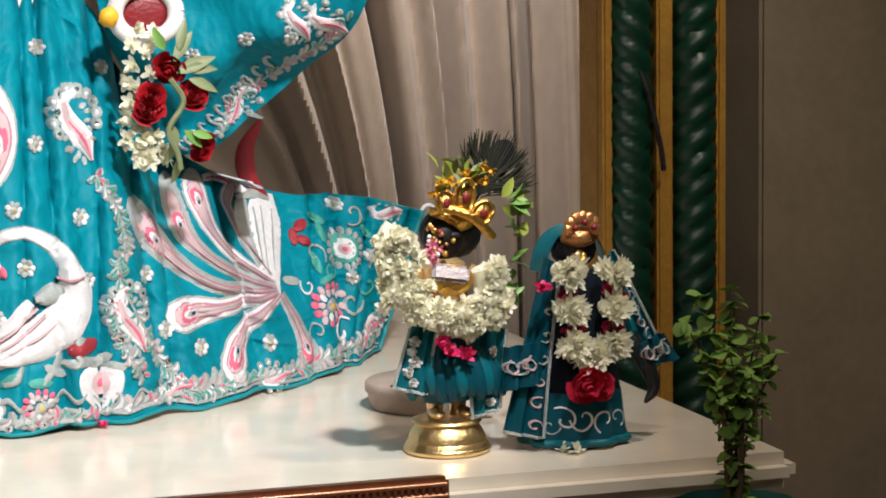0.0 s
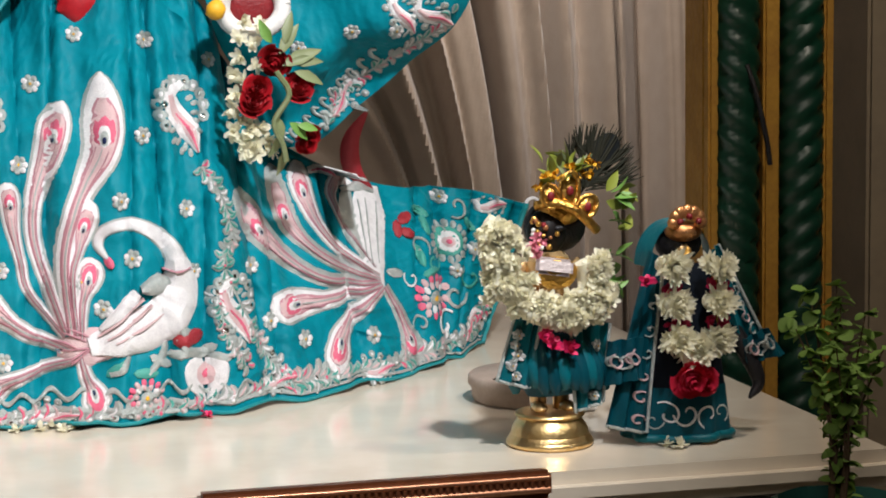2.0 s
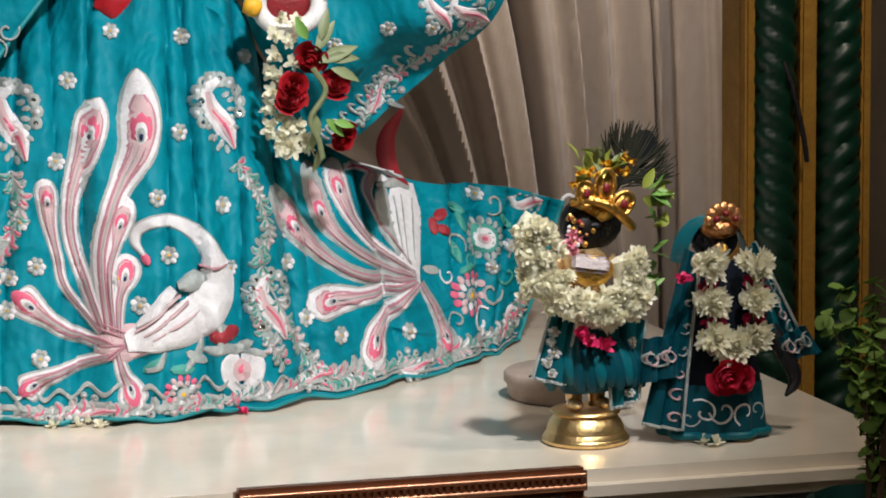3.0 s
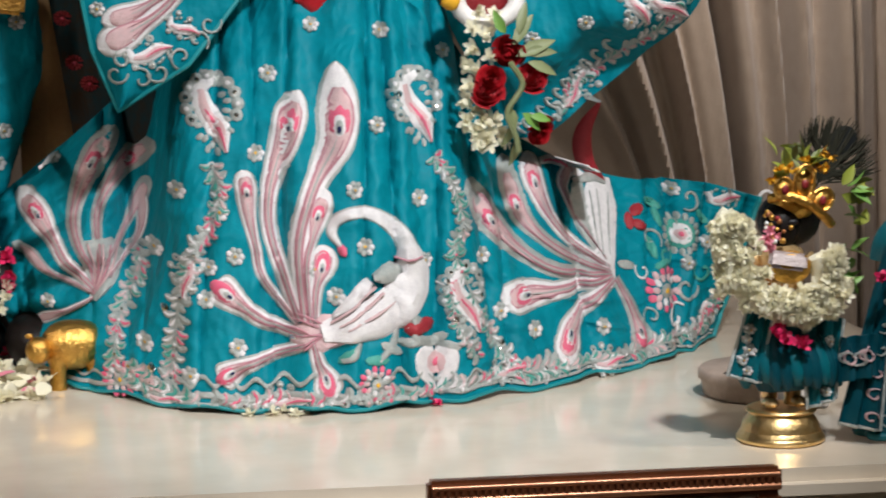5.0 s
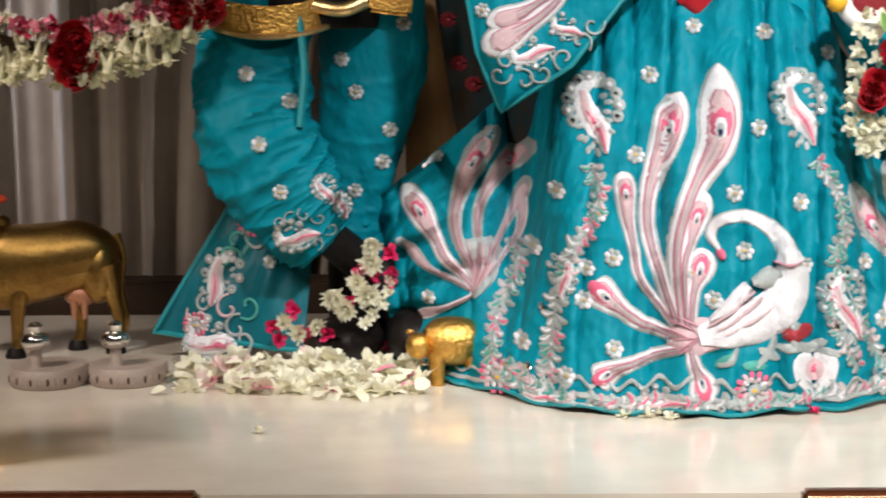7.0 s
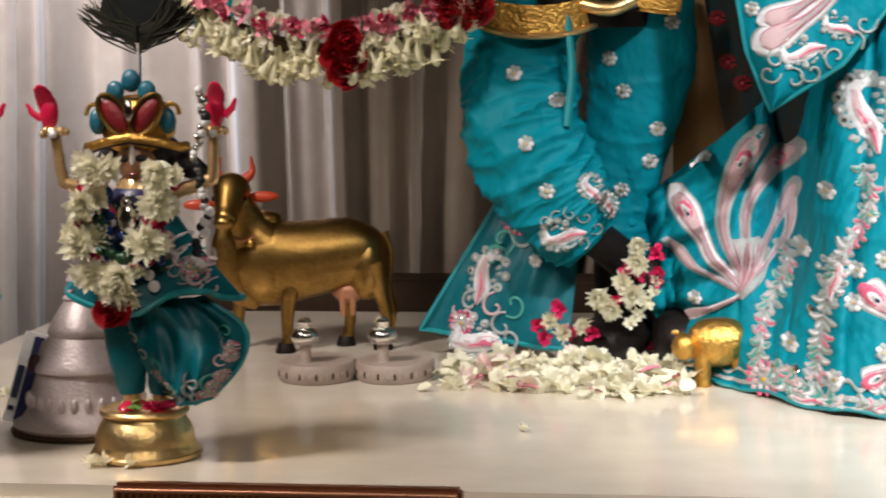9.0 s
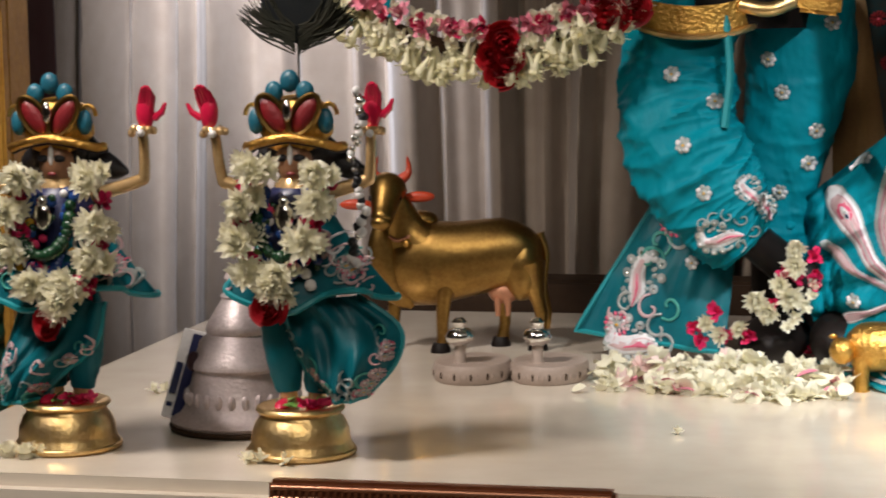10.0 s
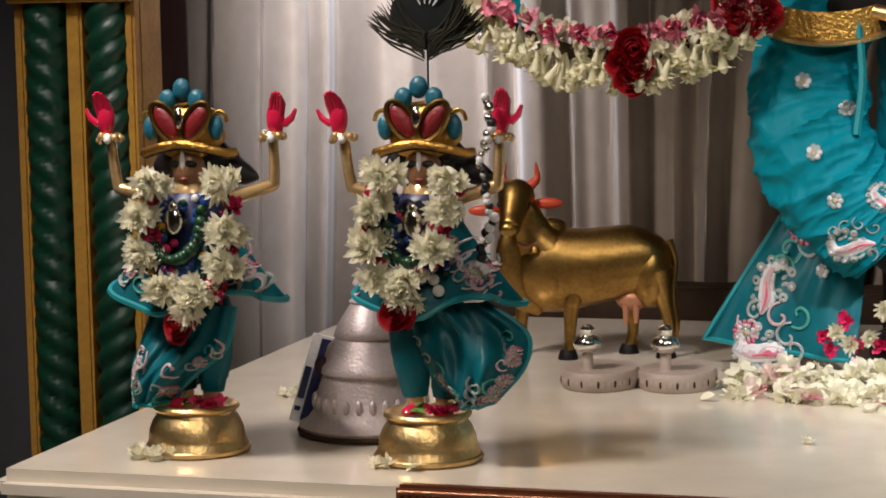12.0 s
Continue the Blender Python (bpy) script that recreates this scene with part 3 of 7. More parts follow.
SKIRT_FRONT = Shape().grid([[skirt_point(i / 360, j / 110) for i in range(361)] for j in range(111)])
on_skirt = Drape(SKIRT_FRONT)
stitch_rng = random.Random(11)
for x, z in [(0.392, 1.493), (0.377, 1.366), (0.235, 1.436), (0.213, 1.330), (0.106, 1.279), (0.161, 1.254), (0.074, 1.197), (0.179, 1.198), (0.340, 1.283), (0.431, 1.267)]:
    rosette(on_skirt, skirt, x, z)
for x, z in [(0.139, 1.142), (0.308, 1.147), (0.350, 1.209), (0.178, 1.083), (0.057, 1.076), (0.115, 1.046), (0.595, 1.077), (0.710, 1.065), (0.522, 1.182), (0.544, 1.107)]:
    rosette(on_skirt, skirt, x, z)
for x, z in [(0.883, 1.128), (0.485, 1.463), (0.296, 1.502), (0.144, 1.183), (0.434, 1.186), (-0.078, 1.111), (0.878, 1.235), (-0.068, 1.310), (0.925, 1.154), (0.282, 1.183)]:
    rosette(on_skirt, skirt, x, z, 0.0115)

# the large peacock in the middle
bird = Shape()
stroke(bird, on_skirt, [(0.318, 1.209), (0.307, 1.228), (0.314, 1.245), (0.338, 1.254), (0.369, 1.248), (0.400, 1.223), (0.414, 1.190)], [0.006, 0.016, 0.017, 0.018, 0.021, 0.027, 0.036], 3, 0.003, 40)
stroke(bird, on_skirt, [(0.318, 1.209), (0.307, 1.228), (0.314, 1.245), (0.338, 1.254), (0.369, 1.248), (0.400, 1.223), (0.414, 1.190)], [0.004, 0.013, 0.013, 0.014, 0.018, 0.024, 0.034], 0, 0.0055, 40)
stroke(bird, on_skirt, [(0.410, 1.206), (0.412, 1.168), (0.389, 1.133), (0.340, 1.114), (0.287, 1.102)], [0.030, 0.050, 0.064, 0.060, 0.058, 0.044, 0.028], 0, 0.0125, 34)
stitched("peacock_body", bird, skirt, "white embroidered peacock body")
wing = Shape()
stroke(wing, on_skirt, [(0.354, 1.166), (0.334, 1.146), (0.303, 1.122)], [0.012, 0.024, 0.018, 0.005], 0, 0.0147, 14)
stroke(wing, on_skirt, [(0.398, 1.179), (0.380, 1.174), (0.358, 1.170)], [0.010, 0.030, 0.026, 0.010], 3, 0.0157, 12)
for line in ([(0.361, 1.159), (0.332, 1.137), (0.299, 1.114)], [(0.371, 1.151), (0.344, 1.130), (0.310, 1.110)], [(0.387, 1.138), (0.354, 1.121), (0.320, 1.106)]):
    stroke(wing, on_skirt, line, [0.003, 0.006, 0.003], 1, 0.0157, 10)
stroke(wing, on_skirt, [(0.389, 1.194), (0.409, 1.190), (0.428, 1.193)], [0.002, 0.004, 0.002], 9, 0.0160, 10)
stroke(wing, on_skirt, [(0.398, 1.118), (0.372, 1.108), (0.335, 1.098)], [0.006, 0.016, 0.006], 8, 0.0030, 10)
disc(wing, on_skirt, 0.319, 1.206, 0.006, 0.009, 2, 0.007, 8, 0.4)
stitched("wing", wing, skirt, "silver wing patch with pink lines")
root = Shape()
stroke(root, on_skirt, [(0.246, 1.100), (0.283, 1.101), (0.320, 1.107)], [0.022, 0.052, 0.034], 1, 0.0058, 14)
for a, b in (((0.248, 1.121), (0.283, 1.109)), ((0.246, 1.097), (0.300, 1.099)), ((0.252, 1.080), (0.299, 1.105)), ((0.240, 1.110), (0.274, 1.100)), ((0.252, 1.128), (0.290, 1.112)), ((0.262, 1.082), (0.308, 1.106))):
    stroke(root, on_skirt, [a, ((a[0] + b[0]) / 2, (a[1] + b[1]) / 2 + 0.003), b], [0.002, 0.004, 0.002], 9, 0.0086, 8)
stitched("tail_root", root, skirt, "pink stitched root of the tail")
tail_feather(on_skirt, skirt, [(0.258, 1.118), (0.240, 1.178), (0.226, 1.236), (0.230, 1.287), (0.251, 1.346), (0.263, 1.384), (0.275, 1.414)], 0.046, pointed=True)
tail_feather(on_skirt, skirt, [(0.265, 1.118), (0.261, 1.202), (0.275, 1.260), (0.295, 1.302), (0.319, 1.347), (0.326, 1.391), (0.325, 1.452)], 0.059, pointed=True)
tail_feather(on_skirt, skirt, [(0.256, 1.116), (0.215, 1.170), (0.207, 1.208), (0.199, 1.252), (0.197, 1.288), (0.192, 1.309)], 0.031)
tail_feather(on_skirt, skirt, [(0.272, 1.118), (0.270, 1.188), (0.281, 1.223), (0.290, 1.251), (0.302, 1.285)], 0.034)
tail_feather(on_skirt, skirt, [(0.278, 1.112), (0.281, 1.152), (0.290, 1.180), (0.298, 1.212)], 0.040)
tail_feather(on_skirt, skirt, [(0.262, 1.100), (0.218, 1.114), (0.189, 1.133), (0.164, 1.152), (0.150, 1.162)], 0.045)
tail_feather(on_skirt, skirt, [(0.264, 1.088), (0.216, 1.070), (0.186, 1.061), (0.164, 1.049), (0.152, 1.042)], 0.037)
tail_feather(on_skirt, skirt, [(0.274, 1.094), (0.280, 1.067), (0.289, 1.045), (0.296, 1.020)], 0.040)
legs = Shape()
for line in ([(0.400, 1.126), (0.414, 1.112), (0.435, 1.103)], [(0.388, 1.108), (0.383, 1.086), (0.362, 1.063)], [(0.337, 1.089), (0.328, 1.074), (0.311, 1.066)], [(0.402, 1.104), (0.421, 1.085), (0.453, 1.082)]):
    stroke(legs, on_skirt, line, [0.006, 0.014, 0.008], 3, 0.004, 10)
for x, z in [(0.426, 1.104), (0.413, 1.101)]:
    disc(legs, on_skirt, x, z, 0.017, 0.010, 4, 0.006, 9)
for x, z in [(0.321, 1.073), (0.358, 1.065), (0.379, 1.078), (0.405, 1.084), (0.443, 1.083), (0.459, 1.075)]:
    disc(legs, on_skirt, x, z, 0.018, 0.007, stitch_rng.choice((3, 7, 3)), 0.004, 8, stitch_rng.uniform(-0.8, 0.8))
stitched("branch", legs, skirt, "silver and green stitched branch with a red flower")
for x, z in [(0.440, 1.046)]:
    heart(on_skirt, skirt, x, z, 0.031)
for x, z in [(0.357, 1.036), (0.022, 1.025)]:
    blossom(on_skirt, skirt, x, z, 0.026)

# the peacock on the side that trails away over the altar
bird = Shape()
stroke(bird, on_skirt, [(0.752, 1.262), (0.741, 1.215), (0.735, 1.177), (0.737, 1.146), (0.742, 1.122)], [0.040, 0.066, 0.062, 0.048, 0.030, 0.012], 0, 0.0062, 28)
stroke(bird, on_skirt, [(0.714, 1.257), (0.706, 1.229), (0.709, 1.195), (0.722, 1.160)], [0.014, 0.032, 0.028, 0.010], 3, 0.0050, 18)
stitched("peacock_body", bird, skirt, "silvery white embroidered peacock body")
wing = Shape()
stroke(wing, on_skirt, [(0.704, 1.258), (0.735, 1.262), (0.760, 1.252)], [0.006, 0.018, 0.008], 3, 0.009, 10)
for a, b in (((0.728, 1.245), (0.724, 1.165)), ((0.742, 1.245), (0.731, 1.157)), ((0.761, 1.238), (0.743, 1.155))):
    stroke(wing, on_skirt, [a, b], [0.003, 0.005, 0.002], 3, 0.0088, 10)
stitched("wing", wing, skirt, "silver wing patch with fine lines")
# farthest feather: silver border instead of white, shade put into the thread
tail_feather(on_skirt, skirt, [(0.741, 1.129), (0.652, 1.144), (0.596, 1.173), (0.543, 1.225), (0.505, 1.286)], 0.042, 3)
tail_feather(on_skirt, skirt, [(0.740, 1.133), (0.682, 1.156), (0.625, 1.194), (0.597, 1.235), (0.588, 1.306)], 0.036, 3)
tail_feather(on_skirt, skirt, [(0.740, 1.138), (0.685, 1.176), (0.649, 1.218), (0.632, 1.265), (0.629, 1.308)], 0.040, 0)
tail_feather(on_skirt, skirt, [(0.735, 1.150), (0.701, 1.203), (0.688, 1.236), (0.685, 1.259), (0.700, 1.275), (0.714, 1.268)], 0.026, 0, False)
tail_feather(on_skirt, skirt, [(0.742, 1.126), (0.668, 1.121), (0.600, 1.121), (0.545, 1.123)], 0.046)
tail_feather(on_skirt, skirt, [(0.744, 1.123), (0.694, 1.098), (0.655, 1.069), (0.637, 1.026)], 0.046)
tail_feather(on_skirt, skirt, [(0.747, 1.122), (0.766, 1.081), (0.776, 1.049), (0.783, 1.025)], 0.040, 3)
crest = Shape()
stroke(crest, on_skirt, [(0.648, 1.292), (0.683, 1.290), (0.711, 1.272), (0.735, 1.257)], [0.010, 0.018, 0.014, 0.004], 0, 0.004, 14)
stroke(crest, on_skirt, [(0.655, 1.291), (0.683, 1.288), (0.708, 1.272)], [0.003, 0.006, 0.002], 2, 0.0058, 12)
stitched("crest_feather", crest, skirt, "white crest feather along the upper edge")
sprig = Shape()
for x, z in [(0.805, 1.211), (0.790, 1.196), (0.807, 1.189)]:
    disc(sprig, on_skirt, x, z, 0.014, 0.008, 4, 0.005, 8, stitch_rng.uniform(0, 3))
for x, z in [(0.821, 1.156), (0.771, 1.137), (0.839, 1.198), (0.834, 1.132), (0.836, 1.218), (0.921, 1.192)]:
    disc(sprig, on_skirt, x, z, 0.017, 0.007, stitch_rng.choice((7, 3)), 0.004, 8, stitch_rng.uniform(0, 3))
stitched("sprig", sprig, skirt)
for x, z in [(0.878, 1.170)]:
    medallion(on_skirt, skirt, x, z, 0.034)
for x, z in [(0.835, 1.097)]:
    blossom(on_skirt, skirt, x, z, 0.036)
for n, (x, z) in enumerate([(0.878, 1.092), (0.853, 1.052), (0.919, 1.037), (0.913, 1.113), (0.940, 1.138), (0.901, 1.221), (0.988, 1.232), (0.822, 1.168), (0.845, 1.145), (0.895, 1.131), (0.947, 1.072), (0.800, 1.126), (0.802, 1.063), (0.938, 1.176), (0.872, 1.185)]):
    scroll(on_skirt, skirt, x, z, 0.023 - 0.0007 * n, 0.8 * n, 1 if n % 2 else -1, (3, 0, 3, 7, 3)[n % 5])
for x, z, a in [(*p, a) for p, a in zip([(0.970, 1.219), (0.907, 1.038)], (1.4, -0.8))]:
    paisley(on_skirt, skirt, x, z, 0.030, a)

# the peacock on the folded side
# grey silver on most borders and the body stands for the fold's shade
for pts, w, o in (
    ([(-0.008, 1.130), (-0.056, 1.174), (-0.085, 1.220), (-0.120, 1.264)], 0.044, 0), ([(-0.008, 1.150), (-0.039, 1.214), (-0.021, 1.286), (0.025, 1.356)], 0.040, 3), ([(-0.002, 1.165), (-0.004, 1.237), (0.028, 1.292), (0.080, 1.335)], 0.034, 3),
    ([(0.006, 1.165), (0.039, 1.221), (0.071, 1.285)], 0.022, 3), ([(0.012, 1.150), (0.054, 1.206), (0.060, 1.272)], 0.019, 0), ([(-0.012, 1.128), (-0.072, 1.151), (-0.130, 1.187)], 0.020, 3), ([(-0.012, 1.122), (-0.056, 1.098), (-0.099, 1.078)], 0.016, 0),
):
    tail_feather(on_skirt, skirt, pts, w, o, w > 0.03)
bird = Shape()
stroke(bird, on_skirt, [(-0.004, 1.200), (0.000, 1.163), (-0.012, 1.120)], [0.040, 0.068, 0.050, 0.010], 3, 0.005, 16)
for k in range(6):
    stroke(bird, on_skirt, [(-0.030 + 0.011 * k, 1.192 + 0.002 * (k % 2)), (-0.016 + 0.006 * k, 1.160), (-0.012, 1.126)], [0.003, 0.005, 0.002], 1 if k % 2 else 9, 0.0078, 10)
stitched("peacock_body", bird, skirt, "pink peacock body in the fold, greyed as if in shade")

# scalloped paisleys and vines that divide the panels
for p, size, a, f in zip([(0.164, 1.373), (0.443, 1.379), (0.494, 1.123), (0.111, 1.164), (0.246, 1.019), (0.716, 1.022), (0.552, 1.034), (0.083, 1.015)], (0.056, 0.054, 0.05, 0.03, 0.03, 0.03, 0.028, 0.026), (0.1, 0.15, 0.2, 0.0, 1.5, 1.4, 1.5, 1.3), (1, 1, 1, -1, 1, 1, 1, 1)):
    paisley(on_skirt, skirt, p[0], p[1], size, a, 11 if size > 0.04 else 7, f)
vine(on_skirt, skirt, [(0.154, 1.314), (0.162, 1.277), (0.146, 1.231), (0.125, 1.199), (0.105, 1.141), (0.096, 1.081), (0.091, 1.044)], 18, 0.014, stitch_rng)
vine(on_skirt, skirt, [(0.457, 1.321), (0.481, 1.280), (0.492, 1.226), (0.476, 1.192), (0.513, 1.105), (0.534, 1.065), (0.560, 1.034)], 20, 0.013, stitch_rng)
vine(on_skirt, skirt, [(0.034, 1.042), (0.083, 1.015), (0.179, 1.011), (0.282, 1.013), (0.394, 1.014), (0.496, 1.022), (0.604, 1.028)], 44, 0.017, stitch_rng)
vine(on_skirt, skirt, [(0.567, 1.030), (0.682, 1.021), (0.796, 1.025), (0.906, 1.036), (0.951, 1.075)], 26, 0.015, stitch_rng)
vine(on_skirt, skirt, [(0.050, 1.196), (0.053, 1.161), (0.032, 1.123), (0.019, 1.082), (0.014, 1.039)], 12, 0.014, stitch_rng)
vine(on_skirt, skirt, [(0.463, 1.157), (0.472, 1.105), (0.495, 1.066)], 8, 0.012, stitch_rng)
def hem_line(height, swing, waves, width, slot, start=0.02, stop=0.985):
    """A stitched line that waves along the hem of the skirt."""
    s, rows, n = Shape(), [], 420
    for i in range(n + 1):
        u = start + (stop - start) * i / n
        rows.append([skirt_point(u, height + swing * math.sin(waves * u) + width * k) + Vector((0, -0.0012 - lift, 0)) for k, lift in ((-1, 0.0), (-0.5, 0.003), (0.5, 0.003), (1, 0.0))])
    return stitched("hem_line", s.grid(rows, slot), skirt)


hem_line(0.030, 0.0, 0, 0.0075, 3)
hem_line(0.062, 0.011, 210, 0.0060, 3)
sparkle = Shape()
for x, z in [(0.085, 1.125), (0.065, 1.048), (0.951, 1.053), (0.933, 1.044), (0.470, 1.108), (0.543, 1.066), (0.411, 1.406), (0.250, 1.098), (0.460, 1.158)]:
    disc(sparkle, on_skirt, x, z, 0.006, None, 6, 0.007, 8)
tagged(stitched("sequin_scatter", sparkle, skirt, "bright round sequins"), kind="stuff")
edge = Shape()
edge.tube([skirt_point(i / 150, 0.006) + Vector((0, -0.002, 0)) for i in range(151)], 0.0026, 6)
edge.tube([skirt_point(0.998, j / 30) for j in range(31)], 0.005, 6)
edge.tube([skirt_point(0.002, j / 30) for j in range(31)], 0.004, 6)
piping = part("piping", edge, TEAL_TRIM, skirt, "turquoise piping along the hem")
piping.matrix_basis = Matrix.Translation(-skirt.location)


# ---- flowers, built once and shared ----
def petal(shape, base, way, up, length, width, slot=0, curl=0.3, m=None):
    """A narrow petal of four faces, cupped along its length."""
    base, way, up = Vector(base), Vector(way).normalized(), Vector(up)
    side = way.cross(up).normalized()
    up = side.cross(way)
    rows = []
    for f, w in ((0.0, 0.35), (0.45, 1.0), (0.8, 0.8), (1.0, 0.15)):
        p = base + way * length * f + up * length * curl * f * f
        rows.append([p - side * width / 2 * w + up * width * 0.12, p, p + side * width / 2 * w + up * width * 0.12])
    shape.grid(rows, slot, False, m)


def daisy_mesh(seed, petals=110):
    """A full white flower of many thin petals, one unit across its radius, facing +z."""
    rng, s = random.Random(seed), Shape()
    for i in range(petals):
        ring = i / petals
        a, lift = i * 2.39996 + rng.uniform(-0.2, 0.2), 0.2 + 1.2 * (1 - ring) ** 0.85
        way = (math.cos(a) * math.cos(lift), math.sin(a) * math.cos(lift), math.sin(lift))
        petal(s, (0, 0, 0.02), way, (0, 0, 1), (0.74 + 0.26 * ring) * rng.uniform(0.8, 1.15), 0.27, 0, rng.uniform(-0.05, 0.3))
    s.ball((0, 0, -0.05), (0.58, 0.58, 0.34), 0, 9, 6)
    return s.mesh("white_flower", [PETAL])


def rose_mesh(seed):
    """A rose head of overlapping cupped petals, facing +z."""
    rng, s = random.Random(seed), Shape()
    for i in range(17):
        ring = i / 16
        a, r0, h = i * 2.39996, 0.12 + 0.55 * ring, 0.75 - 0.5 * ring
        rows = []
        for v in range(5):
            row = []
            for u in range(6):
                b = a + (u / 5 - 0.5) * (2.4 - 1.0 * ring)
                r = r0 * (0.35 + 0.65 * math.sin(0.4 + 1.2 * v / 4)) + 0.22 * ring * (v / 4) ** 2
                row.append((r * math.cos(b), r * math.sin(b), -0.35 + (h + 0.35) * v / 4 - 0.22 * ring * (v / 4) ** 3 + 0.05 * rng.uniform(-1, 1)))
            rows.append(row)
        s.grid(rows)
    s.ball((0, 0, -0.15), (0.5, 0.5, 0.35), 0, 10, 6)
    return s.mesh("red_rose", [ROSE])


def bud_mesh(seed):
    """A long pale bud that opens into small pointed petals at the end, along -z."""
    rng, s = random.Random(seed), Shape()
    s.lathe([(0.07, 0.0), (0.12, -0.4), (0.2, -0.75), (0.24, -1.0), (0.17, -1.2), (0.03, -1.3)], 8)
    for j in range(6):
        a = 2 * math.pi * j / 6 + rng.uniform(-0.2, 0.2)
        petal(s, (0.12 * math.cos(a), 0.12 * math.sin(a), -0.95), (math.cos(a), math.sin(a), -0.7), (0, 0, 1), 0.45, 0.26, 0, 0.3)
    return s.mesh("tuberose_bud", [PETAL_CREAM])


def tuft_mesh(seed, mat, name):
    """A ragged little bunch of petals."""
    rng, s = random.Random(seed), Shape()
    for i in range(16):
        a, b = rng.uniform(0, 6.28), rng.uniform(-0.4, 1.4)
        petal(s, (0, 0, 0), (math.cos(a) * math.cos(b), math.sin(a) * math.cos(b), math.sin(b)), (0, 0, 1), rng.uniform(0.6, 1.0), 0.5, 0, rng.uniform(-0.2, 0.5))
    return s.mesh(name, [mat])


def leaf_mesh(name, mat, width=0.45, blunt=False):
    """A pointed leaf, one unit long along +x, folded along its midrib."""
    s = Shape()
    rows = []
    for f, w in ((0, 0.08), (0.15, 0.6), (0.4, 1.0), (0.7, 0.95 if blunt else 0.72), (0.9, 0.6 if blunt else 0.3), (1.0, 0.18 if blunt else 0.03)):
        z = -0.25 * f * f
        rows.append([(f, -width / 2 * w, z + 0.08 * w), (f, 0, z), (f, width / 2 * w, z + 0.08 * w)])
    s.grid(rows)
    s.grid([[(x, y, z - 0.02) for x, y, z in row[::-1]] for row in rows])
    return s.mesh(name, [mat])


DAISY = [daisy_mesh(k) for k in range(4)]
ROSES = [rose_mesh(k) for k in range(3)]
BUD = [bud_mesh(k) for k in range(3)]
MAGENTA = [tuft_mesh(k, PETAL_PINK, "magenta_petals") for k in range(3)]
ROSY = [tuft_mesh(k + 5, PETAL_ROSE, "pink_petals") for k in range(3)]
PALE = [tuft_mesh(k + 9, PETAL, "white_petals") for k in range(3)]
LEAVES = [leaf_mesh("leaf", LEAF), leaf_mesh("leaf", LEAF, 0.6), leaf_mesh("leaf", LEAF_PALE, 0.35)]
PETAL_BIG = [tuft_mesh(k + 14, PETAL, "white_petals") for k in range(2)]
BLUSH = [tuft_mesh(k + 17, material("blush_petal", (0.85, 0.62, 0.60), 0.6, second=(0.88, 0.78, 0.72), scale=50, spread=0.1, thin=0.3), "blush_petals") for k in range(2)]
flower_rng = random.Random(21)


def facing(x, y, z, size, tilt=25.0, rng=flower_rng):
    """A flower's pose that turns it outwards to the front, a little at random."""
    return pose(x, y, z, 90 + rng.uniform(-tilt, tilt), rng.uniform(-tilt, tilt), rng.uniform(-tilt, tilt)) @ pose(0, 0, 0, 0, 0, rng.uniform(0, 360)) @ Matrix.Scale(size, 4)


def flowers(parent, name, meshes, spots, size, tilt=25.0):
    o = parent.location
    for x, y, z in spots:
        part(name, flower_rng.choice(meshes), None, parent, m=facing(x - o.x, y - o.y, z - o.z, size * flower_rng.uniform(0.88, 1.14), tilt))


# ---- cloth of the large figures ----
def patch(corners, folds, n=(40, 30), sag=0.0, phase=0.0):
    """A sheet over four corners (low left, low right, top right, top left) with folds running up it."""
    a, b, c, d = (Vector(p) for p in corners)

    def fn(u, v):
        p = a.lerp(b, u).lerp(d.lerp(c, u), v)
        p.y += folds * math.sin(14 * u + 3 * v + phase) + 0.5 * folds * math.sin(29 * u - 4 * v + phase)
        p.y -= sag * math.sin(math.pi * u) * math.sin(math.pi * v)
        return p

    return fn


def sheet_thing(name, fn, n, mat, label, category, at_):
    root = thing(name, at_, label, category)
    back = Matrix.Translation(-Vector(at_))
    part("cloth", Shape().cloth(fn, n[0], n[1], 0, 0.004, (0, 1, 0), back), mat, root)
    front = Shape().grid([[fn(i / n[0], j / n[1]) for i in range(n[0] + 1)] for j in range(n[1] + 1)])
    return root, Drape(front)


# shawl that falls from the arm, with a stitched border on its lower edge
RIGHT_EDGE = spline([(0.596, 0.775, 1.328), (0.653, 0.765, 1.342), (0.709, 0.740, 1.392), (0.774, 0.695, 1.450), (0.824, 0.63, 1.508), (0.862, 0.60, 1.625)], 40)
LEFT_EDGE = spline([(0.578, 0.775, 1.333), (0.553, 0.75, 1.40), (0.525, 0.72, 1.45), (0.50, 0.73, 1.50), (0.485, 0.74, 1.56), (0.48, 0.75, 1.62)], 40)


def shawl_point(u, v):
    i = min(int(v * 40), 39)
    f = v * 40 - i
    a, b = LEFT_EDGE[i].lerp(LEFT_EDGE[i + 1], f), RIGHT_EDGE[i].lerp(RIGHT_EDGE[i + 1], f)
    p = a.lerp(b, u)
    p.y += 0.016 * math.sin(7 * u - 9 * v) * (0.4 + v) + 0.007 * math.sin(15 * u + 17 * v)
    return p


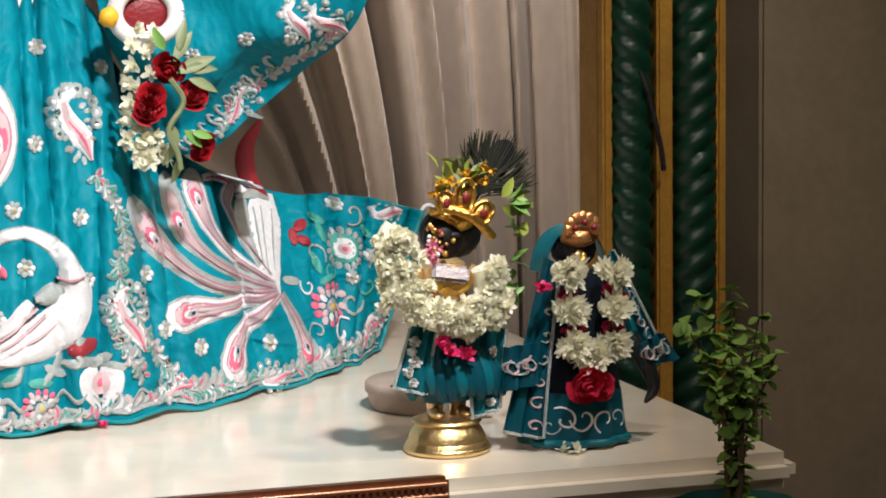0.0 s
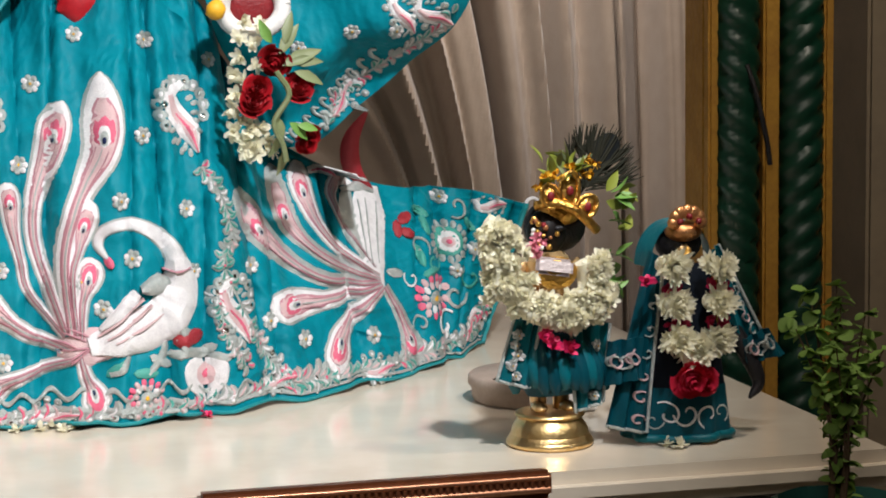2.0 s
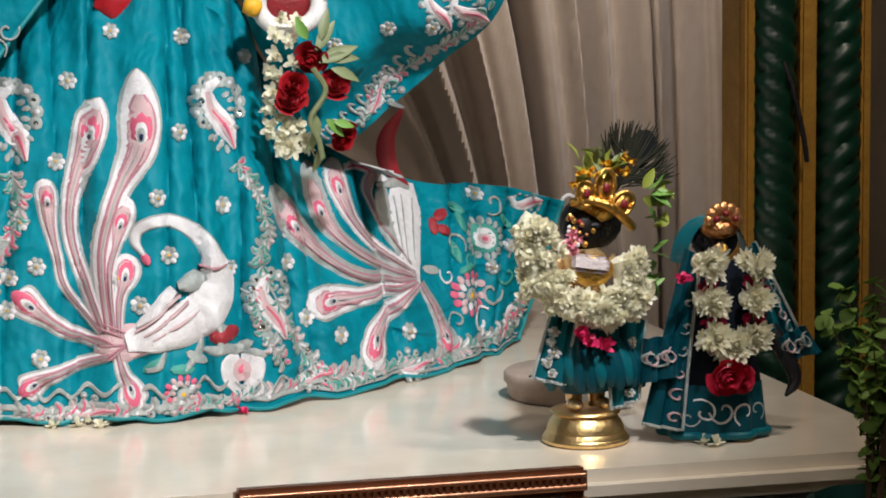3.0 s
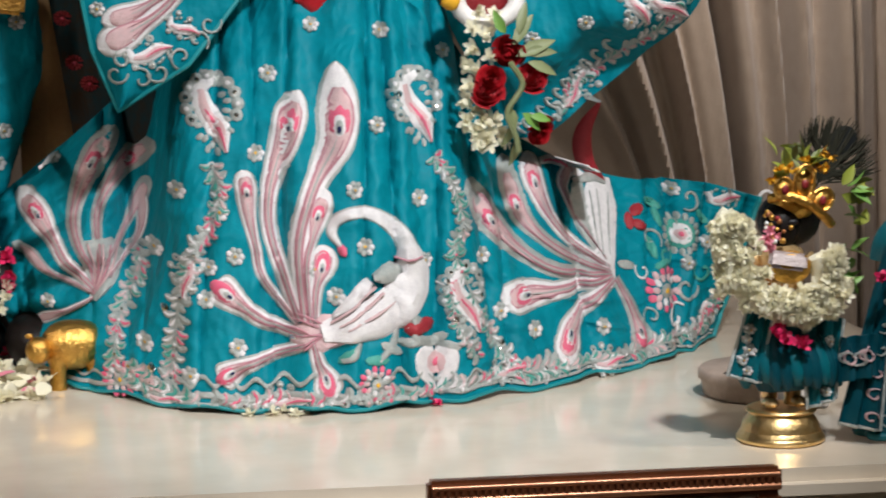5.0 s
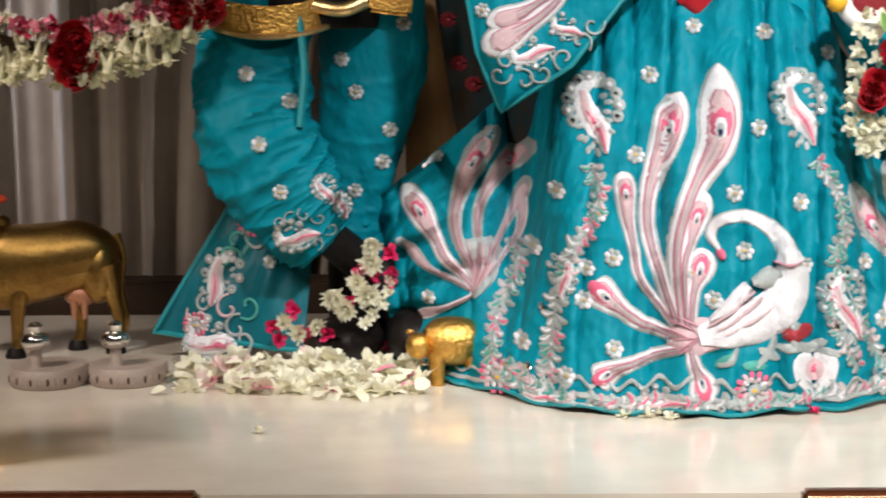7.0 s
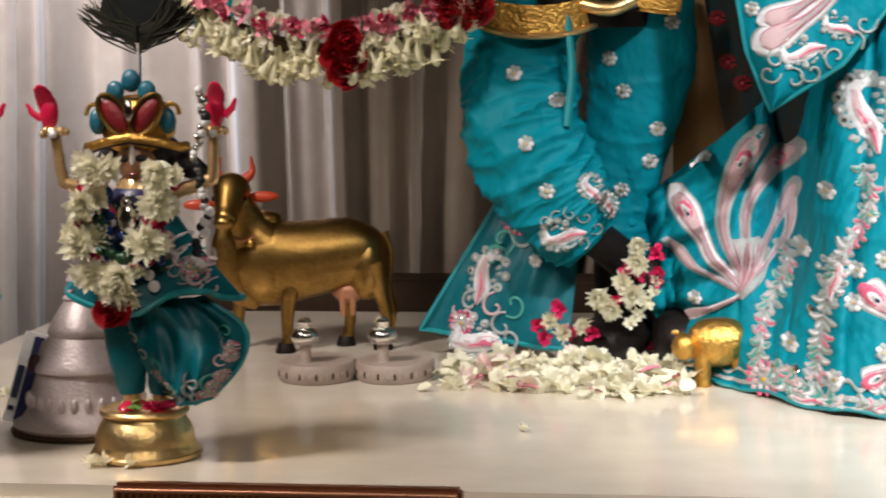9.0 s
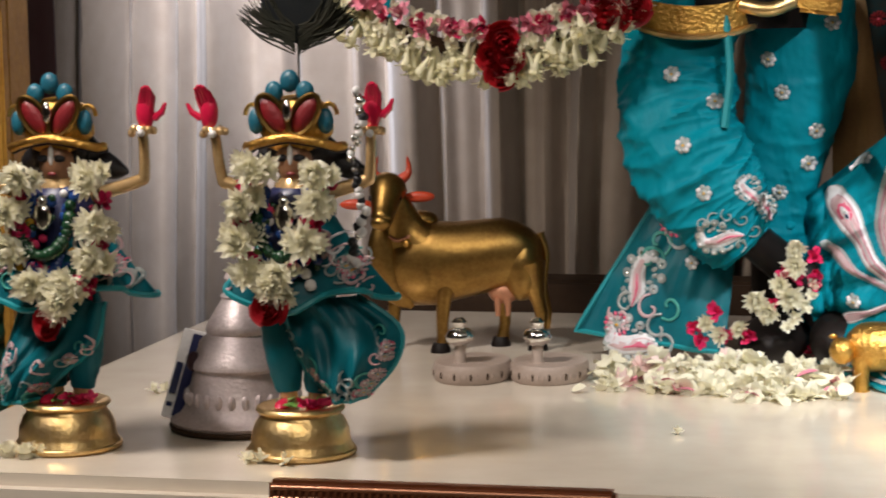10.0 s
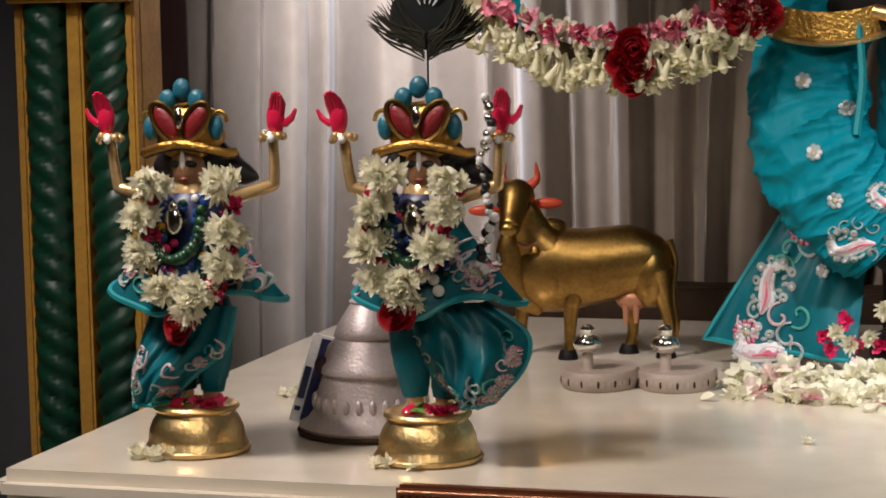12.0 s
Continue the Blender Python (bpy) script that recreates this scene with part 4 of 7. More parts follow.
shawl, on_shawl = sheet_thing("shawl", shawl_point, (50, 40), TEAL, "teal satin shawl end hanging from the arm, silver stitched border", "shawl", (0.66, 0.7, 1.45))
for x, z in [(0.685, 1.498), (0.743, 1.498), (0.613, 1.476)]:
    rosette(on_shawl, shawl, x, z, 0.011)
vine(on_shawl, shawl, [(0.660, 1.359), (0.676, 1.399), (0.704, 1.427), (0.749, 1.462), (0.790, 1.489), (0.814, 1.517)], 12, 0.012, stitch_rng)
for p, a in zip([(0.688, 1.399), (0.757, 1.517), (0.798, 1.519)], (-0.7, 0.4, 0.9)):
    paisley(on_shawl, shawl, p[0], p[1], 0.034, a, 5)
comb = Shape()
for k in range(11):
    p = RIGHT_EDGE[4 + 2 * k].lerp(LEFT_EDGE[4 + 2 * k], 0.16)
    stroke(comb, on_shawl, [(p.x, p.z), (p.x - 0.012, p.z + 0.006), (p.x - 0.016, p.z + 0.014), (p.x - 0.008, p.z + 0.014)], [0.004, 0.006, 0.006, 0.003], 3, 0.004, 8)
stitched("fringe", comb, shawl, "silver stitched fringe")

# shawl end on the other side, a pointed corner with a peacock on it
def veil_point(u, v):
    """A pointed corner: narrow below, wide above."""
    low = Vector((0.031, 0.67, 1.387))
    left, right = Vector((-0.050, 0.70, 1.750)), Vector((0.385, 0.672, 1.774))
    mid_l, mid_r = Vector((-0.002, 0.67, 1.470)), Vector((0.128, 0.65, 1.450))
    a = low.lerp(mid_l, v * 2) if v < 0.5 else mid_l.lerp(left, v * 2 - 1)
    b = low.lerp(mid_r, v * 2) if v < 0.5 else mid_r.lerp(right, v * 2 - 1)
    p = a.lerp(b, u)
    p.y += 0.006 * math.sin(8 * u + 6 * v) - 0.02 * math.sin(math.pi * u)
    return p


veil, on_veil = sheet_thing("veil", veil_point, (36, 36), TEAL, "teal satin veil corner with a pink peacock and silver scrolls", "veil", (0.12, 0.66, 1.5))
tail_feather(on_veil, veil, [(0.130, 1.560), (0.092, 1.522), (0.052, 1.496), (0.006, 1.472)], 0.046, 0, False)
tail_feather(on_veil, veil, [(0.150, 1.567), (0.100, 1.545), (0.055, 1.520), (0.012, 1.508)], 0.036, 0, False)
for p, a, size in zip([(0.080, 1.470), (0.126, 1.499)], (1.6, 1.0), (0.034, 0.026)):
    paisley(on_veil, veil, p[0], p[1], size, a, 5)
for n, (x, z) in enumerate([(0.029, 1.439), (0.040, 1.458), (0.063, 1.430), (0.087, 1.440), (0.118, 1.460), (0.140, 1.482), (0.157, 1.505)]):
    scroll(on_veil, veil, x, z, 0.017, 1.1 * n, 1 if n % 2 else -1)
for x, z in [(0.006, 1.526)]:
    rosette(on_veil, veil, x, z, 0.011)
rim = part("piping", Shape().tube([veil_point(0, j / 30) for j in range(30, -1, -1)] + [veil_point(1, j / 30) for j in range(1, 31)], 0.0035, 6), TEAL_TRIM, veil, "pale turquoise piping")
rim.matrix_basis = Matrix.Translation(-veil.location)

# dark bodice cloth with red flowers between the two figures, and the sash behind
def bodice_point(u, v):
    p = patch(((-0.025, 0.98, 1.24), (0.10, 0.84, 1.36), (0.10, 0.86, 1.64), (-0.085, 0.98, 1.64)), 0.006)(u, v)
    return p


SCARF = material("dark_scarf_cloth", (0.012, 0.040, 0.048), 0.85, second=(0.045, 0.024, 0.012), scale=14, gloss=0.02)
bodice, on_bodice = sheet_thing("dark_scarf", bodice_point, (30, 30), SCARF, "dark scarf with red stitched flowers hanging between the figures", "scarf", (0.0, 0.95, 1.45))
for x, z in [(-0.050, 1.511), (-0.034, 1.445), (-0.012, 1.414)]:
    blossom(on_bodice, bodice, x, z, 0.014, 4, True)
solid("backing_cloth", Shape().cloth(patch(((-0.12, 1.10, 1.002), (0.06, 1.10, 1.002), (0.06, 1.12, 1.64), (-0.13, 1.12, 1.64)), 0.008), 20, 20, 0, 0.004), material("ochre_cloth", (0.30, 0.16, 0.055), 0.7, scale=20), "ochre brown cloth in the gap behind the figures", "cloth")
solid("red_cord", Shape().tube(spline([(0.745, 0.86, 1.375), (0.722, 0.87, 1.33), (0.728, 0.88, 1.285), (0.765, 0.90, 1.245)], 20), [0.003 + 0.012 * math.sin(math.pi * i / 20) for i in range(21)], 8, 0, None, 0.4), RED_THREAD, "crimson cloth band hanging behind the skirt", "band")

# trousers of the second large figure: a bent leg in front, a straight one behind
def limb(path, radii, seed, n=44, rings=60, squash=0.75, wrinkle=0.006):
    rng = random.Random(seed)
    line = spline(path, rings)
    rows = []
    for i, p in enumerate(line):
        x = i / rings * (len(radii) - 1)
        k = min(int(x), len(radii) - 2)
        r = radii[k] + (radii[k + 1] - radii[k]) * (x - k)
        way = (line[min(i + 1, rings)] - line[max(i - 1, 0)]).normalized()
        side = way.cross(Vector((0, 1, 0))).normalized()
        depth = side.cross(way)
        row = []
        for j in range(n):
            a = 2 * math.pi * j / n
            f = i / rings
            lie = Vector((1.1 * math.cos(a), 1.1 * math.sin(a), 0))
            slow = noise.noise(lie * 0.9 + Vector((0, 0, 3.0 * f + seed)))
            fold = 1 - min(1, 2.4 * abs(noise.noise(lie * 0.55 + Vector((0.4, 0.2, 10.5 * f + 0.9 * math.sin(a) + seed)))))
            fine = 1 - min(1, 2.4 * abs(noise.noise(lie * 0.9 + Vector((3.1, 0.7, 23.0 * f - 1.1 * math.sin(a) + seed)))))
            w = wrinkle * (0.55 * slow + 0.62 * fold * fold + 0.30 * fine * fine - 0.25)
            row.append(p + side * (r + w) * math.cos(a) + depth * (r + w) * squash * math.sin(a))
        rows.append(row)
    return Shape().grid(rows, 0, True)


trousers = thing("trousers", (-0.28, 0.9, TOP + 0.2), "teal satin trousers with wrinkled bent leg and embroidered cuff", "trousers")
back = Matrix.Translation(-trousers.location)
LEG = [(-0.338, 0.90, 1.62), (-0.342, 0.89, 1.47), (-0.334, 0.86, 1.365), (-0.298, 0.84, 1.280), (-0.262, 0.84, 1.225), (-0.228, 0.85, 1.192)]
leg = limb(LEG, [0.062, 0.078, 0.084, 0.084, 0.078, 0.068, 0.050], 1, 72, 170, 0.75, 0.017)
part("bent_leg", leg, TEAL, trousers).matrix_basis = back
leg2 = limb([(-0.165, 0.97, 1.62), (-0.165, 0.97, 1.45), (-0.185, 0.97, 1.33), (-0.20, 0.97, 1.24), (-0.21, 0.97, 1.15)], [0.078, 0.082, 0.066, 0.05, 0.045], 2, 56, 110, wrinkle=0.006)
part("straight_leg", leg2, TEAL, trousers).matrix_basis = back
on_leg, on_leg2 = Drape(leg), Drape(leg2)
for x, z in [(-0.340, 1.437), (-0.320, 1.336), (-0.290, 1.267), (-0.278, 1.397)]:
    rosette(on_leg, trousers, x, z, 0.0125)
for x, z in [(-0.188, 1.405), (-0.115, 1.507), (-0.209, 1.454), (-0.138, 1.347), (-0.193, 1.255), (-0.150, 1.298)]:
    rosette(on_leg2, trousers, x, z, 0.0125)
for p, a, size in zip([(-0.261, 1.203), (-0.223, 1.265), (-0.200, 1.240)], (1.5, 0.4, 0.0), (0.036, 0.024, 0.022)):
    paisley(on_leg, trousers, p[0], p[1], size, a, 9)
for n, (x, z) in enumerate([(-0.294, 1.220), (-0.277, 1.228), (-0.256, 1.234), (-0.236, 1.228), (-0.220, 1.211), (-0.241, 1.190), (-0.274, 1.186)]):
    scroll(on_leg, trousers, x, z, 0.011, 1.0 * n)
part("side_cord", Shape().tube(spline([(-0.262, 0.82, 1.52), (-0.255, 0.81, 1.44), (-0.262, 0.80, 1.36)], 16), 0.006, 6), TEAL_TRIM, trousers, "green piping cord").matrix_basis = back


def panel_point(u, v):
    p = patch(((-0.505, 0.93, 1.040), (-0.27, 0.86, 1.02), (-0.25, 0.93, 1.24), (-0.385, 0.95, 1.235)), 0.006, sag=0.02)(u, v)
    return p


# deeper teal than the trousers' satin puts the bent leg's shade into the sash
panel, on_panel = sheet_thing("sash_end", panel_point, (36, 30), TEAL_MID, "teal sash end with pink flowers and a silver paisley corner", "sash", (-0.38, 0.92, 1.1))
for x, z in [(-0.352, 1.205), (-0.437, 1.055)]:
    blossom(on_panel, panel, x, z, 0.022, 2)
for p, a, size in zip([(-0.401, 1.116), (-0.403, 1.033), (-0.357, 0.998)], (-0.5, 1.2, 1.3), (0.046, 0.046, 0.03)):
    paisley(on_panel, panel, p[0], p[1], size, a, 7)
for n, (x, z) in enumerate([(-0.387, 1.154), (-0.373, 1.051), (-0.432, 1.068), (-0.364, 1.033), (-0.374, 1.180), (-0.422, 1.086), (-0.385, 1.081), (-0.340, 1.188), (-0.355, 1.085)]):
    scroll(on_panel, panel, x, z, 0.022, 1.3 * n, 1, (7, 3, 1, 3)[n % 4])
for x, z in [(-0.321, 1.152)]:
    rosette(on_panel, panel, x, z, 0.011)
rim = part("piping", Shape().tube([panel_point(1 - j / 20, 0) for j in range(21)] + [panel_point(0, j / 20) for j in range(1, 21)], 0.004, 6), TEAL_TRIM, panel, "turquoise piping")
rim.matrix_basis = Matrix.Translation(-panel.location)

# gold belt above the trousers
belt = thing("belt", (-0.33, 0.84, 1.51), "broad gold belt with hammered plates", "belt")
band = Shape()
for i in range(2):
    rows = []
    for v in range(7):
        row = []
        for u in range(25):
            a = -2.6 + 2.2 * u / 24
            row.append((0.075 * math.cos(a) * 1.35 + 0.02, 0.07 * math.sin(a) + 0.04 - 0.004 * i, 0.0 + 0.045 * v / 6 - 0.02 * math.sin(math.pi * u / 24)))
        rows.append(row)
    band.grid(rows if i else [r[::-1] for r in rows])
part("band", band, GOLD_CAST, belt)
part("lower_rim", Shape().tube([(0.078 * math.cos(-2.6 + 2.2 * u / 24) * 1.35 + 0.02, 0.072 * math.sin(-2.6 + 2.2 * u / 24) + 0.038, -0.02 * math.sin(math.pi * u / 24)) for u in range(25)], 0.005, 6), BRASS, belt)
belt2 = solid("belt_end", Shape().box((-0.055, -0.012, -0.012), (0.055, 0.01, 0.03), 0, 0.006), GOLD_CAST, "gold belt plate over the straight leg", "belt", m=pose(-0.155, 0.885, 1.535, 0, 8, 0))
solid("belt_end", Shape().tube(spline([(-0.24, 0.83, 1.535), (-0.20, 0.82, 1.528), (-0.165, 0.83, 1.54)], 12), 0.011, 8), BRASS, "polished gold belt clasp", "belt")

# swag of tuberose and roses that hangs by the trousers
swag = thing("garland", (-0.55, 0.8, 1.5), "thick swag garland of tuberose buds with red roses", "garland", group="flower garlands")
SWAG = spline([(-0.84, 0.80, 1.575), (-0.76, 0.79, 1.515), (-0.67, 0.785, 1.482), (-0.58, 0.78, 1.475), (-0.50, 0.785, 1.495), (-0.42, 0.79, 1.53), (-0.36, 0.80, 1.60)], 34)
o = swag.location
part("cord", Shape().tube([p - o for p in SWAG], 0.012, 6), STEM, swag)
for i, p in enumerate(SWAG[:-2]):
    for k in range(5):
        q = p - o + Vector((flower_rng.uniform(-0.014, 0.014), flower_rng.uniform(-0.045, 0.0), flower_rng.uniform(-0.022, 0.02)))
        part("tuberose_bud", flower_rng.choice(BUD), None, swag, m=pose(*q, flower_rng.uniform(-38, 8), flower_rng.uniform(-30, 30), flower_rng.uniform(0, 360)) @ Matrix.Scale(flower_rng.uniform(0.026, 0.036), 4))
flowers(swag, "pink_petals", ROSY, [(p.x, 0.745, p.z + flower_rng.uniform(0.012, 0.035)) for p in SWAG[4:-2:2]], 0.022, 50)
flowers(swag, "magenta_petals", MAGENTA, [(p.x + 0.008, 0.748, p.z + flower_rng.uniform(0.010, 0.045)) for p in SWAG[3:-2:3]], 0.02, 50)
flowers(swag, "white_petals", PALE, [(p.x, 0.748, p.z + flower_rng.uniform(-0.005, 0.04)) for p in SWAG[2:-2]], 0.02, 50)
flowers(swag, "red_rose", ROSES, [(x, 0.73, z) for x, z in ((-0.576, 1.442), (-0.573, 1.493), (-0.590, 1.469), (-0.565, 1.464))], 0.031, 20)
flowers(swag, "red_rose", ROSES, [(x, 0.75, z) for x, z in ((-0.417, 1.529), (-0.384, 1.534), (-0.433, 1.551))], 0.036, 20)
ribbon = solid("bow_loop", Shape().cloth(lambda u, v: (-0.90 + 0.13 * u, 0.86 - 0.02 * math.sin(3 * u), 1.535 + 0.10 * v - 0.05 * math.sin(1.5 * u) + 0.045 * (1 - u) * (1 - v)), 16, 10, 0, 0.004), TEAL, "teal sash loop with a piped edge behind the swag", "sash")
solid("bow_loop", Shape().tube(spline([(-0.905, 0.85, 1.585), (-0.86, 0.845, 1.535), (-0.80, 0.84, 1.508), (-0.765, 0.84, 1.503)], 16), 0.005, 6), TEAL_TRIM, "turquoise piped edge of the sash loop", "piping")

# feet in shade, ringed with flowers, and the heap of petals before them
solid("stone_statue", Shape().ball((-0.20, 0.92, TOP + 0.035), (0.055, 0.10, 0.036), 0, 16, 10).ball((-0.10, 0.86, TOP + 0.045), (0.045, 0.08, 0.044), 0, 16, 10).tube([(-0.20, 0.97, TOP + 0.03), (-0.205, 0.97, TOP + 0.2)], [0.04, 0.035], 12).tube([(-0.10, 0.90, TOP + 0.05), (-0.165, 0.93, TOP + 0.14)], [0.036, 0.030], 12).tube([(-0.205, 0.975, TOP + 0.17), (-0.19, 0.97, TOP + 0.33), (-0.168, 0.97, TOP + 0.6)], [0.030, 0.034, 0.05], 12).tube([(-0.165, 0.93, TOP + 0.13), (-0.225, 0.86, TOP + 0.19), (-0.30, 0.85, TOP + 0.28), (-0.335, 0.87, TOP + 0.37), (-0.33, 0.90, TOP + 0.58)], [0.030, 0.028, 0.036, 0.04, 0.045], 12).tube(spline([(-0.25, 0.93, 1.50), (-0.25, 0.93, 1.66), (-0.25, 0.92, 1.84), (-0.25, 0.92, 1.96)], 14), [0.10, 0.105, 0.105, 0.10, 0.098, 0.10, 0.105, 0.115, 0.12, 0.125, 0.125, 0.12, 0.10, 0.06, 0.04], 18).ball((-0.25, 0.91, 2.06), (0.075, 0.08, 0.10), 0, 18, 12).tube(spline([(-0.36, 0.92, 1.88), (-0.47, 0.86, 1.76), (-0.40, 0.76, 1.86)], 14), 0.036, 10).tube(spline([(-0.14, 0.92, 1.88), (-0.06, 0.84, 1.76), (-0.22, 0.76, 1.88)], 14), 0.036, 10), DARK_STONE, "tall dark stone statue in teal clothes on the altar", "statue")
solid("stone_statue", Shape().tube([(0.36, 0.78, TOP + 0.001), (0.36, 0.78, 1.58)], [0.09, 0.07], 14).tube(spline([(0.36, 0.80, 1.56), (0.36, 0.80, 1.70), (0.36, 0.80, 1.84), (0.36, 0.80, 1.94)], 14), [0.08, 0.082, 0.082, 0.08, 0.08, 0.082, 0.09, 0.10, 0.105, 0.105, 0.10, 0.09, 0.07, 0.045, 0.035], 18).ball((0.36, 0.79, 2.03), (0.07, 0.075, 0.09), 0, 18, 12).tube(spline([(0.46, 0.80, 1.86), (0.55, 0.76, 1.72), (0.535, 0.64, 1.55)], 14), 0.032, 10).tube(spline([(0.27, 0.80, 1.86), (0.18, 0.74, 1.74), (0.24, 0.66, 1.84)], 14), 0.032, 10), WHITE_PAINT, "tall pale statue inside the wide teal skirt", "statue")
anklet = thing("garland", (-0.12, 0.82, TOP + 0.1), "short anklet garland of white flowers with magenta petals", "garland", group="flower garlands")
flowers(anklet, "white_flower", DAISY, [(x, 0.80, z) for x, z in ((-0.161, 1.188), (-0.159, 1.161), (-0.182, 1.132), (-0.169, 1.115), (-0.217, 1.111), (-0.199, 1.094))], 0.021)
flowers(anklet, "magenta_petals", MAGENTA, [(x, 0.805, z) for x, z in ((-0.134, 1.173), (-0.130, 1.148), (-0.159, 1.140), (-0.175, 1.148), (-0.193, 1.103), (-0.134, 1.131))], 0.016)
flowers(anklet, "white_petals", PALE, [(x, 0.80, z) for x, z in ((-0.138, 1.119), (-0.147, 1.102), (-0.160, 1.086), (-0.172, 1.073), (-0.134, 1.135))], 0.013)
anklet = thing("garland", (-0.28, 0.84, TOP + 0.06), "small garland of white flowers and magenta petals on the foot", "garland", group="flower garlands")
flowers(anklet, "white_flower", DAISY, [(x, 0.82, z) for x, z in ((-0.291, 1.071), (-0.245, 1.066), (-0.270, 1.054))], 0.017)
flowers(anklet, "magenta_petals", MAGENTA, [(x, 0.825, z) for x, z in ((-0.313, 1.067), (-0.278, 1.088), (-0.262, 1.058), (-0.300, 1.046), (-0.228, 1.054))], 0.018)

FLAT_PETAL = [leaf_mesh("petal", m, w, True) for m, w in ((PETAL, 0.62), (PETAL, 0.8), (PETAL_ROSE, 0.5))]
heap = thing("petal_heap", (-0.27, 0.72, TOP), "heap of white and pink flower petals strewn on the altar", "petals")
for i in range(120):
    f = flower_rng.random()
    x, y = -0.43 + 0.35 * f, 0.72 - 0.04 * f + flower_rng.uniform(-0.085, 0.085)
    z = 0.004 + max(0, 0.024 - 0.30 * abs(y - 0.73)) * flower_rng.random() * 1.2
    kind = flower_rng.choice((PALE, PALE, PALE, PETAL_BIG, PETAL_BIG, PETAL_BIG, BLUSH if f < 0.5 else PALE, PALE))
    part(kind[0].name.split(".")[0], flower_rng.choice(kind), None, heap, m=pose(x + 0.27, y - 0.72, z, flower_rng.uniform(0, 70), flower_rng.uniform(-30, 30), flower_rng.uniform(0, 360)) @ Matrix.Scale(flower_rng.uniform(0.017, 0.029), 4))
for i in range(110):
    f = flower_rng.random()
    x, y = -0.44 + 0.37 * f, 0.71 - 0.04 * f + flower_rng.uniform(-0.095, 0.07)
    kind = FLAT_PETAL[2] if flower_rng.random() < 0.09 else FLAT_PETAL[i % 2]
    part("petal", kind, None, heap, m=pose(x + 0.27, y - 0.72, 0.010 + max(0, 0.030 - 0.3 * abs(y - 0.72)) * flower_rng.random(), flower_rng.uniform(-30, 40), flower_rng.uniform(-40, 20), flower_rng.uniform(0, 360)) @ Matrix.Scale(flower_rng.uniform(0.018, 0.034), 4))
for x, y in ((-0.384, 0.692), (-0.371, 0.719), (-0.155, 0.650), (-0.184, 0.659)):
    part("magenta_petals", flower_rng.choice(ROSY), None, heap, m=pose(x + 0.27, y - 0.72, 0.004, 10, 0, flower_rng.uniform(0, 360)) @ Matrix.Scale(0.014, 4))
for x, y in ((-0.141, 0.883), (-0.127, 0.857)):
    part("red_petals", flower_rng.choice(MAGENTA), None, heap, m=pose(x + 0.27, y - 0.72, 0.02, 20, 0, 40) @ Matrix.Scale(0.018, 4))


# ---- small dressed dolls on brass pots ----
SKIN_GOLD = material("gilded_skin", (0.80, 0.56, 0.28), 0.20, 0.62, second=(0.62, 0.38, 0.16), coat=0.3, scale=40)
FACE = material("painted_face", (0.34, 0.17, 0.09), 0.35, 0.15, second=(0.25, 0.12, 0.06), scale=40)
LIP = material("dark_lip", (0.22, 0.03, 0.03), 0.3, scale=40)


def pot(x, y, r, h, label):
    """A brass stand shaped like an upturned bowl: flared foot ring, round shoulder, rolled rim."""
    root = thing("brass_pot", (x, y, TOP), label, "pot", group="brass pots under the dolls")
    body = Shape().lathe([(r * 0.97, 0.0), (r, 0.004), (r * 0.99, 0.010), (r * 0.93, 0.015), (r * 0.92, h * 0.34), (r * 0.90, h * 0.50), (r * 0.84, h * 0.66), (r * 0.76, h * 0.78), (r * 0.73, h * 0.84), (r * 0.74, h * 0.9), (r * 0.6, h * 0.9)], 48)
    part("bowl", body, BRASS, root)
    part("rim", Shape().lathe([(r * 0.72, h * 0.84), (r * 0.80, h * 0.87), (r * 0.83, h * 0.92), (r * 0.81, h * 0.97), (r * 0.76, h), (r * 0.6, h * 0.985), (0.001, h * 0.98)], 48), BRASS, root, "rolled brass rim")
    part("foot_ring", Shape().lathe([(r * 0.98, 0.0005), (r * 1.03, 0.003), (r * 1.03, 0.007), (r * 0.97, 0.010)], 40), BRASS, root)
    return root


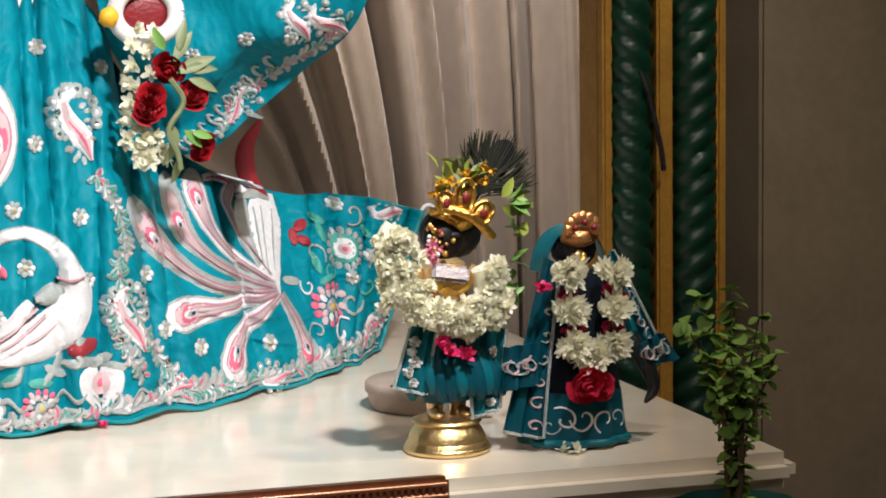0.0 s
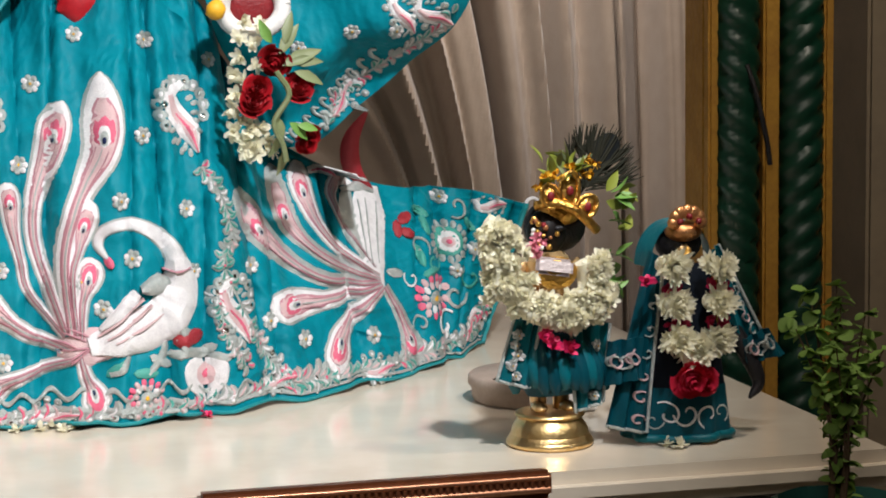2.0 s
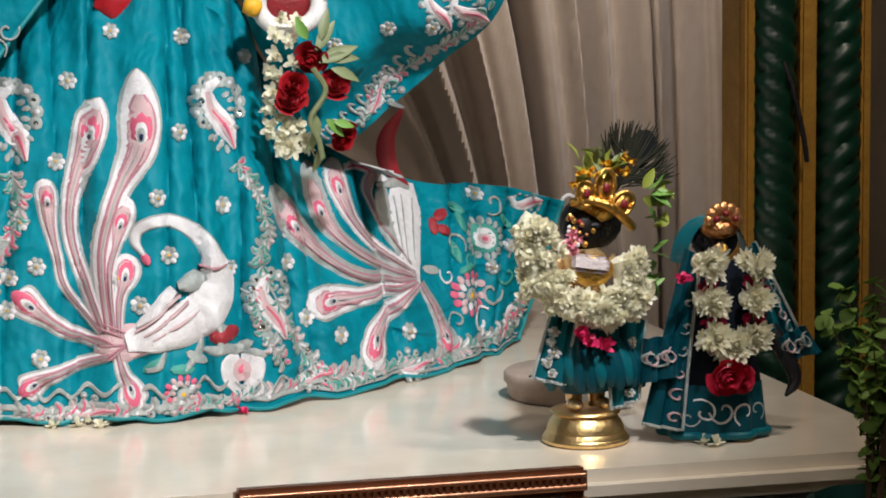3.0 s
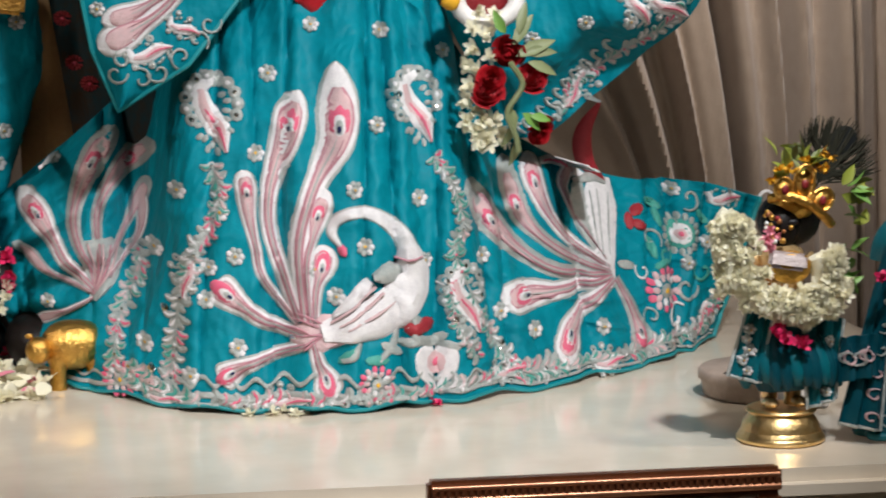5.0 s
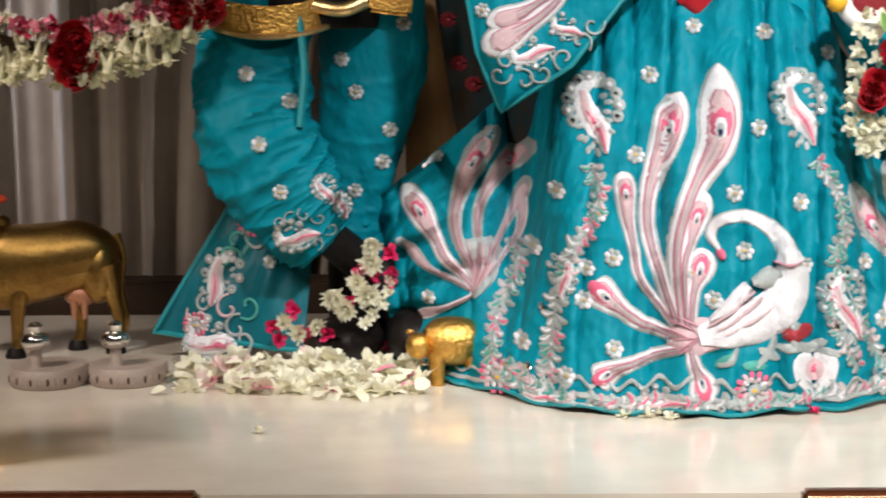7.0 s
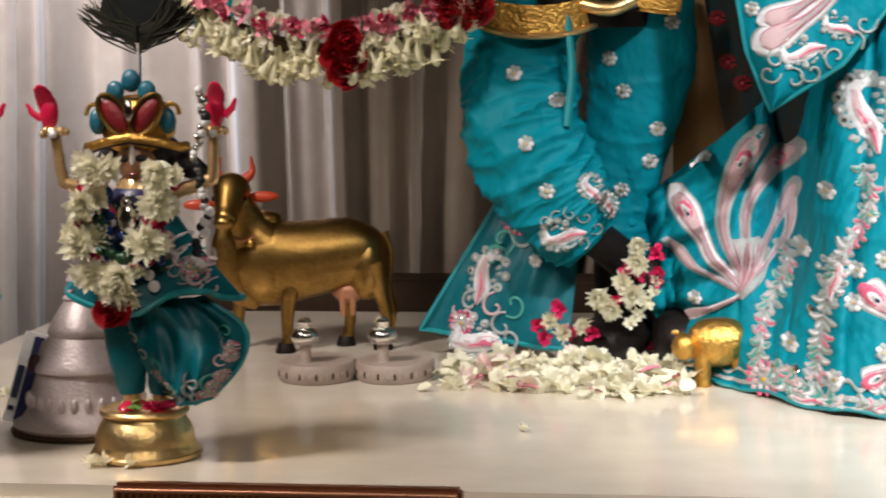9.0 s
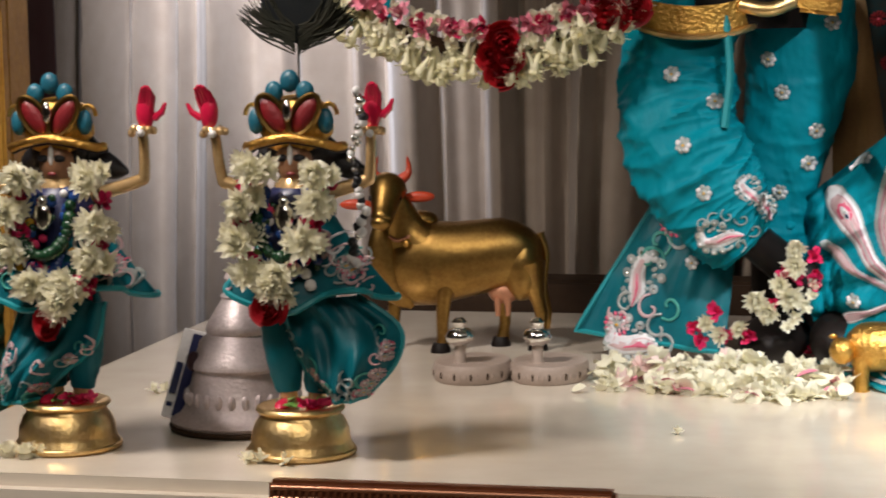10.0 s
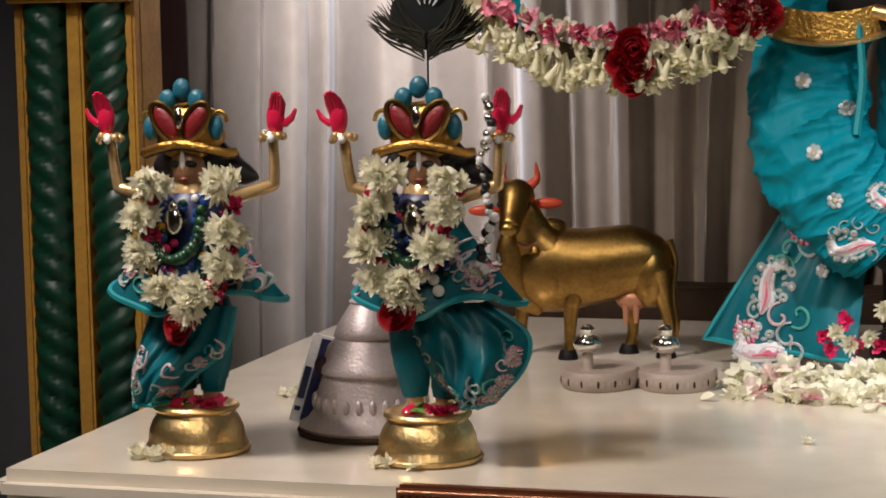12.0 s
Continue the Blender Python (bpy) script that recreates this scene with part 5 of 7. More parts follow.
def doll_statue(x, y, s, arms, label):
    """The bare figure: trunk, legs, raised arms with crimson palms, head and hair, one mesh."""
    sh = Shape()
    for k in (-1, 1):
        sh.tube([(k * 0.018, 0.0, 0.056), (k * 0.018, 0.0, 0.10), (k * 0.02, 0.0, 0.19)], [0.011, 0.012, 0.016], 10)
        sh.ball((k * 0.020, -0.014, 0.063), (0.011, 0.022, 0.008), 1, 10, 6)
    sh.tube([(0, 0, 0.18), (0, 0, 0.24), (0, 0, 0.30), (0, 0, 0.335), (0, 0, 0.35)], [0.032, 0.027, 0.034, 0.028, 0.012], 14)
    sh.ball((0, -0.004, 0.360), (0.024, 0.026, 0.031), 3, 18, 12)
    sh.ball((0, 0.010, 0.372), (0.040, 0.028, 0.036), 2, 16, 10)
    sh.tube(spline([(0.02, 0.02, 0.375), (0.055, 0.02, 0.352), (0.082, 0.015, 0.345)], 10), [0.022, 0.02, 0.019, 0.018, 0.017, 0.016, 0.015, 0.013, 0.01, 0.007, 0.003], 8, 2)
    sh.tube(spline([(-0.02, 0.02, 0.375), (-0.045, 0.02, 0.36), (-0.060, 0.015, 0.350)], 10), [0.022, 0.02, 0.019, 0.018, 0.016, 0.015, 0.013, 0.011, 0.009, 0.006, 0.003], 8, 2)
    for shoulder, elbow, wrist, hand in arms:
        h, w, e, o = Vector(hand), Vector(wrist), Vector(elbow), Vector(shoulder)
        sh.tube(spline([o, e.lerp(o, 0.14), e.lerp(w, 0.14), w], 18), [0.0092 - 0.00018 * i for i in range(19)], 12)
        sh.ball(w.lerp(h, 0.45), (0.0120, 0.0080, 0.022), 1, 12, 8)
        way = (h - w).normalized()
        side = way.cross(Vector((0, 1, 0)))
        for f in (-1.2, -0.4, 0.4, 1.2):
            a = w.lerp(h, 0.55) + side * f * 0.0050
            sh.tube([a, a + way * 0.016 + side * f * 0.0005 + Vector((0, -0.003, 0)), a + way * (0.030 - 0.003 * abs(f)) - side * f * 0.001 + Vector((0, -0.010, 0))], [0.0048, 0.0045, 0.0020], 7, 1)
        sh.lathe([(0.0125, -0.004), (0.0155, 0.0), (0.0125, 0.004)], 14, 0, Matrix.Translation(w))
        thumb = w.lerp(h, 0.35) + side * (0.012 if hand[0] < 0 else -0.012)
        sh.tube([thumb, thumb + way * 0.010 + side * (0.009 if hand[0] < 0 else -0.009), thumb + way * 0.022 + side * (0.012 if hand[0] < 0 else -0.012)], [0.005, 0.0042, 0.002], 6, 1)
        for j in range(9):
            b = 2 * math.pi * j / 9
            sh.ball(w + Vector((0.0135 * math.cos(b), 0.0135 * math.sin(b), 0.003 * math.sin(5 * b) - 0.002)), 0.0052, 5 if j % 3 == 1 else 0, 7, 5)
    for k in (-1, 1):
        sh.ball((k * 0.0105, -0.0275, 0.365), (0.0085, 0.003, 0.0045), 2, 10, 6)
    sh.ball((0, -0.0292, 0.369), (0.0034, 0.0022, 0.013), 5, 8, 6)
    sh.ball((0, -0.0275, 0.346), (0.006, 0.003, 0.0026), 4, 10, 6)
    return solid("doll_statue", sh, [SKIN_GOLD, RED_PAINT, HAIR, FACE, LIP, WHITE_PAINT], label, "statue", group="pair of dolls with raised arms", m=at(x, y, TOP, s=s))


def tunic(x, y, rx, ry, lean, label):
    """A flared, stiff teal tunic with a wavy piped hem and stitched scrolls."""
    root = thing("doll_tunic", (x, y, TOP), label, "doll dress", group="doll dresses")

    def fn(u, v):
        a = -math.pi * 1.06 + math.pi * 1.12 * u
        flare = (1 - v) ** 1.15
        wav = 1 + 0.10 * math.sin(7 * a + 1.0) * flare
        px = (0.036 + (rx - 0.036) * flare) * math.cos(a) * wav
        py = (0.030 + (ry - 0.030) * flare) * math.sin(a) * wav
        return (px + lean * flare, py, 0.185 + 0.126 * v + 0.022 * flare * abs(math.cos(a)) - 0.012 * math.cos(3 * a) * flare)

    part("cloth", Shape().cloth(fn, 60, 16, 0, 0.003, (0, 0.6, -0.3)), TEAL_MID, root)
    part("piping", Shape().tube([fn(i / 60, 0.0) for i in range(61)], 0.004, 6), TEAL_TRIM, root, "turquoise piping on the hem")
    drape = Drape(Shape().grid([[fn(i / 60, j / 16) for i in range(61)] for j in range(17)], 0, False, Matrix.Translation(root.location)))
    rng = random.Random(int(rx * 1000) + 3)
    for k in range(24):
        u = rng.choice((rng.uniform(0.62, 0.93), rng.uniform(0.62, 0.93), rng.uniform(0.08, 0.3)))
        p = Vector(fn(u, rng.uniform(0.06, 0.62))) + root.location
        scroll(drape, root, p.x, p.z, rng.uniform(0.009, 0.018), rng.uniform(0, 6), rng.choice((-1, 1)), rng.choice((3, 1, 1, 0, 3, 7)))
    for u in (0.74, 0.84, 0.22):
        p = Vector(fn(u, 0.3)) + root.location
        blossom(drape, root, p.x, p.z, 0.012, 2)
    return root


def dhoti(x, y, falls, label):
    """Teal leg wrap: two full legs under a full, gathered fall of cloth that swings to one side."""
    root = thing("doll_dhoti", (x, y, TOP), label, "doll dress", group="doll dresses")
    for k in (-1, 1):
        part("leg", limb([(k * 0.012, 0, 0.225), (k * 0.022, 0, 0.17), (k * 0.022, 0, 0.12), (k * 0.018, 0, 0.078)], [0.022, 0.028, 0.024, 0.015], 3 + k, 24, 24, 0.8, 0.002), TEAL_MID, root)
    one, two = (spline([(px, 0, pz) for px, pz in side], 30) for side in falls)

    def fn(u, v):
        i = min(int((1 - v) * 30), 29)
        f = (1 - v) * 30 - i
        p = one[i].lerp(one[i + 1], f).lerp(two[i].lerp(two[i + 1], f), u)
        bulge = math.sin(math.pi * u) ** 0.7
        p.y = -0.016 - 0.040 * bulge * (0.45 + 0.55 * math.sin(math.pi * min(1, 0.25 + v))) + 0.0055 * math.sin(15 * u + 3.5 * v) + 0.003 * math.sin(31 * u - 6 * v)
        return p

    part("fall", Shape().cloth(fn, 44, 34, 0, 0.003), TEAL_MID, root, "gathered fall of teal cloth")
    part("piping", Shape().tube([fn(0, 1 - j / 16) for j in range(17)] + [fn(i / 24, 0) for i in range(1, 25)] + [fn(1, j / 16) for j in range(1, 17)], 0.0032, 6), TEAL_TRIM, root, "turquoise piping")
    drape = Drape(Shape().grid([[fn(i / 44, j / 34) for i in range(45)] for j in range(35)], 0, False, Matrix.Translation(root.location)))
    rng = random.Random(int(1000 * (x + 3)))
    for k in range(22):
        p = Vector(fn(rng.choice((rng.uniform(0.05, 0.22), rng.uniform(0.78, 0.95), rng.uniform(0.1, 0.9))), 0.04 + 0.7 * rng.random() ** 1.6)) + root.location
        scroll(drape, root, p.x, p.z, rng.uniform(0.008, 0.014), rng.uniform(0, 6), rng.choice((-1, 1)), rng.choice((3, 1, 7, 3)))
    for k in range(6):
        p = Vector(fn(rng.choice((0.12, 0.88)), 0.06 + 0.09 * k)) + root.location
        blossom(drape, root, p.x, p.z, 0.009, rng.choice((1, 2)))
    return root


def crown(x, y, z, s, label):
    """A hat-like crown: curved gold brim, two red lobes with gold rims, a clear stone and aqua drops."""
    root = thing("headdress", (x, y, z), label, "crown", group="doll crowns")
    brim = [Vector((0.066 * math.sin(a), -0.036 * math.cos(a), 0.008 - 0.020 * (abs(a) / 1.5) ** 1.2 + 0.007 * max(abs(a) - 1.1, 0) / 0.4)) * s for a in [-1.5 + 3.0 * i / 24 for i in range(25)]]
    part("brim", Shape().tube(brim, 0.0062 * s, 8), GOLD_CAST, root, "curved gold brim")
    part("brim_lining", Shape().tube([p + Vector((0, 0.006, -0.004)) * s for p in brim], 0.005 * s, 8), HAIR, root, "black lining")
    part("cap", Shape().ball((0, 0.0, 0.022 * s), (0.050 * s, 0.030 * s, 0.040 * s), 0, 20, 12, None, 0.12), GOLD_CAST, root)
    for k in (-1, 1):
        lobe = Shape().ball((0, 0, 0), (0.0125 * s, 0.007 * s, 0.026 * s), 0, 14, 10)
        part("lobe", lobe, RED_GEM, root, "ruby red lobe", m=pose(k * 0.021 * s, -0.028 * s, 0.036 * s, 0, k * 34, 0))
        ring = Shape().tube([(0.0155 * s * math.cos(a), 0, 0.030 * s * math.sin(a)) for a in [2 * math.pi * i / 24 for i in range(25)]], 0.0038 * s, 6)
        part("lobe_rim", ring, BRASS_DULL, root, "bronze rim", m=pose(k * 0.021 * s, -0.030 * s, 0.036 * s, 0, k * 34, 0))
        part("side_gem", Shape().ball((k * 0.047 * s, -0.02 * s, 0.028 * s), (0.011 * s, 0.008 * s, 0.017 * s), 0, 10, 8), AQUA_GEM, root, "aqua side stone")
        part("side_curl", Shape().tube([(k * (0.052 + 0.010 * math.cos(a)) * s, -0.018 * s, (0.036 + 0.014 * math.sin(a)) * s) for a in [5.2 * i / 14 for i in range(15)]], 0.0032 * s, 6), GOLD_CAST, root)
    part("centre_stone", Shape().ball((0, -0.036 * s, 0.042 * s), (0.007 * s, 0.006 * s, 0.015 * s), 0, 8, 6), STEEL, root, "clear sparkling stone")
    for dx, dz, r in ((0, 0.080, 0.013), (-0.021, 0.066, 0.0125), (0.021, 0.066, 0.0125)):
        part("aqua_drop", Shape().ball((dx * s, -0.022 * s, dz * s), (r * s, 0.008 * s, r * 1.15 * s), 0, 12, 8), AQUA_GEM, root, "aqua drop on top")
    return root


def bead_string(x, y, top, low, half, name, label, mat, n=30):
    root = thing(name, (x, y, TOP), label, "necklace", group="bead necklaces")
    ball = Shape().ball((0, 0, 0), 0.0066, 0, 8, 6).mesh("bead", [mat])
    for i in range(n):
        a = math.pi * i / (n - 1)
        px, pz = half * math.cos(a), top - (top - low) * max(math.sin(a), 0.0) ** 0.75
        part("bead", ball, None, root, m=at(px, -0.048 - 0.014 * math.sin(a), pz, s=flower_rng.uniform(0.85, 1.5)))
    return root


def garland(x, y, heads, tufts, rose, label):
    """Two falls of full white flower heads that meet below the chest, magenta tufts and leaves between, a rose at the end."""
    root = thing("garland", (x, y, TOP), label, "garland", group="flower garlands")
    left = sorted([p for p in heads if p[0] < rose[0]], key=lambda p: -p[1])
    right = sorted([p for p in heads if p[0] >= rose[0]], key=lambda p: p[1])
    part("cord", Shape().tube(spline([(px, -0.058, pz) for px, pz in left + [rose] + right], 40), 0.004, 6), STEM, root)
    for px, pz in heads:
        part("white_flower", flower_rng.choice(DAISY), None, root, m=facing(px, -0.072, pz, 0.027 * flower_rng.uniform(0.94, 1.08), 18))
        for k in (-1, 1):
            part("white_flower", flower_rng.choice(DAISY), None, root, m=facing(px + k * 0.012, -0.062, pz + flower_rng.uniform(-0.010, 0.010), 0.020 * flower_rng.uniform(0.9, 1.1), 35))
    for px, pz in tufts:
        part("magenta_petals", flower_rng.choice(MAGENTA), None, root, m=facing(px, -0.060, pz, 0.017, 40))
        part("magenta_petals", flower_rng.choice(MAGENTA), None, root, m=facing(px * 0.86, -0.056, pz - 0.008, 0.013, 40))
        part("leaf", flower_rng.choice(LEAVES[:2]), None, root, m=facing(px * 0.8, -0.060, pz + 0.008, 0.016, 70))
    part("red_rose", ROSES[0], None, root, m=facing(rose[0], -0.076, rose[1], 0.028, 12))
    return root


JEWEL = [Shape().ball((0, 0, 0), (0.0062, 0.004, 0.0062), 0, 7, 5).mesh("bead", [m]) for m in (BEAD, BEAD, BEAD_DARK, BEAD_DARK, PETAL_PINK, YELLOW, WHITE_PAINT, NAVY, HAIR)]
ARMS_A = [((-0.040, 0, 0.322), (-0.098, -0.006, 0.332), (-0.104, -0.012, 0.398), (-0.113, -0.016, 0.448)), ((0.042, 0, 0.318), (0.112, -0.006, 0.338), (0.114, -0.012, 0.400), (0.124, -0.016, 0.444))]
ARMS_B = [((-0.040, 0, 0.322), (-0.093, -0.006, 0.334), (-0.100, -0.012, 0.398), (-0.112, -0.016, 0.446)), ((0.042, 0, 0.322), (0.092, -0.006, 0.338), (0.096, -0.012, 0.398), (0.102, -0.016, 0.448))]
HEADS_A = [(-0.023, 0.346), (0.068, 0.344), (-0.042, 0.304), (0.072, 0.289), (-0.036, 0.258), (0.068, 0.248), (-0.013, 0.216), (0.034, 0.213), (0.023, 0.194)]
TUFTS_A = [(-0.028, 0.325), (0.078, 0.315), (-0.028, 0.281), (0.078, 0.270), (-0.012, 0.242), (0.052, 0.223), (0.062, 0.214)]
HEADS_B = [(-0.033, 0.355), (0.048, 0.351), (-0.046, 0.315), (0.045, 0.314), (-0.051, 0.270), (0.028, 0.269), (-0.043, 0.232), (-0.003, 0.230), (-0.015, 0.213)]
TUFTS_B = [(-0.052, 0.290), (0.040, 0.286), (0.012, 0.243), (-0.046, 0.252), (-0.050, 0.334), (0.054, 0.333)]
FALL_A = ([(-0.048, 0.190), (-0.070, 0.139), (-0.082, 0.103), (-0.081, 0.063)], [(0.060, 0.188), (0.046, 0.135), (0.005, 0.100), (-0.031, 0.066)])
FALL_B = ([(-0.030, 0.190), (-0.012, 0.141), (0.012, 0.104), (0.042, 0.074)], [(0.076, 0.200), (0.128, 0.162), (0.124, 0.121), (0.085, 0.077)])
for x, y, arms, lean, falls, heads, tufts, rose in ((-1.016, 0.165, ARMS_A, -0.040, FALL_A, HEADS_A, TUFTS_A, (0.010, 0.170)), (-0.713, 0.172, ARMS_B, 0.055, FALL_B, HEADS_B, TUFTS_B, (-0.017, 0.190))):
    pot(x - 0.004, y, 0.066, 0.062, "hammered polished brass pot holding a dressed doll")
    doll_statue(x, y, 1.0, arms, "gilded doll statue with raised arms and crimson palms")
    tunic(x, y, 0.108 if lean < 0 else 0.10, 0.06, 0.002 if lean < 0 else 0.012, "flared teal doll tunic with pink and silver scrolls")
    dhoti(x, y, falls, "teal doll leg wrap with stitched turquoise edge")
    crown(x, y - 0.004, TOP + 0.383, 0.92, "gold doll crown with ruby lobes and aqua drops")
    garland(x, y, heads, tufts, rose, "chest garland of white flowers with magenta petals and a red rose")
    bead_string(x, y, 0.325, 0.225, 0.028, "necklace", "dark blue bead necklace of several sizes", BEAD)
    bead_string(x, y - 0.006, 0.31, 0.25, 0.034, "necklace", "dark green bead necklace under the garland", BEAD_DARK, 22)
    solid("pendant", Shape().ball((0, 0, 0), (0.012, 0.007, 0.018), 0, 10, 8).ball((0, 0, 0.018), (0.007, 0.005, 0.007), 0, 8, 6), STEEL, "bright silver pendant on the doll's chest", "pendant", group="pendants", m=pose(x + 0.002, y - 0.066, TOP + 0.298))
    solid("doll_bodice", Shape().tube([(0, 0, 0.235), (0, 0, 0.28), (0, 0, 0.318), (0, 0, 0.334)], [0.044, 0.045, 0.043, 0.022], 18), NAVY, "dark blue doll bodice under the garland", "doll dress", group="doll dresses", m=pose(x, y, TOP))
    jewels = thing("jewel_strand", (x, y, TOP), "strands of small many-coloured glass beads on the chest", "beads", group="bead necklaces")
    for k in range(64):
        dx, dz = flower_rng.uniform(-0.042, 0.042), flower_rng.uniform(0.215, 0.325)
        part("bead", flower_rng.choice(JEWEL), None, jewels, m=at(dx, -0.050 - 0.010 * flower_rng.random(), dz, s=flower_rng.uniform(0.6, 1.25)))
    petals = thing("pot_flowers", (x, y, TOP + 0.06), "green leaves and red petals on the pot's rim", "petals", group="pot flowers")
    for k in range(10):
        a = flower_rng.uniform(-2.9, -0.2)
        part("leaf", flower_rng.choice(LEAVES), None, petals, m=pose(0.03 * math.cos(a), 0.03 * math.sin(a), 0.004, flower_rng.uniform(-30, 30), flower_rng.uniform(-60, -10), flower_rng.uniform(0, 360)) @ Matrix.Scale(0.02, 4))
    for k in range(5):
        part("red_petals", flower_rng.choice(MAGENTA), None, petals, m=pose(0.012 + 0.007 * k, -0.032 + 0.002 * k, 0.008, 60, 0, 50 * k) @ Matrix.Scale(0.013, 4))

# strand of pearls that hangs from one raised arm
strand = thing("pearl_strand", (-0.617, 0.15, TOP + 0.38), "hanging strand of pale and dark beads on the arm", "beads")
pearl = [Shape().ball((0, 0, 0), 0.0052, 0, 8, 6).mesh("bead", [m]) for m in (WHITE_PAINT, HAIR, STEEL)]
for i in range(34):
    part("bead", flower_rng.choice(pearl), None, strand, m=at(-0.012 + 0.006 * math.sin(i * 0.35) + flower_rng.uniform(-0.004, 0.004), -0.012, 0.065 - 0.0062 * i, s=flower_rng.uniform(0.8, 1.3)))


def peacock_feather(x, y, z, s, tilt, label, wide=1.0, seed=0):
    """A single eye feather: dark oval eye, pale glints, loose barbs fanning from the shaft."""
    rng = random.Random(seed)
    root = thing("peacock_feather", (x, y, z), label, "feather", group="peacock feathers")
    turn = pose(0, 0, 0, 0, tilt, 0)
    part("shaft", Shape().tube([turn @ Vector((0, 0, k * 0.02 * s)) for k in range(7)], 0.002 * s, 6), FEATHER_BARB, root)
    eye = Shape()
    for f, n in ((1.0, 0),):
        eye.ball((0, -0.002 * n, 0.115 * s + 0.004 * n), ((0.054 if tilt == 0 else 0.026) * s * f * wide, 0.004, (0.054 if tilt == 0 else 0.036) * s * f), 0, 16, 10, turn)
    part("eye", eye, FEATHER, root, "black glossy feather eye")
    barbs = Shape()
    for i in range(96):
        a = (1 if i % 2 else -1) * ((0.40 if tilt == 0 else 0.0) + (0.55 if tilt == 0 else 0.85) * i / 95) + rng.uniform(-0.03, 0.03)
        start = Vector((0.004 * math.sin(a), -0.005, (0.045 + 0.045 * rng.random()) * s))
        r = (0.095 + 0.02 * rng.random()) * s * (1 if abs(a) > 0.75 else 0.98)
        end = Vector((math.sin(a) * r * wide, rng.uniform(-0.006, 0.006), 0.045 * s + math.cos(a) * r * 1.08 - 0.012 * s * abs(a)))
        mid = start.lerp(end, 0.55) + Vector((0.008 * math.sin(a) * s, 0, -0.006 * s))
        barbs.tube([turn @ p for p in spline([start, mid, end], 6)], [0.0010 * s, 0.0015 * s, 0.0017 * s, 0.0017 * s, 0.0015 * s, 0.0012 * s, 0.0004], 4)
    tagged(part("barb_fan", barbs, FEATHER_BARB, root, "loose bronze-green barbs"), kind="stuff")
    glints = Shape()
    for a, l in ((-0.42, 0.03), (-0.05, 0.034), (0.3, 0.036), (0.62, 0.026)):
        d = Vector((math.sin(a) * wide, 0, math.cos(a)))
        p = Vector((0, -0.006, 0.115 * s)) + d * 0.018 * s
        glints.tube([turn @ p, turn @ (p + d * l * 0.6 * s), turn @ (p + d * l * 1.2 * s)], [0.0006, 0.0018 * s, 0.0005], 5)
    if tilt == 0:
        part("pale_streaks", glints, WHITE_PAINT, root, "pale streaks between the barbs")
    return root


peacock_feather(-0.712, 0.185, TOP + 0.452, 0.78, 0, "black peacock feather upright behind the doll's crown", 1.12, 2)

# ---- the doll with the thick white garland ----
COPPER_STONE = material("copper_stone", (0.55, 0.24, 0.10), 0.35, 0.6, scale=80)
KX, KY = 0.815, 0.165
pot(KX, KY, 0.052, 0.042, "low polished brass pot under the small crowned doll")
body = Shape()
for k in (-1, 1):
    body.tube([(k * 0.014, 0, 0.044), (k * 0.016, 0, 0.09), (k * 0.016, 0, 0.15)], [0.010, 0.012, 0.016], 10)
    body.ball((k * 0.018, -0.014, 0.050), (0.010, 0.02, 0.007), 0, 10, 6)
body.tube([(0, 0, 0.14), (0, 0, 0.18), (-0.004, 0, 0.23), (-0.004, 0, 0.245)], [0.028, 0.028, 0.030, 0.012], 12)
body.ball((-0.004, -0.004, 0.262), (0.024, 0.024, 0.029), 1, 16, 12)
body.ball((0.012, 0.012, 0.268), (0.040, 0.026, 0.034), 2, 14, 10)
for k in (-1, 1):
    body.ball((-0.004 + k * 0.010, -0.026, 0.268), (0.007, 0.003, 0.0035), 2, 8, 6)
    body.tube(spline([(k * 0.03, 0, 0.225), (k * 0.06, -0.01, 0.19), (0.005 + k * 0.03, -0.035, 0.20)], 10), 0.009, 8)
solid("doll_statue", body, [SKIN_GOLD, DARK_STONE, HAIR], "small dark doll statue with gilded limbs and black hair", "statue", m=pose(KX, KY, TOP))
solid("breast_plate", Shape().ball((0, 0, -0.004), (0.026, 0.010, 0.020), 0, 18, 10), GOLD_CAST, "shiny gold breast plate on the doll", "ornament", m=pose(KX - 0.006, KY - 0.052, TOP + 0.222))
solid("breast_plate", Shape().box((-0.024, -0.004, -0.010), (0.022, 0.004, 0.011), 0, 0.004), SILVER_CAST, "bright silver piece on the gold plate", "ornament", m=pose(KX - 0.010, KY - 0.0595, TOP + 0.226, -14, 8, -6))
ring = thing("garland", (KX, KY, TOP), "thick round garland of densely packed small white flowers", "garland", group="flower garlands")
core = [(0.062 * math.cos(a) - 0.022, -0.046, 0.228 + 0.056 * math.sin(a) - 0.024 * math.cos(a)) for a in [-3.75 + 4.2 * i / 30 for i in range(31)]]
part("petal_core", Shape().tube(core, 0.018, 10), PETAL, ring, "closely strung white petals")
for i in range(270):
    a = flower_rng.uniform(-3.75, 0.45)
    r = flower_rng.gauss(0, 0.010)
    px, pz = (0.062 + r) * math.cos(a) - 0.022, 0.228 + (0.056 + r) * math.sin(a) + 0.024 * (-math.cos(a))
    part("white_flower", flower_rng.choice(PALE + PALE + DAISY), None, ring, m=facing(px, -0.050 - 0.018 * flower_rng.random(), pz, flower_rng.uniform(0.0105, 0.0145), 50))
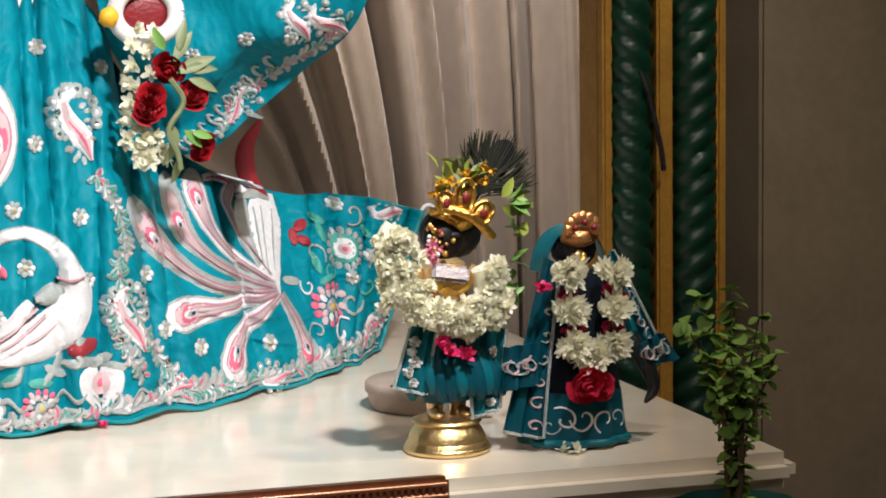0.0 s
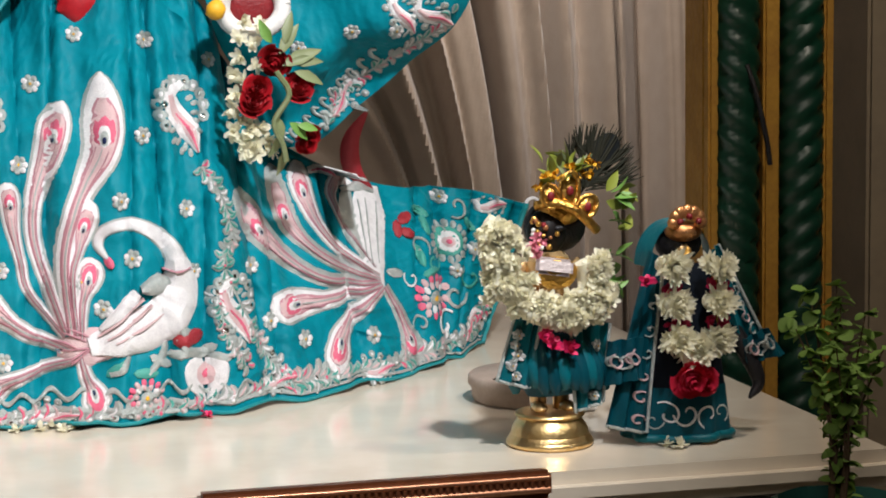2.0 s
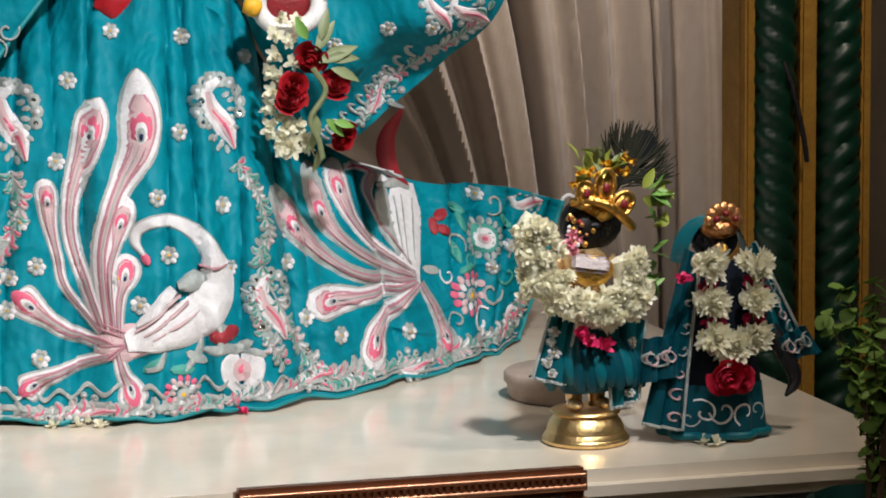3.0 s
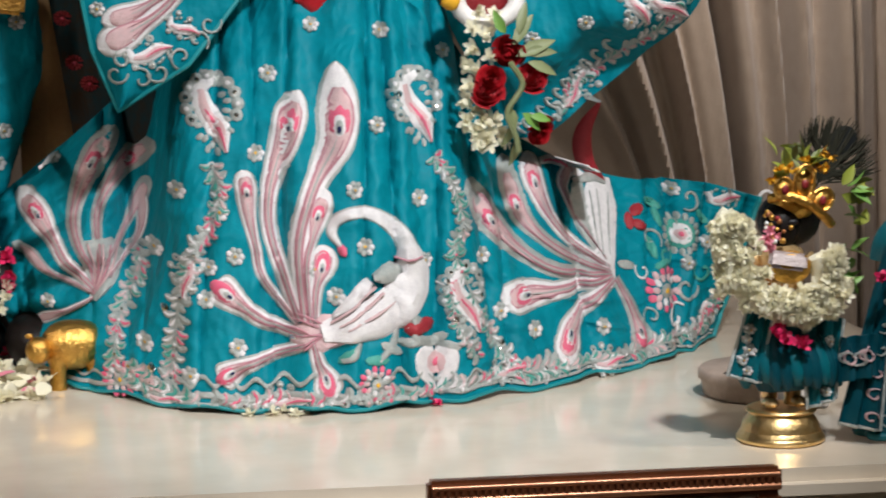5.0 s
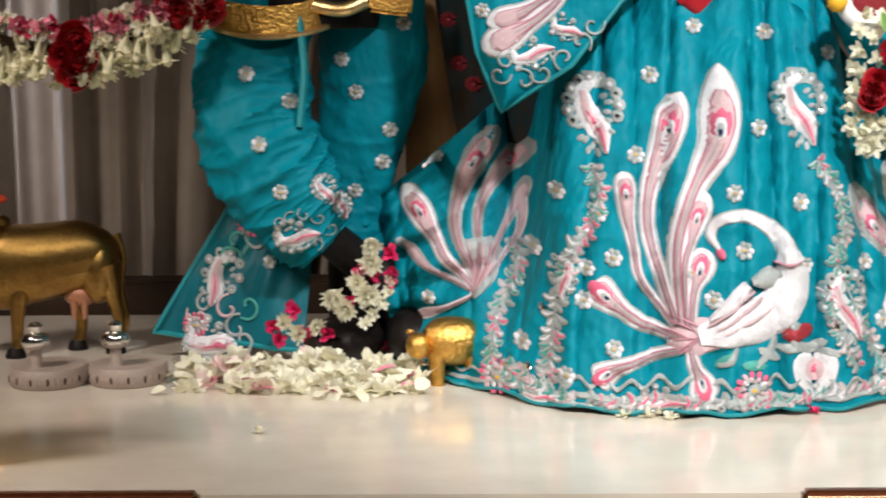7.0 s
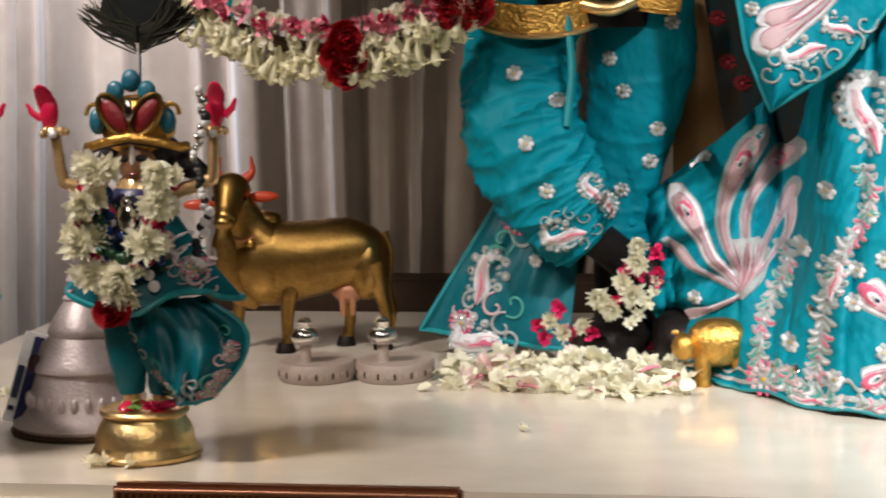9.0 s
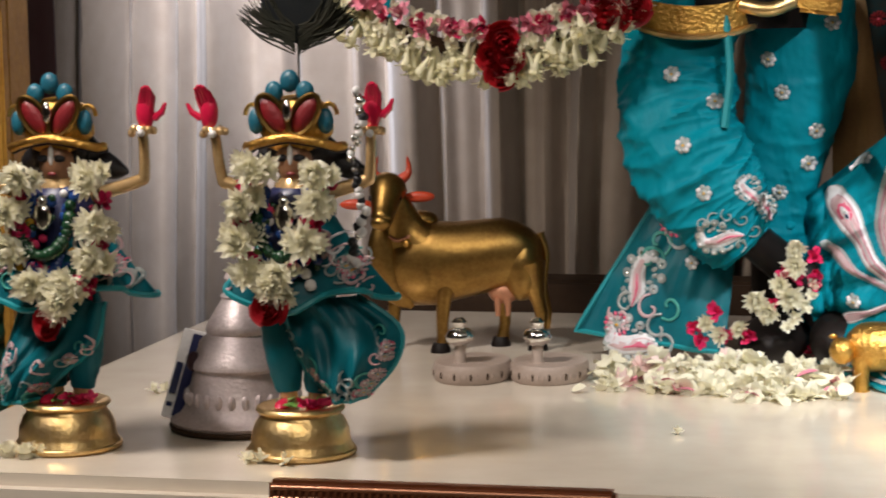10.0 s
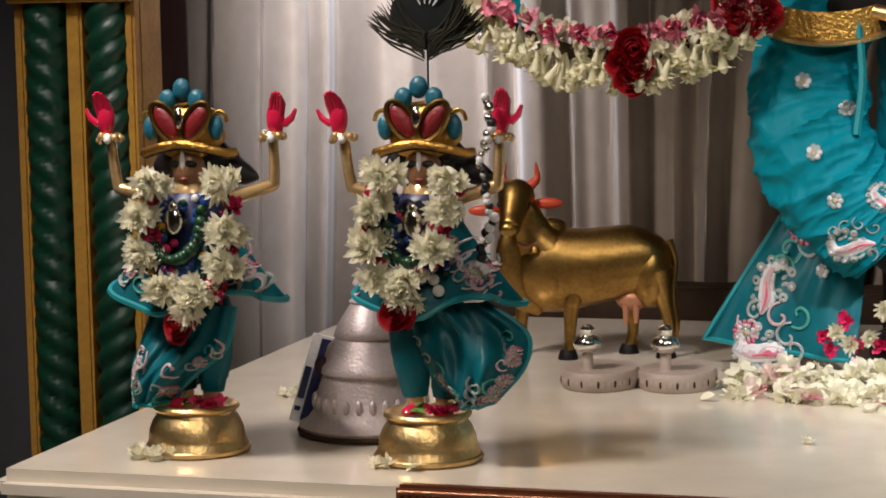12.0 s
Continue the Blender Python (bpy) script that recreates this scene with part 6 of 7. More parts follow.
for dx, dz, s in ((-0.030, 0.262, 0.009), (-0.034, 0.250, 0.010), (-0.030, 0.24, 0.010), (-0.022, 0.256, 0.007)):
    part("magenta_petals", flower_rng.choice(ROSY), None, ring, m=facing(dx, -0.05, dz, s, 40))
flap = thing("doll_dress", (KX, KY, TOP), "dark teal doll dress with silver edged flaps", "doll dress", group="doll dresses")
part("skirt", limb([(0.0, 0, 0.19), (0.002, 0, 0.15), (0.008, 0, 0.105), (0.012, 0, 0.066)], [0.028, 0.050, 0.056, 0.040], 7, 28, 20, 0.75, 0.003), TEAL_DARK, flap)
for name, c in (("left_flap", ((-0.075, -0.03, 0.088), (-0.035, -0.035, 0.078), (-0.022, -0.04, 0.165), (-0.05, -0.03, 0.165))), ("right_flap", ((0.022, -0.035, 0.045), (0.060, -0.03, 0.055), (0.070, -0.02, 0.15), (0.015, -0.04, 0.16)))):
    fn = patch(c, 0.004)
    piece = part("flap", Shape().cloth(fn, 16, 14, 0, 0.003), TEAL_MID, flap)
    part("edging", Shape().tube([fn(0, 1 - j / 12) for j in range(13)] + [fn(i / 12, 0) for i in range(1, 13)] + [fn(1, j / 12) for j in range(1, 13)], 0.0022, 6), SILVER, piece, "silver edging")
    d = Drape(Shape().grid([[Vector(fn(i / 16, j / 14)) + flap.location for i in range(17)] for j in range(15)]))
    for k in range(5):
        p = fn(flower_rng.uniform(0.25, 0.8), 0.12 + 0.15 * k)
        rosette(d, flap, p[0] + KX, p[2] + TOP, 0.0065 + 0.001 * (k % 3))
flowers(flap, "red_petals", MAGENTA, [(KX - 0.022, KY - 0.06, TOP + 0.148), (KX - 0.012, KY - 0.062, TOP + 0.135), (KX + 0.006, KY - 0.058, TOP + 0.128)], 0.015)
fringe = random.Random(14)
for k in range(14):
    a = -2.9 + 2.7 * k / 13
    low = (0.060 * math.cos(a) + 0.012, 0.045 * math.sin(a), 0.072 + fringe.uniform(-0.006, 0.006))
    part("pleat", Shape().tube(spline([(0.030 * math.cos(a), 0.024 * math.sin(a), 0.150), (0.052 * math.cos(a) + 0.006, 0.040 * math.sin(a), 0.112), low], 10), [0.006, 0.008, 0.009, 0.010, 0.011, 0.011, 0.012, 0.012, 0.011, 0.009, 0.004], 8), TEAL_DARK if k % 3 else TEAL_MID, flap)
face_rng = random.Random(9)
mask = thing("face_ornament", (KX, KY, TOP), "small gold and red stones strung across the dark face", "ornament")
for k in range(22):
    dz = 0.262 + face_rng.uniform(-0.020, 0.020)
    dx = -0.010 + face_rng.uniform(-0.016, 0.014)
    part("stone", Shape().ball((dx, -0.004 - 0.027 * math.sqrt(max(0.05, 1 - ((dx + 0.004) / 0.026) ** 2)), dz), face_rng.uniform(0.0022, 0.0042), 0, 7, 5), (GOLD_CAST, GOLD_CAST, RED_GEM, WHITE_PAINT, COPPER_STONE)[k % 5], mask)
LIME = leaf_mesh("leaf", material("lime_leaf", (0.34, 0.36, 0.06), 0.5, second=(0.20, 0.27, 0.04), scale=40, spread=0.3, thin=0.3), 0.5)
top = thing("headdress", (KX + 0.014, KY - 0.014, TOP + 0.290), "ornate gold doll crown with yellow flowers and leaves", "crown", group="doll crowns")
part("cap", Shape().ball((0, 0.01, 0), (0.028, 0.022, 0.022), 0, 14, 8), GOLD_CAST, top)
part("brim", Shape().tube(spline([(-0.036, -0.006, 0.006), (-0.018, -0.020, 0.010), (0.006, -0.024, 0.002), (0.026, -0.018, -0.014), (0.040, -0.006, -0.026)], 16), 0.006, 8), GOLD_CAST, top, "sloping gold brim")
for dx, dz, rx, rz, tilt in ((-0.022, 0.018, 0.010, 0.013, -18), (0.002, 0.024, 0.011, 0.021, 8), (0.024, 0.004, 0.011, 0.014, 40)):
    plate = Shape().ball((0, 0, 0), (rx, 0.005, rz), 0, 14, 8).tube([(rx * 1.05 * math.cos(b), -0.002, rz * 1.05 * math.sin(b)) for b in [2 * math.pi * i / 18 for i in range(19)]], 0.003, 6)
    part("plate", plate, GOLD_CAST, top, "embossed gold plate", m=pose(dx, -0.018, dz, 0, tilt, 0))
    part("red_stone", Shape().ball((dx, -0.024, dz), (0.0045, 0.003, 0.006), 0, 8, 6), RED_GEM, top)
for k in range(26):
    q = Vector((-0.03 + 0.045 * flower_rng.random(), -0.01, 0.03 + 0.03 * flower_rng.random()))
    part("leaf", flower_rng.choice((LIME, LEAVES[2], LIME)), None, top, m=pose(*q, flower_rng.uniform(0, 360), flower_rng.uniform(-80, -20), flower_rng.uniform(0, 360)) @ Matrix.Scale(0.026, 4))
    if k % 2:
        part("leaf", flower_rng.choice((LEAVES[0], LIME, LIME)), None, top, m=pose(0.055 + 0.024 * flower_rng.random(), 0.0, -0.03 + 0.05 * flower_rng.random(), flower_rng.uniform(0, 360), flower_rng.uniform(-60, 50), flower_rng.uniform(-40, 40)) @ Matrix.Scale(0.028, 4))
for k in range(14):
    part("leaf", LEAVES[0], None, top, m=pose(0.055 + 0.02 * flower_rng.random(), 0.02, -0.11 + 0.05 * flower_rng.random(), flower_rng.uniform(0, 360), flower_rng.uniform(-60, 50), flower_rng.uniform(-60, 60)) @ Matrix.Scale(0.026, 4))
GOLDEN = tuft_mesh(31, YELLOW, "yellow_petals")
for k in range(12):
    part("yellow_petals", GOLDEN, None, top, m=facing(-0.034 + 0.0065 * k, -0.014, 0.030 + 0.0022 * k + 0.012 * math.sin(2.3 * k), 0.0095, 60))
peacock_feather(KX + 0.030, KY + 0.012, TOP + 0.282, 0.74, 32, "short dark peacock feather tilted in the crown", 0.95, 5)

# ---- the doll in a gown with a veil ----
RX, RY = 0.978, 0.155
gown = thing("doll_gown", (RX, RY, TOP), "dark teal doll gown with silver scrolls and a turquoise hem", "doll dress", group="doll dresses")
NIGHT = material("midnight_velvet", (0.004, 0.008, 0.016), 0.8, second=(0.003, 0.005, 0.010), scale=60, gloss=0.2)


def gown_point(u, v):
    a = -math.pi * 1.08 + math.pi * 1.16 * u
    f = (1 - v) ** 0.9
    r = 0.038 + 0.022 * f
    w = 1 + 0.07 * math.sin(9 * a) * f
    return (r * 1.04 * math.cos(a) * w, r * 0.85 * math.sin(a) * w, 0.006 + 0.215 * v)


part("bodice", Shape().cloth(gown_point, 50, 20, 0, 0.003, (0, 0.5, 0)), NIGHT, gown, "midnight blue velvet bodice")
on_gown = Drape(Shape().grid([[Vector(gown_point(i / 50, j / 20)) + gown.location for i in range(51)] for j in range(21)]))
hem = Shape().grid([[Vector(gown_point(i / 50, j / 30)) * 1.0 + Vector((0, -0.003, 0)) for i in range(51)] for j in range(10)])
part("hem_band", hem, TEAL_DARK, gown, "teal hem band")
part("hem_roll", Shape().tube([Vector(gown_point(i / 50, 0.01)) * 1.03 for i in range(51)], 0.0055, 8), TEAL_MID, gown, "turquoise padded hem")
for k, (dx, dz, s) in enumerate(((-0.030, 0.038, 0.017), (-0.006, 0.040, 0.019), (0.022, 0.036, 0.017), (0.042, 0.036, 0.013), (-0.045, 0.03, 0.012))):
    scroll(on_gown, gown, RX + dx, TOP + dz, s, 2.2 + k, 1 if k % 2 else -1, 0 if k < 3 else 3)
for c, n in ((((-0.100, -0.02, 0.024), (-0.056, -0.045, 0.018), (-0.030, -0.03, 0.228), (-0.040, -0.01, 0.235)), 0), (((0.062, -0.035, 0.118), (0.118, -0.012, 0.105), (0.048, -0.01, 0.24), (0.032, -0.03, 0.232)), 1)):
    fn = patch(c, 0.004, phase=n)
    piece = part("veil", Shape().cloth(fn, 16, 24, 0, 0.003), TEAL_MID if n else TEAL_DARK, gown, "teal veil falling from the head")
    part("edging", Shape().tube([fn(1, 1 - j / 20) for j in range(21)] + [fn(1 - i / 10, 0) for i in range(1, 11)], 0.0022, 6), SILVER, piece, "silver stitched edging")
    d = Drape(Shape().grid([[Vector(fn(i / 16, j / 24)) + gown.location for i in range(17)] for j in range(25)]))
    for k in range(6):
        p = fn(0.72, 0.06 + 0.13 * k)
        scroll(d, gown, p[0] + RX, p[2] + TOP, 0.009, k, 1, flower_rng.choice((3, 0, 1)))
for c in (((-0.105, -0.03, 0.075), (-0.062, -0.045, 0.085), (-0.060, -0.04, 0.135), (-0.100, -0.03, 0.13)), ((0.075, -0.04, 0.095), (0.135, -0.02, 0.10), (0.110, -0.02, 0.135), (0.070, -0.04, 0.125))):
    fn = patch(c, 0.004)
    cuff = part("sleeve", Shape().cloth(fn, 12, 10, 0, 0.003), TEAL_DARK, gown, "teal sleeve end with silver lace")
    d = Drape(Shape().grid([[Vector(fn(i / 12, j / 10)) + gown.location for i in range(13)] for j in range(11)]))
    for k in range(5):
        p = fn(0.15 + 0.17 * k, 0.5)
        scroll(d, gown, p[0] + RX, p[2] + TOP, 0.011, 2 * k, 1, flower_rng.choice((3, 0, 1)))
part("braid", Shape().tube(spline([(0.060, -0.02, 0.14), (0.082, -0.03, 0.10), (0.092, -0.035, 0.07), (0.078, -0.04, 0.052)], 12), [0.012, 0.012, 0.012, 0.011, 0.011, 0.010, 0.010, 0.009, 0.008, 0.007, 0.006, 0.004, 0.002], 8), HAIR, gown, "black braid end")
lady = Shape().ball((0.002, 0, 0.232), (0.015, 0.021, 0.020), 0, 14, 10).tube([(0, 0, 0.0), (0, 0, 0.22)], [0.03, 0.02], 12, 1).ball((0.002, 0.006, 0.242), (0.030, 0.024, 0.024), 2, 14, 8)
solid("doll_statue", lady, [SKIN_GOLD, NIGHT, HAIR], "small doll statue in a gown, face half hidden", "statue", m=pose(RX, RY, TOP))
veil_top = Shape().cloth(lambda u, v: ((0.040 + 0.006 * v) * math.cos(math.pi * u), -0.012 + 0.04 * v, 0.215 + 0.056 * math.sin(math.pi * u)), 24, 6, 0, 0.003)
solid("doll_veil", veil_top, TEAL_MID, "teal veil over the small doll's head", "veil", m=pose(RX, RY, TOP))
top = thing("headdress", (RX + 0.002, RY - 0.016, TOP + 0.262), "copper and gold doll crown with red stones", "crown", group="doll crowns")
COPPER = material("copper_gold", (0.75, 0.36, 0.14), 0.3, 0.8, second=(0.5, 0.2, 0.08), scale=80, bump=0.4, bump_scale=200)
part("band", Shape().ball((0, 0.004, -0.004), (0.024, 0.018, 0.013), 0, 14, 8), COPPER, top)
for k in range(7):
    a = math.pi * k / 6
    part("petal_plate", Shape().ball((0.017 * math.cos(a), -0.010, 0.008 + 0.014 * math.sin(a)), (0.0085, 0.005, 0.0085), 0, 10, 6), COPPER, top)
for k in range(3):
    part("red_stone", Shape().ball((-0.012 + 0.012 * k, -0.018, 0.010 + 0.006 * (k % 2)), 0.0042, 0, 8, 6), RED_GEM, top)
BRIGHT_ROSE = rose_mesh(6)
BRIGHT_ROSE.materials[0] = material("bright_red_petal", (0.62, 0.02, 0.06), 0.5, scale=40, spread=0.2)
gar = thing("garland", (RX, RY, TOP), "garland of white flowers in two rows with a red rose below", "garland", group="flower garlands")
for dx, dz, s in ((-0.030, 0.223, 0.027), (0.030, 0.216, 0.024), (-0.029, 0.176, 0.026), (0.029, 0.176, 0.026), (-0.023, 0.134, 0.026), (0.004, 0.120, 0.028), (0.026, 0.132, 0.026)):
    part("white_flower", flower_rng.choice(DAISY), None, gar, m=facing(dx, -0.064, dz, s, 18))
    for k in (-1, 1):
        part("white_flower", flower_rng.choice(DAISY), None, gar, m=facing(dx + k * 0.010, -0.056, dz + flower_rng.uniform(-0.008, 0.008), s * 0.72, 35))
part("gold_drop", Shape().ball((0.0, -0.034, 0.226), (0.006, 0.004, 0.016), 0, 8, 6), GOLD_CAST, gar)
for dx, dz in ((-0.026, 0.193), (-0.038, 0.195), (0.024, 0.194), (0.038, 0.192), (0.034, 0.152), (-0.018, 0.152), (-0.030, 0.152), (0.020, 0.155), (-0.060, 0.205)):
    part("magenta_petals", flower_rng.choice(MAGENTA), None, gar, m=facing(dx, -0.056, dz, 0.014))
part("red_rose", BRIGHT_ROSE, None, gar, m=facing(-0.012, -0.072, 0.086, 0.031, 15))
part("red_rose", BRIGHT_ROSE, None, gar, m=facing(0.008, -0.070, 0.082, 0.022, 15))


# ---- things on the altar ----
def cow():
    """A standing brass cow with painted horns, ears and udder, one plain casting."""
    s = Shape()
    rings = []
    for x, zc, high, wide in ((-0.150, 0.158, 0.012, 0.010), (-0.146, 0.158, 0.040, 0.028), (-0.128, 0.157, 0.068, 0.042), (-0.100, 0.155, 0.081, 0.051), (-0.060, 0.154, 0.080, 0.055), (-0.020, 0.159, 0.074, 0.057), (0.020, 0.165, 0.071, 0.057), (0.055, 0.169, 0.069, 0.055), (0.085, 0.168, 0.062, 0.052), (0.108, 0.166, 0.050, 0.045), (0.122, 0.165, 0.036, 0.032), (0.128, 0.165, 0.010, 0.010)):
        rings.append([(x, wide * math.cos(2 * math.pi * j / 28), zc + high * math.sin(2 * math.pi * j / 28) * (1 + 0.06 * math.cos(4 * math.pi * j / 28))) for j in range(28)])
    s.grid(rings, 0, True)
    s.ball((-0.088, 0, 0.232), (0.032, 0.022, 0.017), 0, 14, 8)
    s.ball((0.088, -0.014, 0.148), (0.040, 0.042, 0.062), 0, 18, 12)
    s.ball((-0.078, -0.018, 0.145), (0.032, 0.036, 0.055), 0, 18, 12)
    s.tube(spline([(-0.088, 0.0, 0.168), (-0.118, -0.010, 0.214), (-0.138, -0.022, 0.272)], 14), [0.066, 0.065, 0.063, 0.060, 0.056, 0.052, 0.048, 0.044, 0.041, 0.038, 0.036, 0.034, 0.032, 0.030, 0.024], 20, 0, None, 0.72)
    s.tube(spline([(-0.148, -0.020, 0.240), (-0.158, -0.022, 0.185), (-0.140, -0.020, 0.120), (-0.105, -0.016, 0.078)], 14), [0.010, 0.016, 0.020, 0.022, 0.024, 0.025, 0.026, 0.027, 0.027, 0.026, 0.025, 0.023, 0.020, 0.015, 0.005], 12, 0, None, 0.6)
    s.tube(spline([(-0.142, -0.006, 0.296), (-0.146, -0.030, 0.282), (-0.152, -0.062, 0.250), (-0.155, -0.078, 0.232)], 14), [0.016, 0.028, 0.033, 0.034, 0.033, 0.031, 0.028, 0.025, 0.023, 0.021, 0.020, 0.020, 0.019, 0.016, 0.006], 16)
    s.ball((-0.155, -0.076, 0.236), (0.019, 0.015, 0.014), 0, 12, 8)
    for k in (-1, 1):
        s.tube(spline([(-0.14 + k * 0.016, -0.006, 0.302), (-0.138 + k * 0.030, -0.004, 0.318), (-0.136 + k * 0.026, -0.006, 0.346)], 8), [0.010, 0.0095, 0.009, 0.008, 0.0065, 0.005, 0.004, 0.003, 0.001], 8, 1)
        s.ball((-0.146 + k * 0.056, -0.012, 0.268 + k * 0.006), (0.028, 0.007, 0.010), 1, 12, 8)
        s.ball((-0.148 + k * 0.025, -0.044, 0.275), (0.005, 0.005, 0.006), 2, 8, 6)
    for x, y in ((-0.140, 0.024), (-0.052, -0.034), (0.055, 0.030), (0.120, -0.026)):
        back = x > 0
        s.tube(spline([(x - (0.022 if back else -0.012), y * 0.8, 0.150), (x - (0.006 if back else -0.004), y, 0.100), (x + (0.004 if back else 0), y, 0.055), (x, y, 0.014)], 14), [0.036 if back else 0.028, 0.032 if back else 0.024, 0.027 if back else 0.020, 0.022 if back else 0.017, 0.018, 0.015, 0.0130, 0.0122, 0.0120, 0.0112, 0.0106, 0.0102, 0.0100, 0.0106, 0.0122], 14)
        s.lathe([(0.018, 0.0), (0.0175, 0.006), (0.013, 0.017)], 14, 2, pose(x - 0.004, y - 0.003, 0))
    s.tube(spline([(0.122, 0.0, 0.205), (0.134, -0.008, 0.165), (0.128, -0.012, 0.105), (0.136, -0.012, 0.035)], 16), [0.009, 0.008, 0.007, 0.0065, 0.006, 0.006, 0.0055, 0.0055, 0.0055, 0.006, 0.0065, 0.008, 0.010, 0.011, 0.010, 0.007, 0.002], 8)
    s.ball((0.058, -0.014, 0.104), (0.030, 0.024, 0.022), 3, 14, 8)
    for k in (-1, 1):
        s.tube([(0.055 + k * 0.009, -0.030, 0.094), (0.055 + k * 0.009, -0.033, 0.062)], [0.0065, 0.004], 8, 3)
    s.tube(spline([(-0.150, -0.022, 0.212), (-0.128, -0.042, 0.200), (-0.098, -0.034, 0.215), (-0.090, 0.0, 0.245)], 14), 0.0035, 6, 3)
    s.ball((-0.112, -0.047, 0.196), 0.0075, 4, 10, 8)
    return solid("cow_statue", s, [BRASS_DULL, material("orange_red_paint", (0.55, 0.06, 0.02), 0.35, scale=40), DARK_STONE, material("pink_brass", (0.55, 0.25, 0.14), 0.4, 0.4, scale=30), GOLD_CAST], "standing brass cow statue with red painted horns and ears", "statue", m=at(-0.680, 0.985, TOP, 0, 0, 12, 0.89))


cow()
small = Shape()
small.tube(spline([(-0.040, 0, 0.062), (0.0, 0, 0.060), (0.042, 0, 0.060)], 10), [0.018, 0.027, 0.032, 0.034, 0.035, 0.035, 0.035, 0.034, 0.032, 0.027, 0.012], 16)
small.ball((-0.052, -0.016, 0.058), (0.018, 0.020, 0.019), 0, 12, 8)
for k in (-1, 1):
    small.ball((-0.048 + k * 0.015, -0.012, 0.078), (0.006, 0.004, 0.004), 0, 8, 6)
for x, y in ((-0.024, -0.014), (-0.02, 0.014), (0.026, -0.014), (0.024, 0.014)):
    small.tube([(x, y, 0.05), (x, y, 0.02), (x, y, 0.0)], [0.015, 0.010, 0.011], 10)
small.tube(spline([(0.044, 0, 0.066), (0.052, 0, 0.045), (0.048, 0, 0.02)], 8), 0.004, 6)
solid("cow_statue", small, GOLD_CAST, "small bright golden cow figurine beside the skirt hem", "statue", m=pose(-0.042, 0.705, TOP, 0, 0, 14))
base = solid("figurine_base", Shape().lathe([(0.040, 0.0), (0.042, 0.004), (0.038, 0.008)], 20), DARK_STONE, "dark little base behind the golden figurine", "base", m=pose(-0.045, 0.80, TOP))


def sandal(x, y, turn, label):
    """A wooden sandal seen as a thick rounded sole with a silver toe knob on a stem."""
    root = thing("wooden_sandal", (x, y, TOP), label, "sandal", group="pair of wooden sandals")
    sole = Shape().lathe([(0.054, 0.0), (0.057, 0.004), (0.057, 0.022), (0.054, 0.027), (0.03, 0.028), (0.001, 0.028)], 36, 0, Matrix.Diagonal((1, 1.25, 1, 1)))
    part("sole", sole, SANDAL, root)
    for k in range(22):
        a = math.pi + math.pi * (k + 0.5) / 22
        part("carved_notch", Shape().ball((0.0565 * math.cos(a), 0.0705 * math.sin(a), 0.012), (0.0022, 0.0022, 0.006), 0, 6, 4), WOOD_DARK if k % 3 == 0 else SANDAL, root)
    part("stem", Shape().lathe([(0.011, 0.027), (0.009, 0.032), (0.008, 0.055)], 14, 0, pose(-0.012, -0.03, 0)), SANDAL, root)
    part("knob", Shape().lathe([(0.008, 0.052), (0.018, 0.058), (0.021, 0.066), (0.017, 0.075), (0.009, 0.078), (0.009, 0.083), (0.011, 0.087), (0.006, 0.093), (0.001, 0.094)], 20, 0, pose(-0.012, -0.03, 0)), STEEL, root, "bright silver toe knob")
    return root


sandal(-0.622, 0.722, 0, "pale carved wooden sandal with a silver toe knob")
sandal(-0.510, 0.734, 0, "pale carved wooden sandal with a silver toe knob")


def bell():
    root = thing("bell", (-0.842, 0.325, TOP), "chased silver tiered bell standing on its rim", "bell")
    root.scale = (1.08, 1.08, 1.03)
    part("skirt", Shape().lathe([(0.076, 0.004), (0.086, 0.008), (0.088, 0.013), (0.078, 0.018), (0.070, 0.030), (0.062, 0.060), (0.057, 0.078)], 40), SILVER_CAST, root, "chased silver bell skirt")
    part("lower_rim", Shape().lathe([(0.074, 0.0), (0.088, 0.002), (0.090, 0.006), (0.080, 0.010)], 40), WOOD_DARK, root, "dark tarnished lower rim")
    part("tier", Shape().lathe([(0.058, 0.076), (0.062, 0.080), (0.061, 0.088), (0.056, 0.094), (0.050, 0.112), (0.040, 0.122)], 36), SILVER_CAST, root)
    part("dome", Shape().lathe([(0.040, 0.120), (0.043, 0.125), (0.041, 0.132), (0.036, 0.142), (0.026, 0.158), (0.021, 0.166)], 32), SILVER_CAST, root)
    part("neck", Shape().lathe([(0.021, 0.164), (0.024, 0.168), (0.018, 0.174), (0.015, 0.184), (0.019, 0.190), (0.016, 0.198), (0.010, 0.202), (0.001, 0.204)], 24), SILVER_CAST, root)
    for k in range(26):
        a = 2 * math.pi * k / 26
        part("chased_leaf", Shape().ball((0.067 * math.cos(a), 0.067 * math.sin(a), 0.042), (0.005, 0.005, 0.010), 0, 6, 5), SILVER_CAST, root)
    part("red_mark", Shape().ball((-0.050, -0.031, 0.088), (0.010, 0.008, 0.013), 0, 10, 8), MAROON, root, "dark red round mark")
    return root


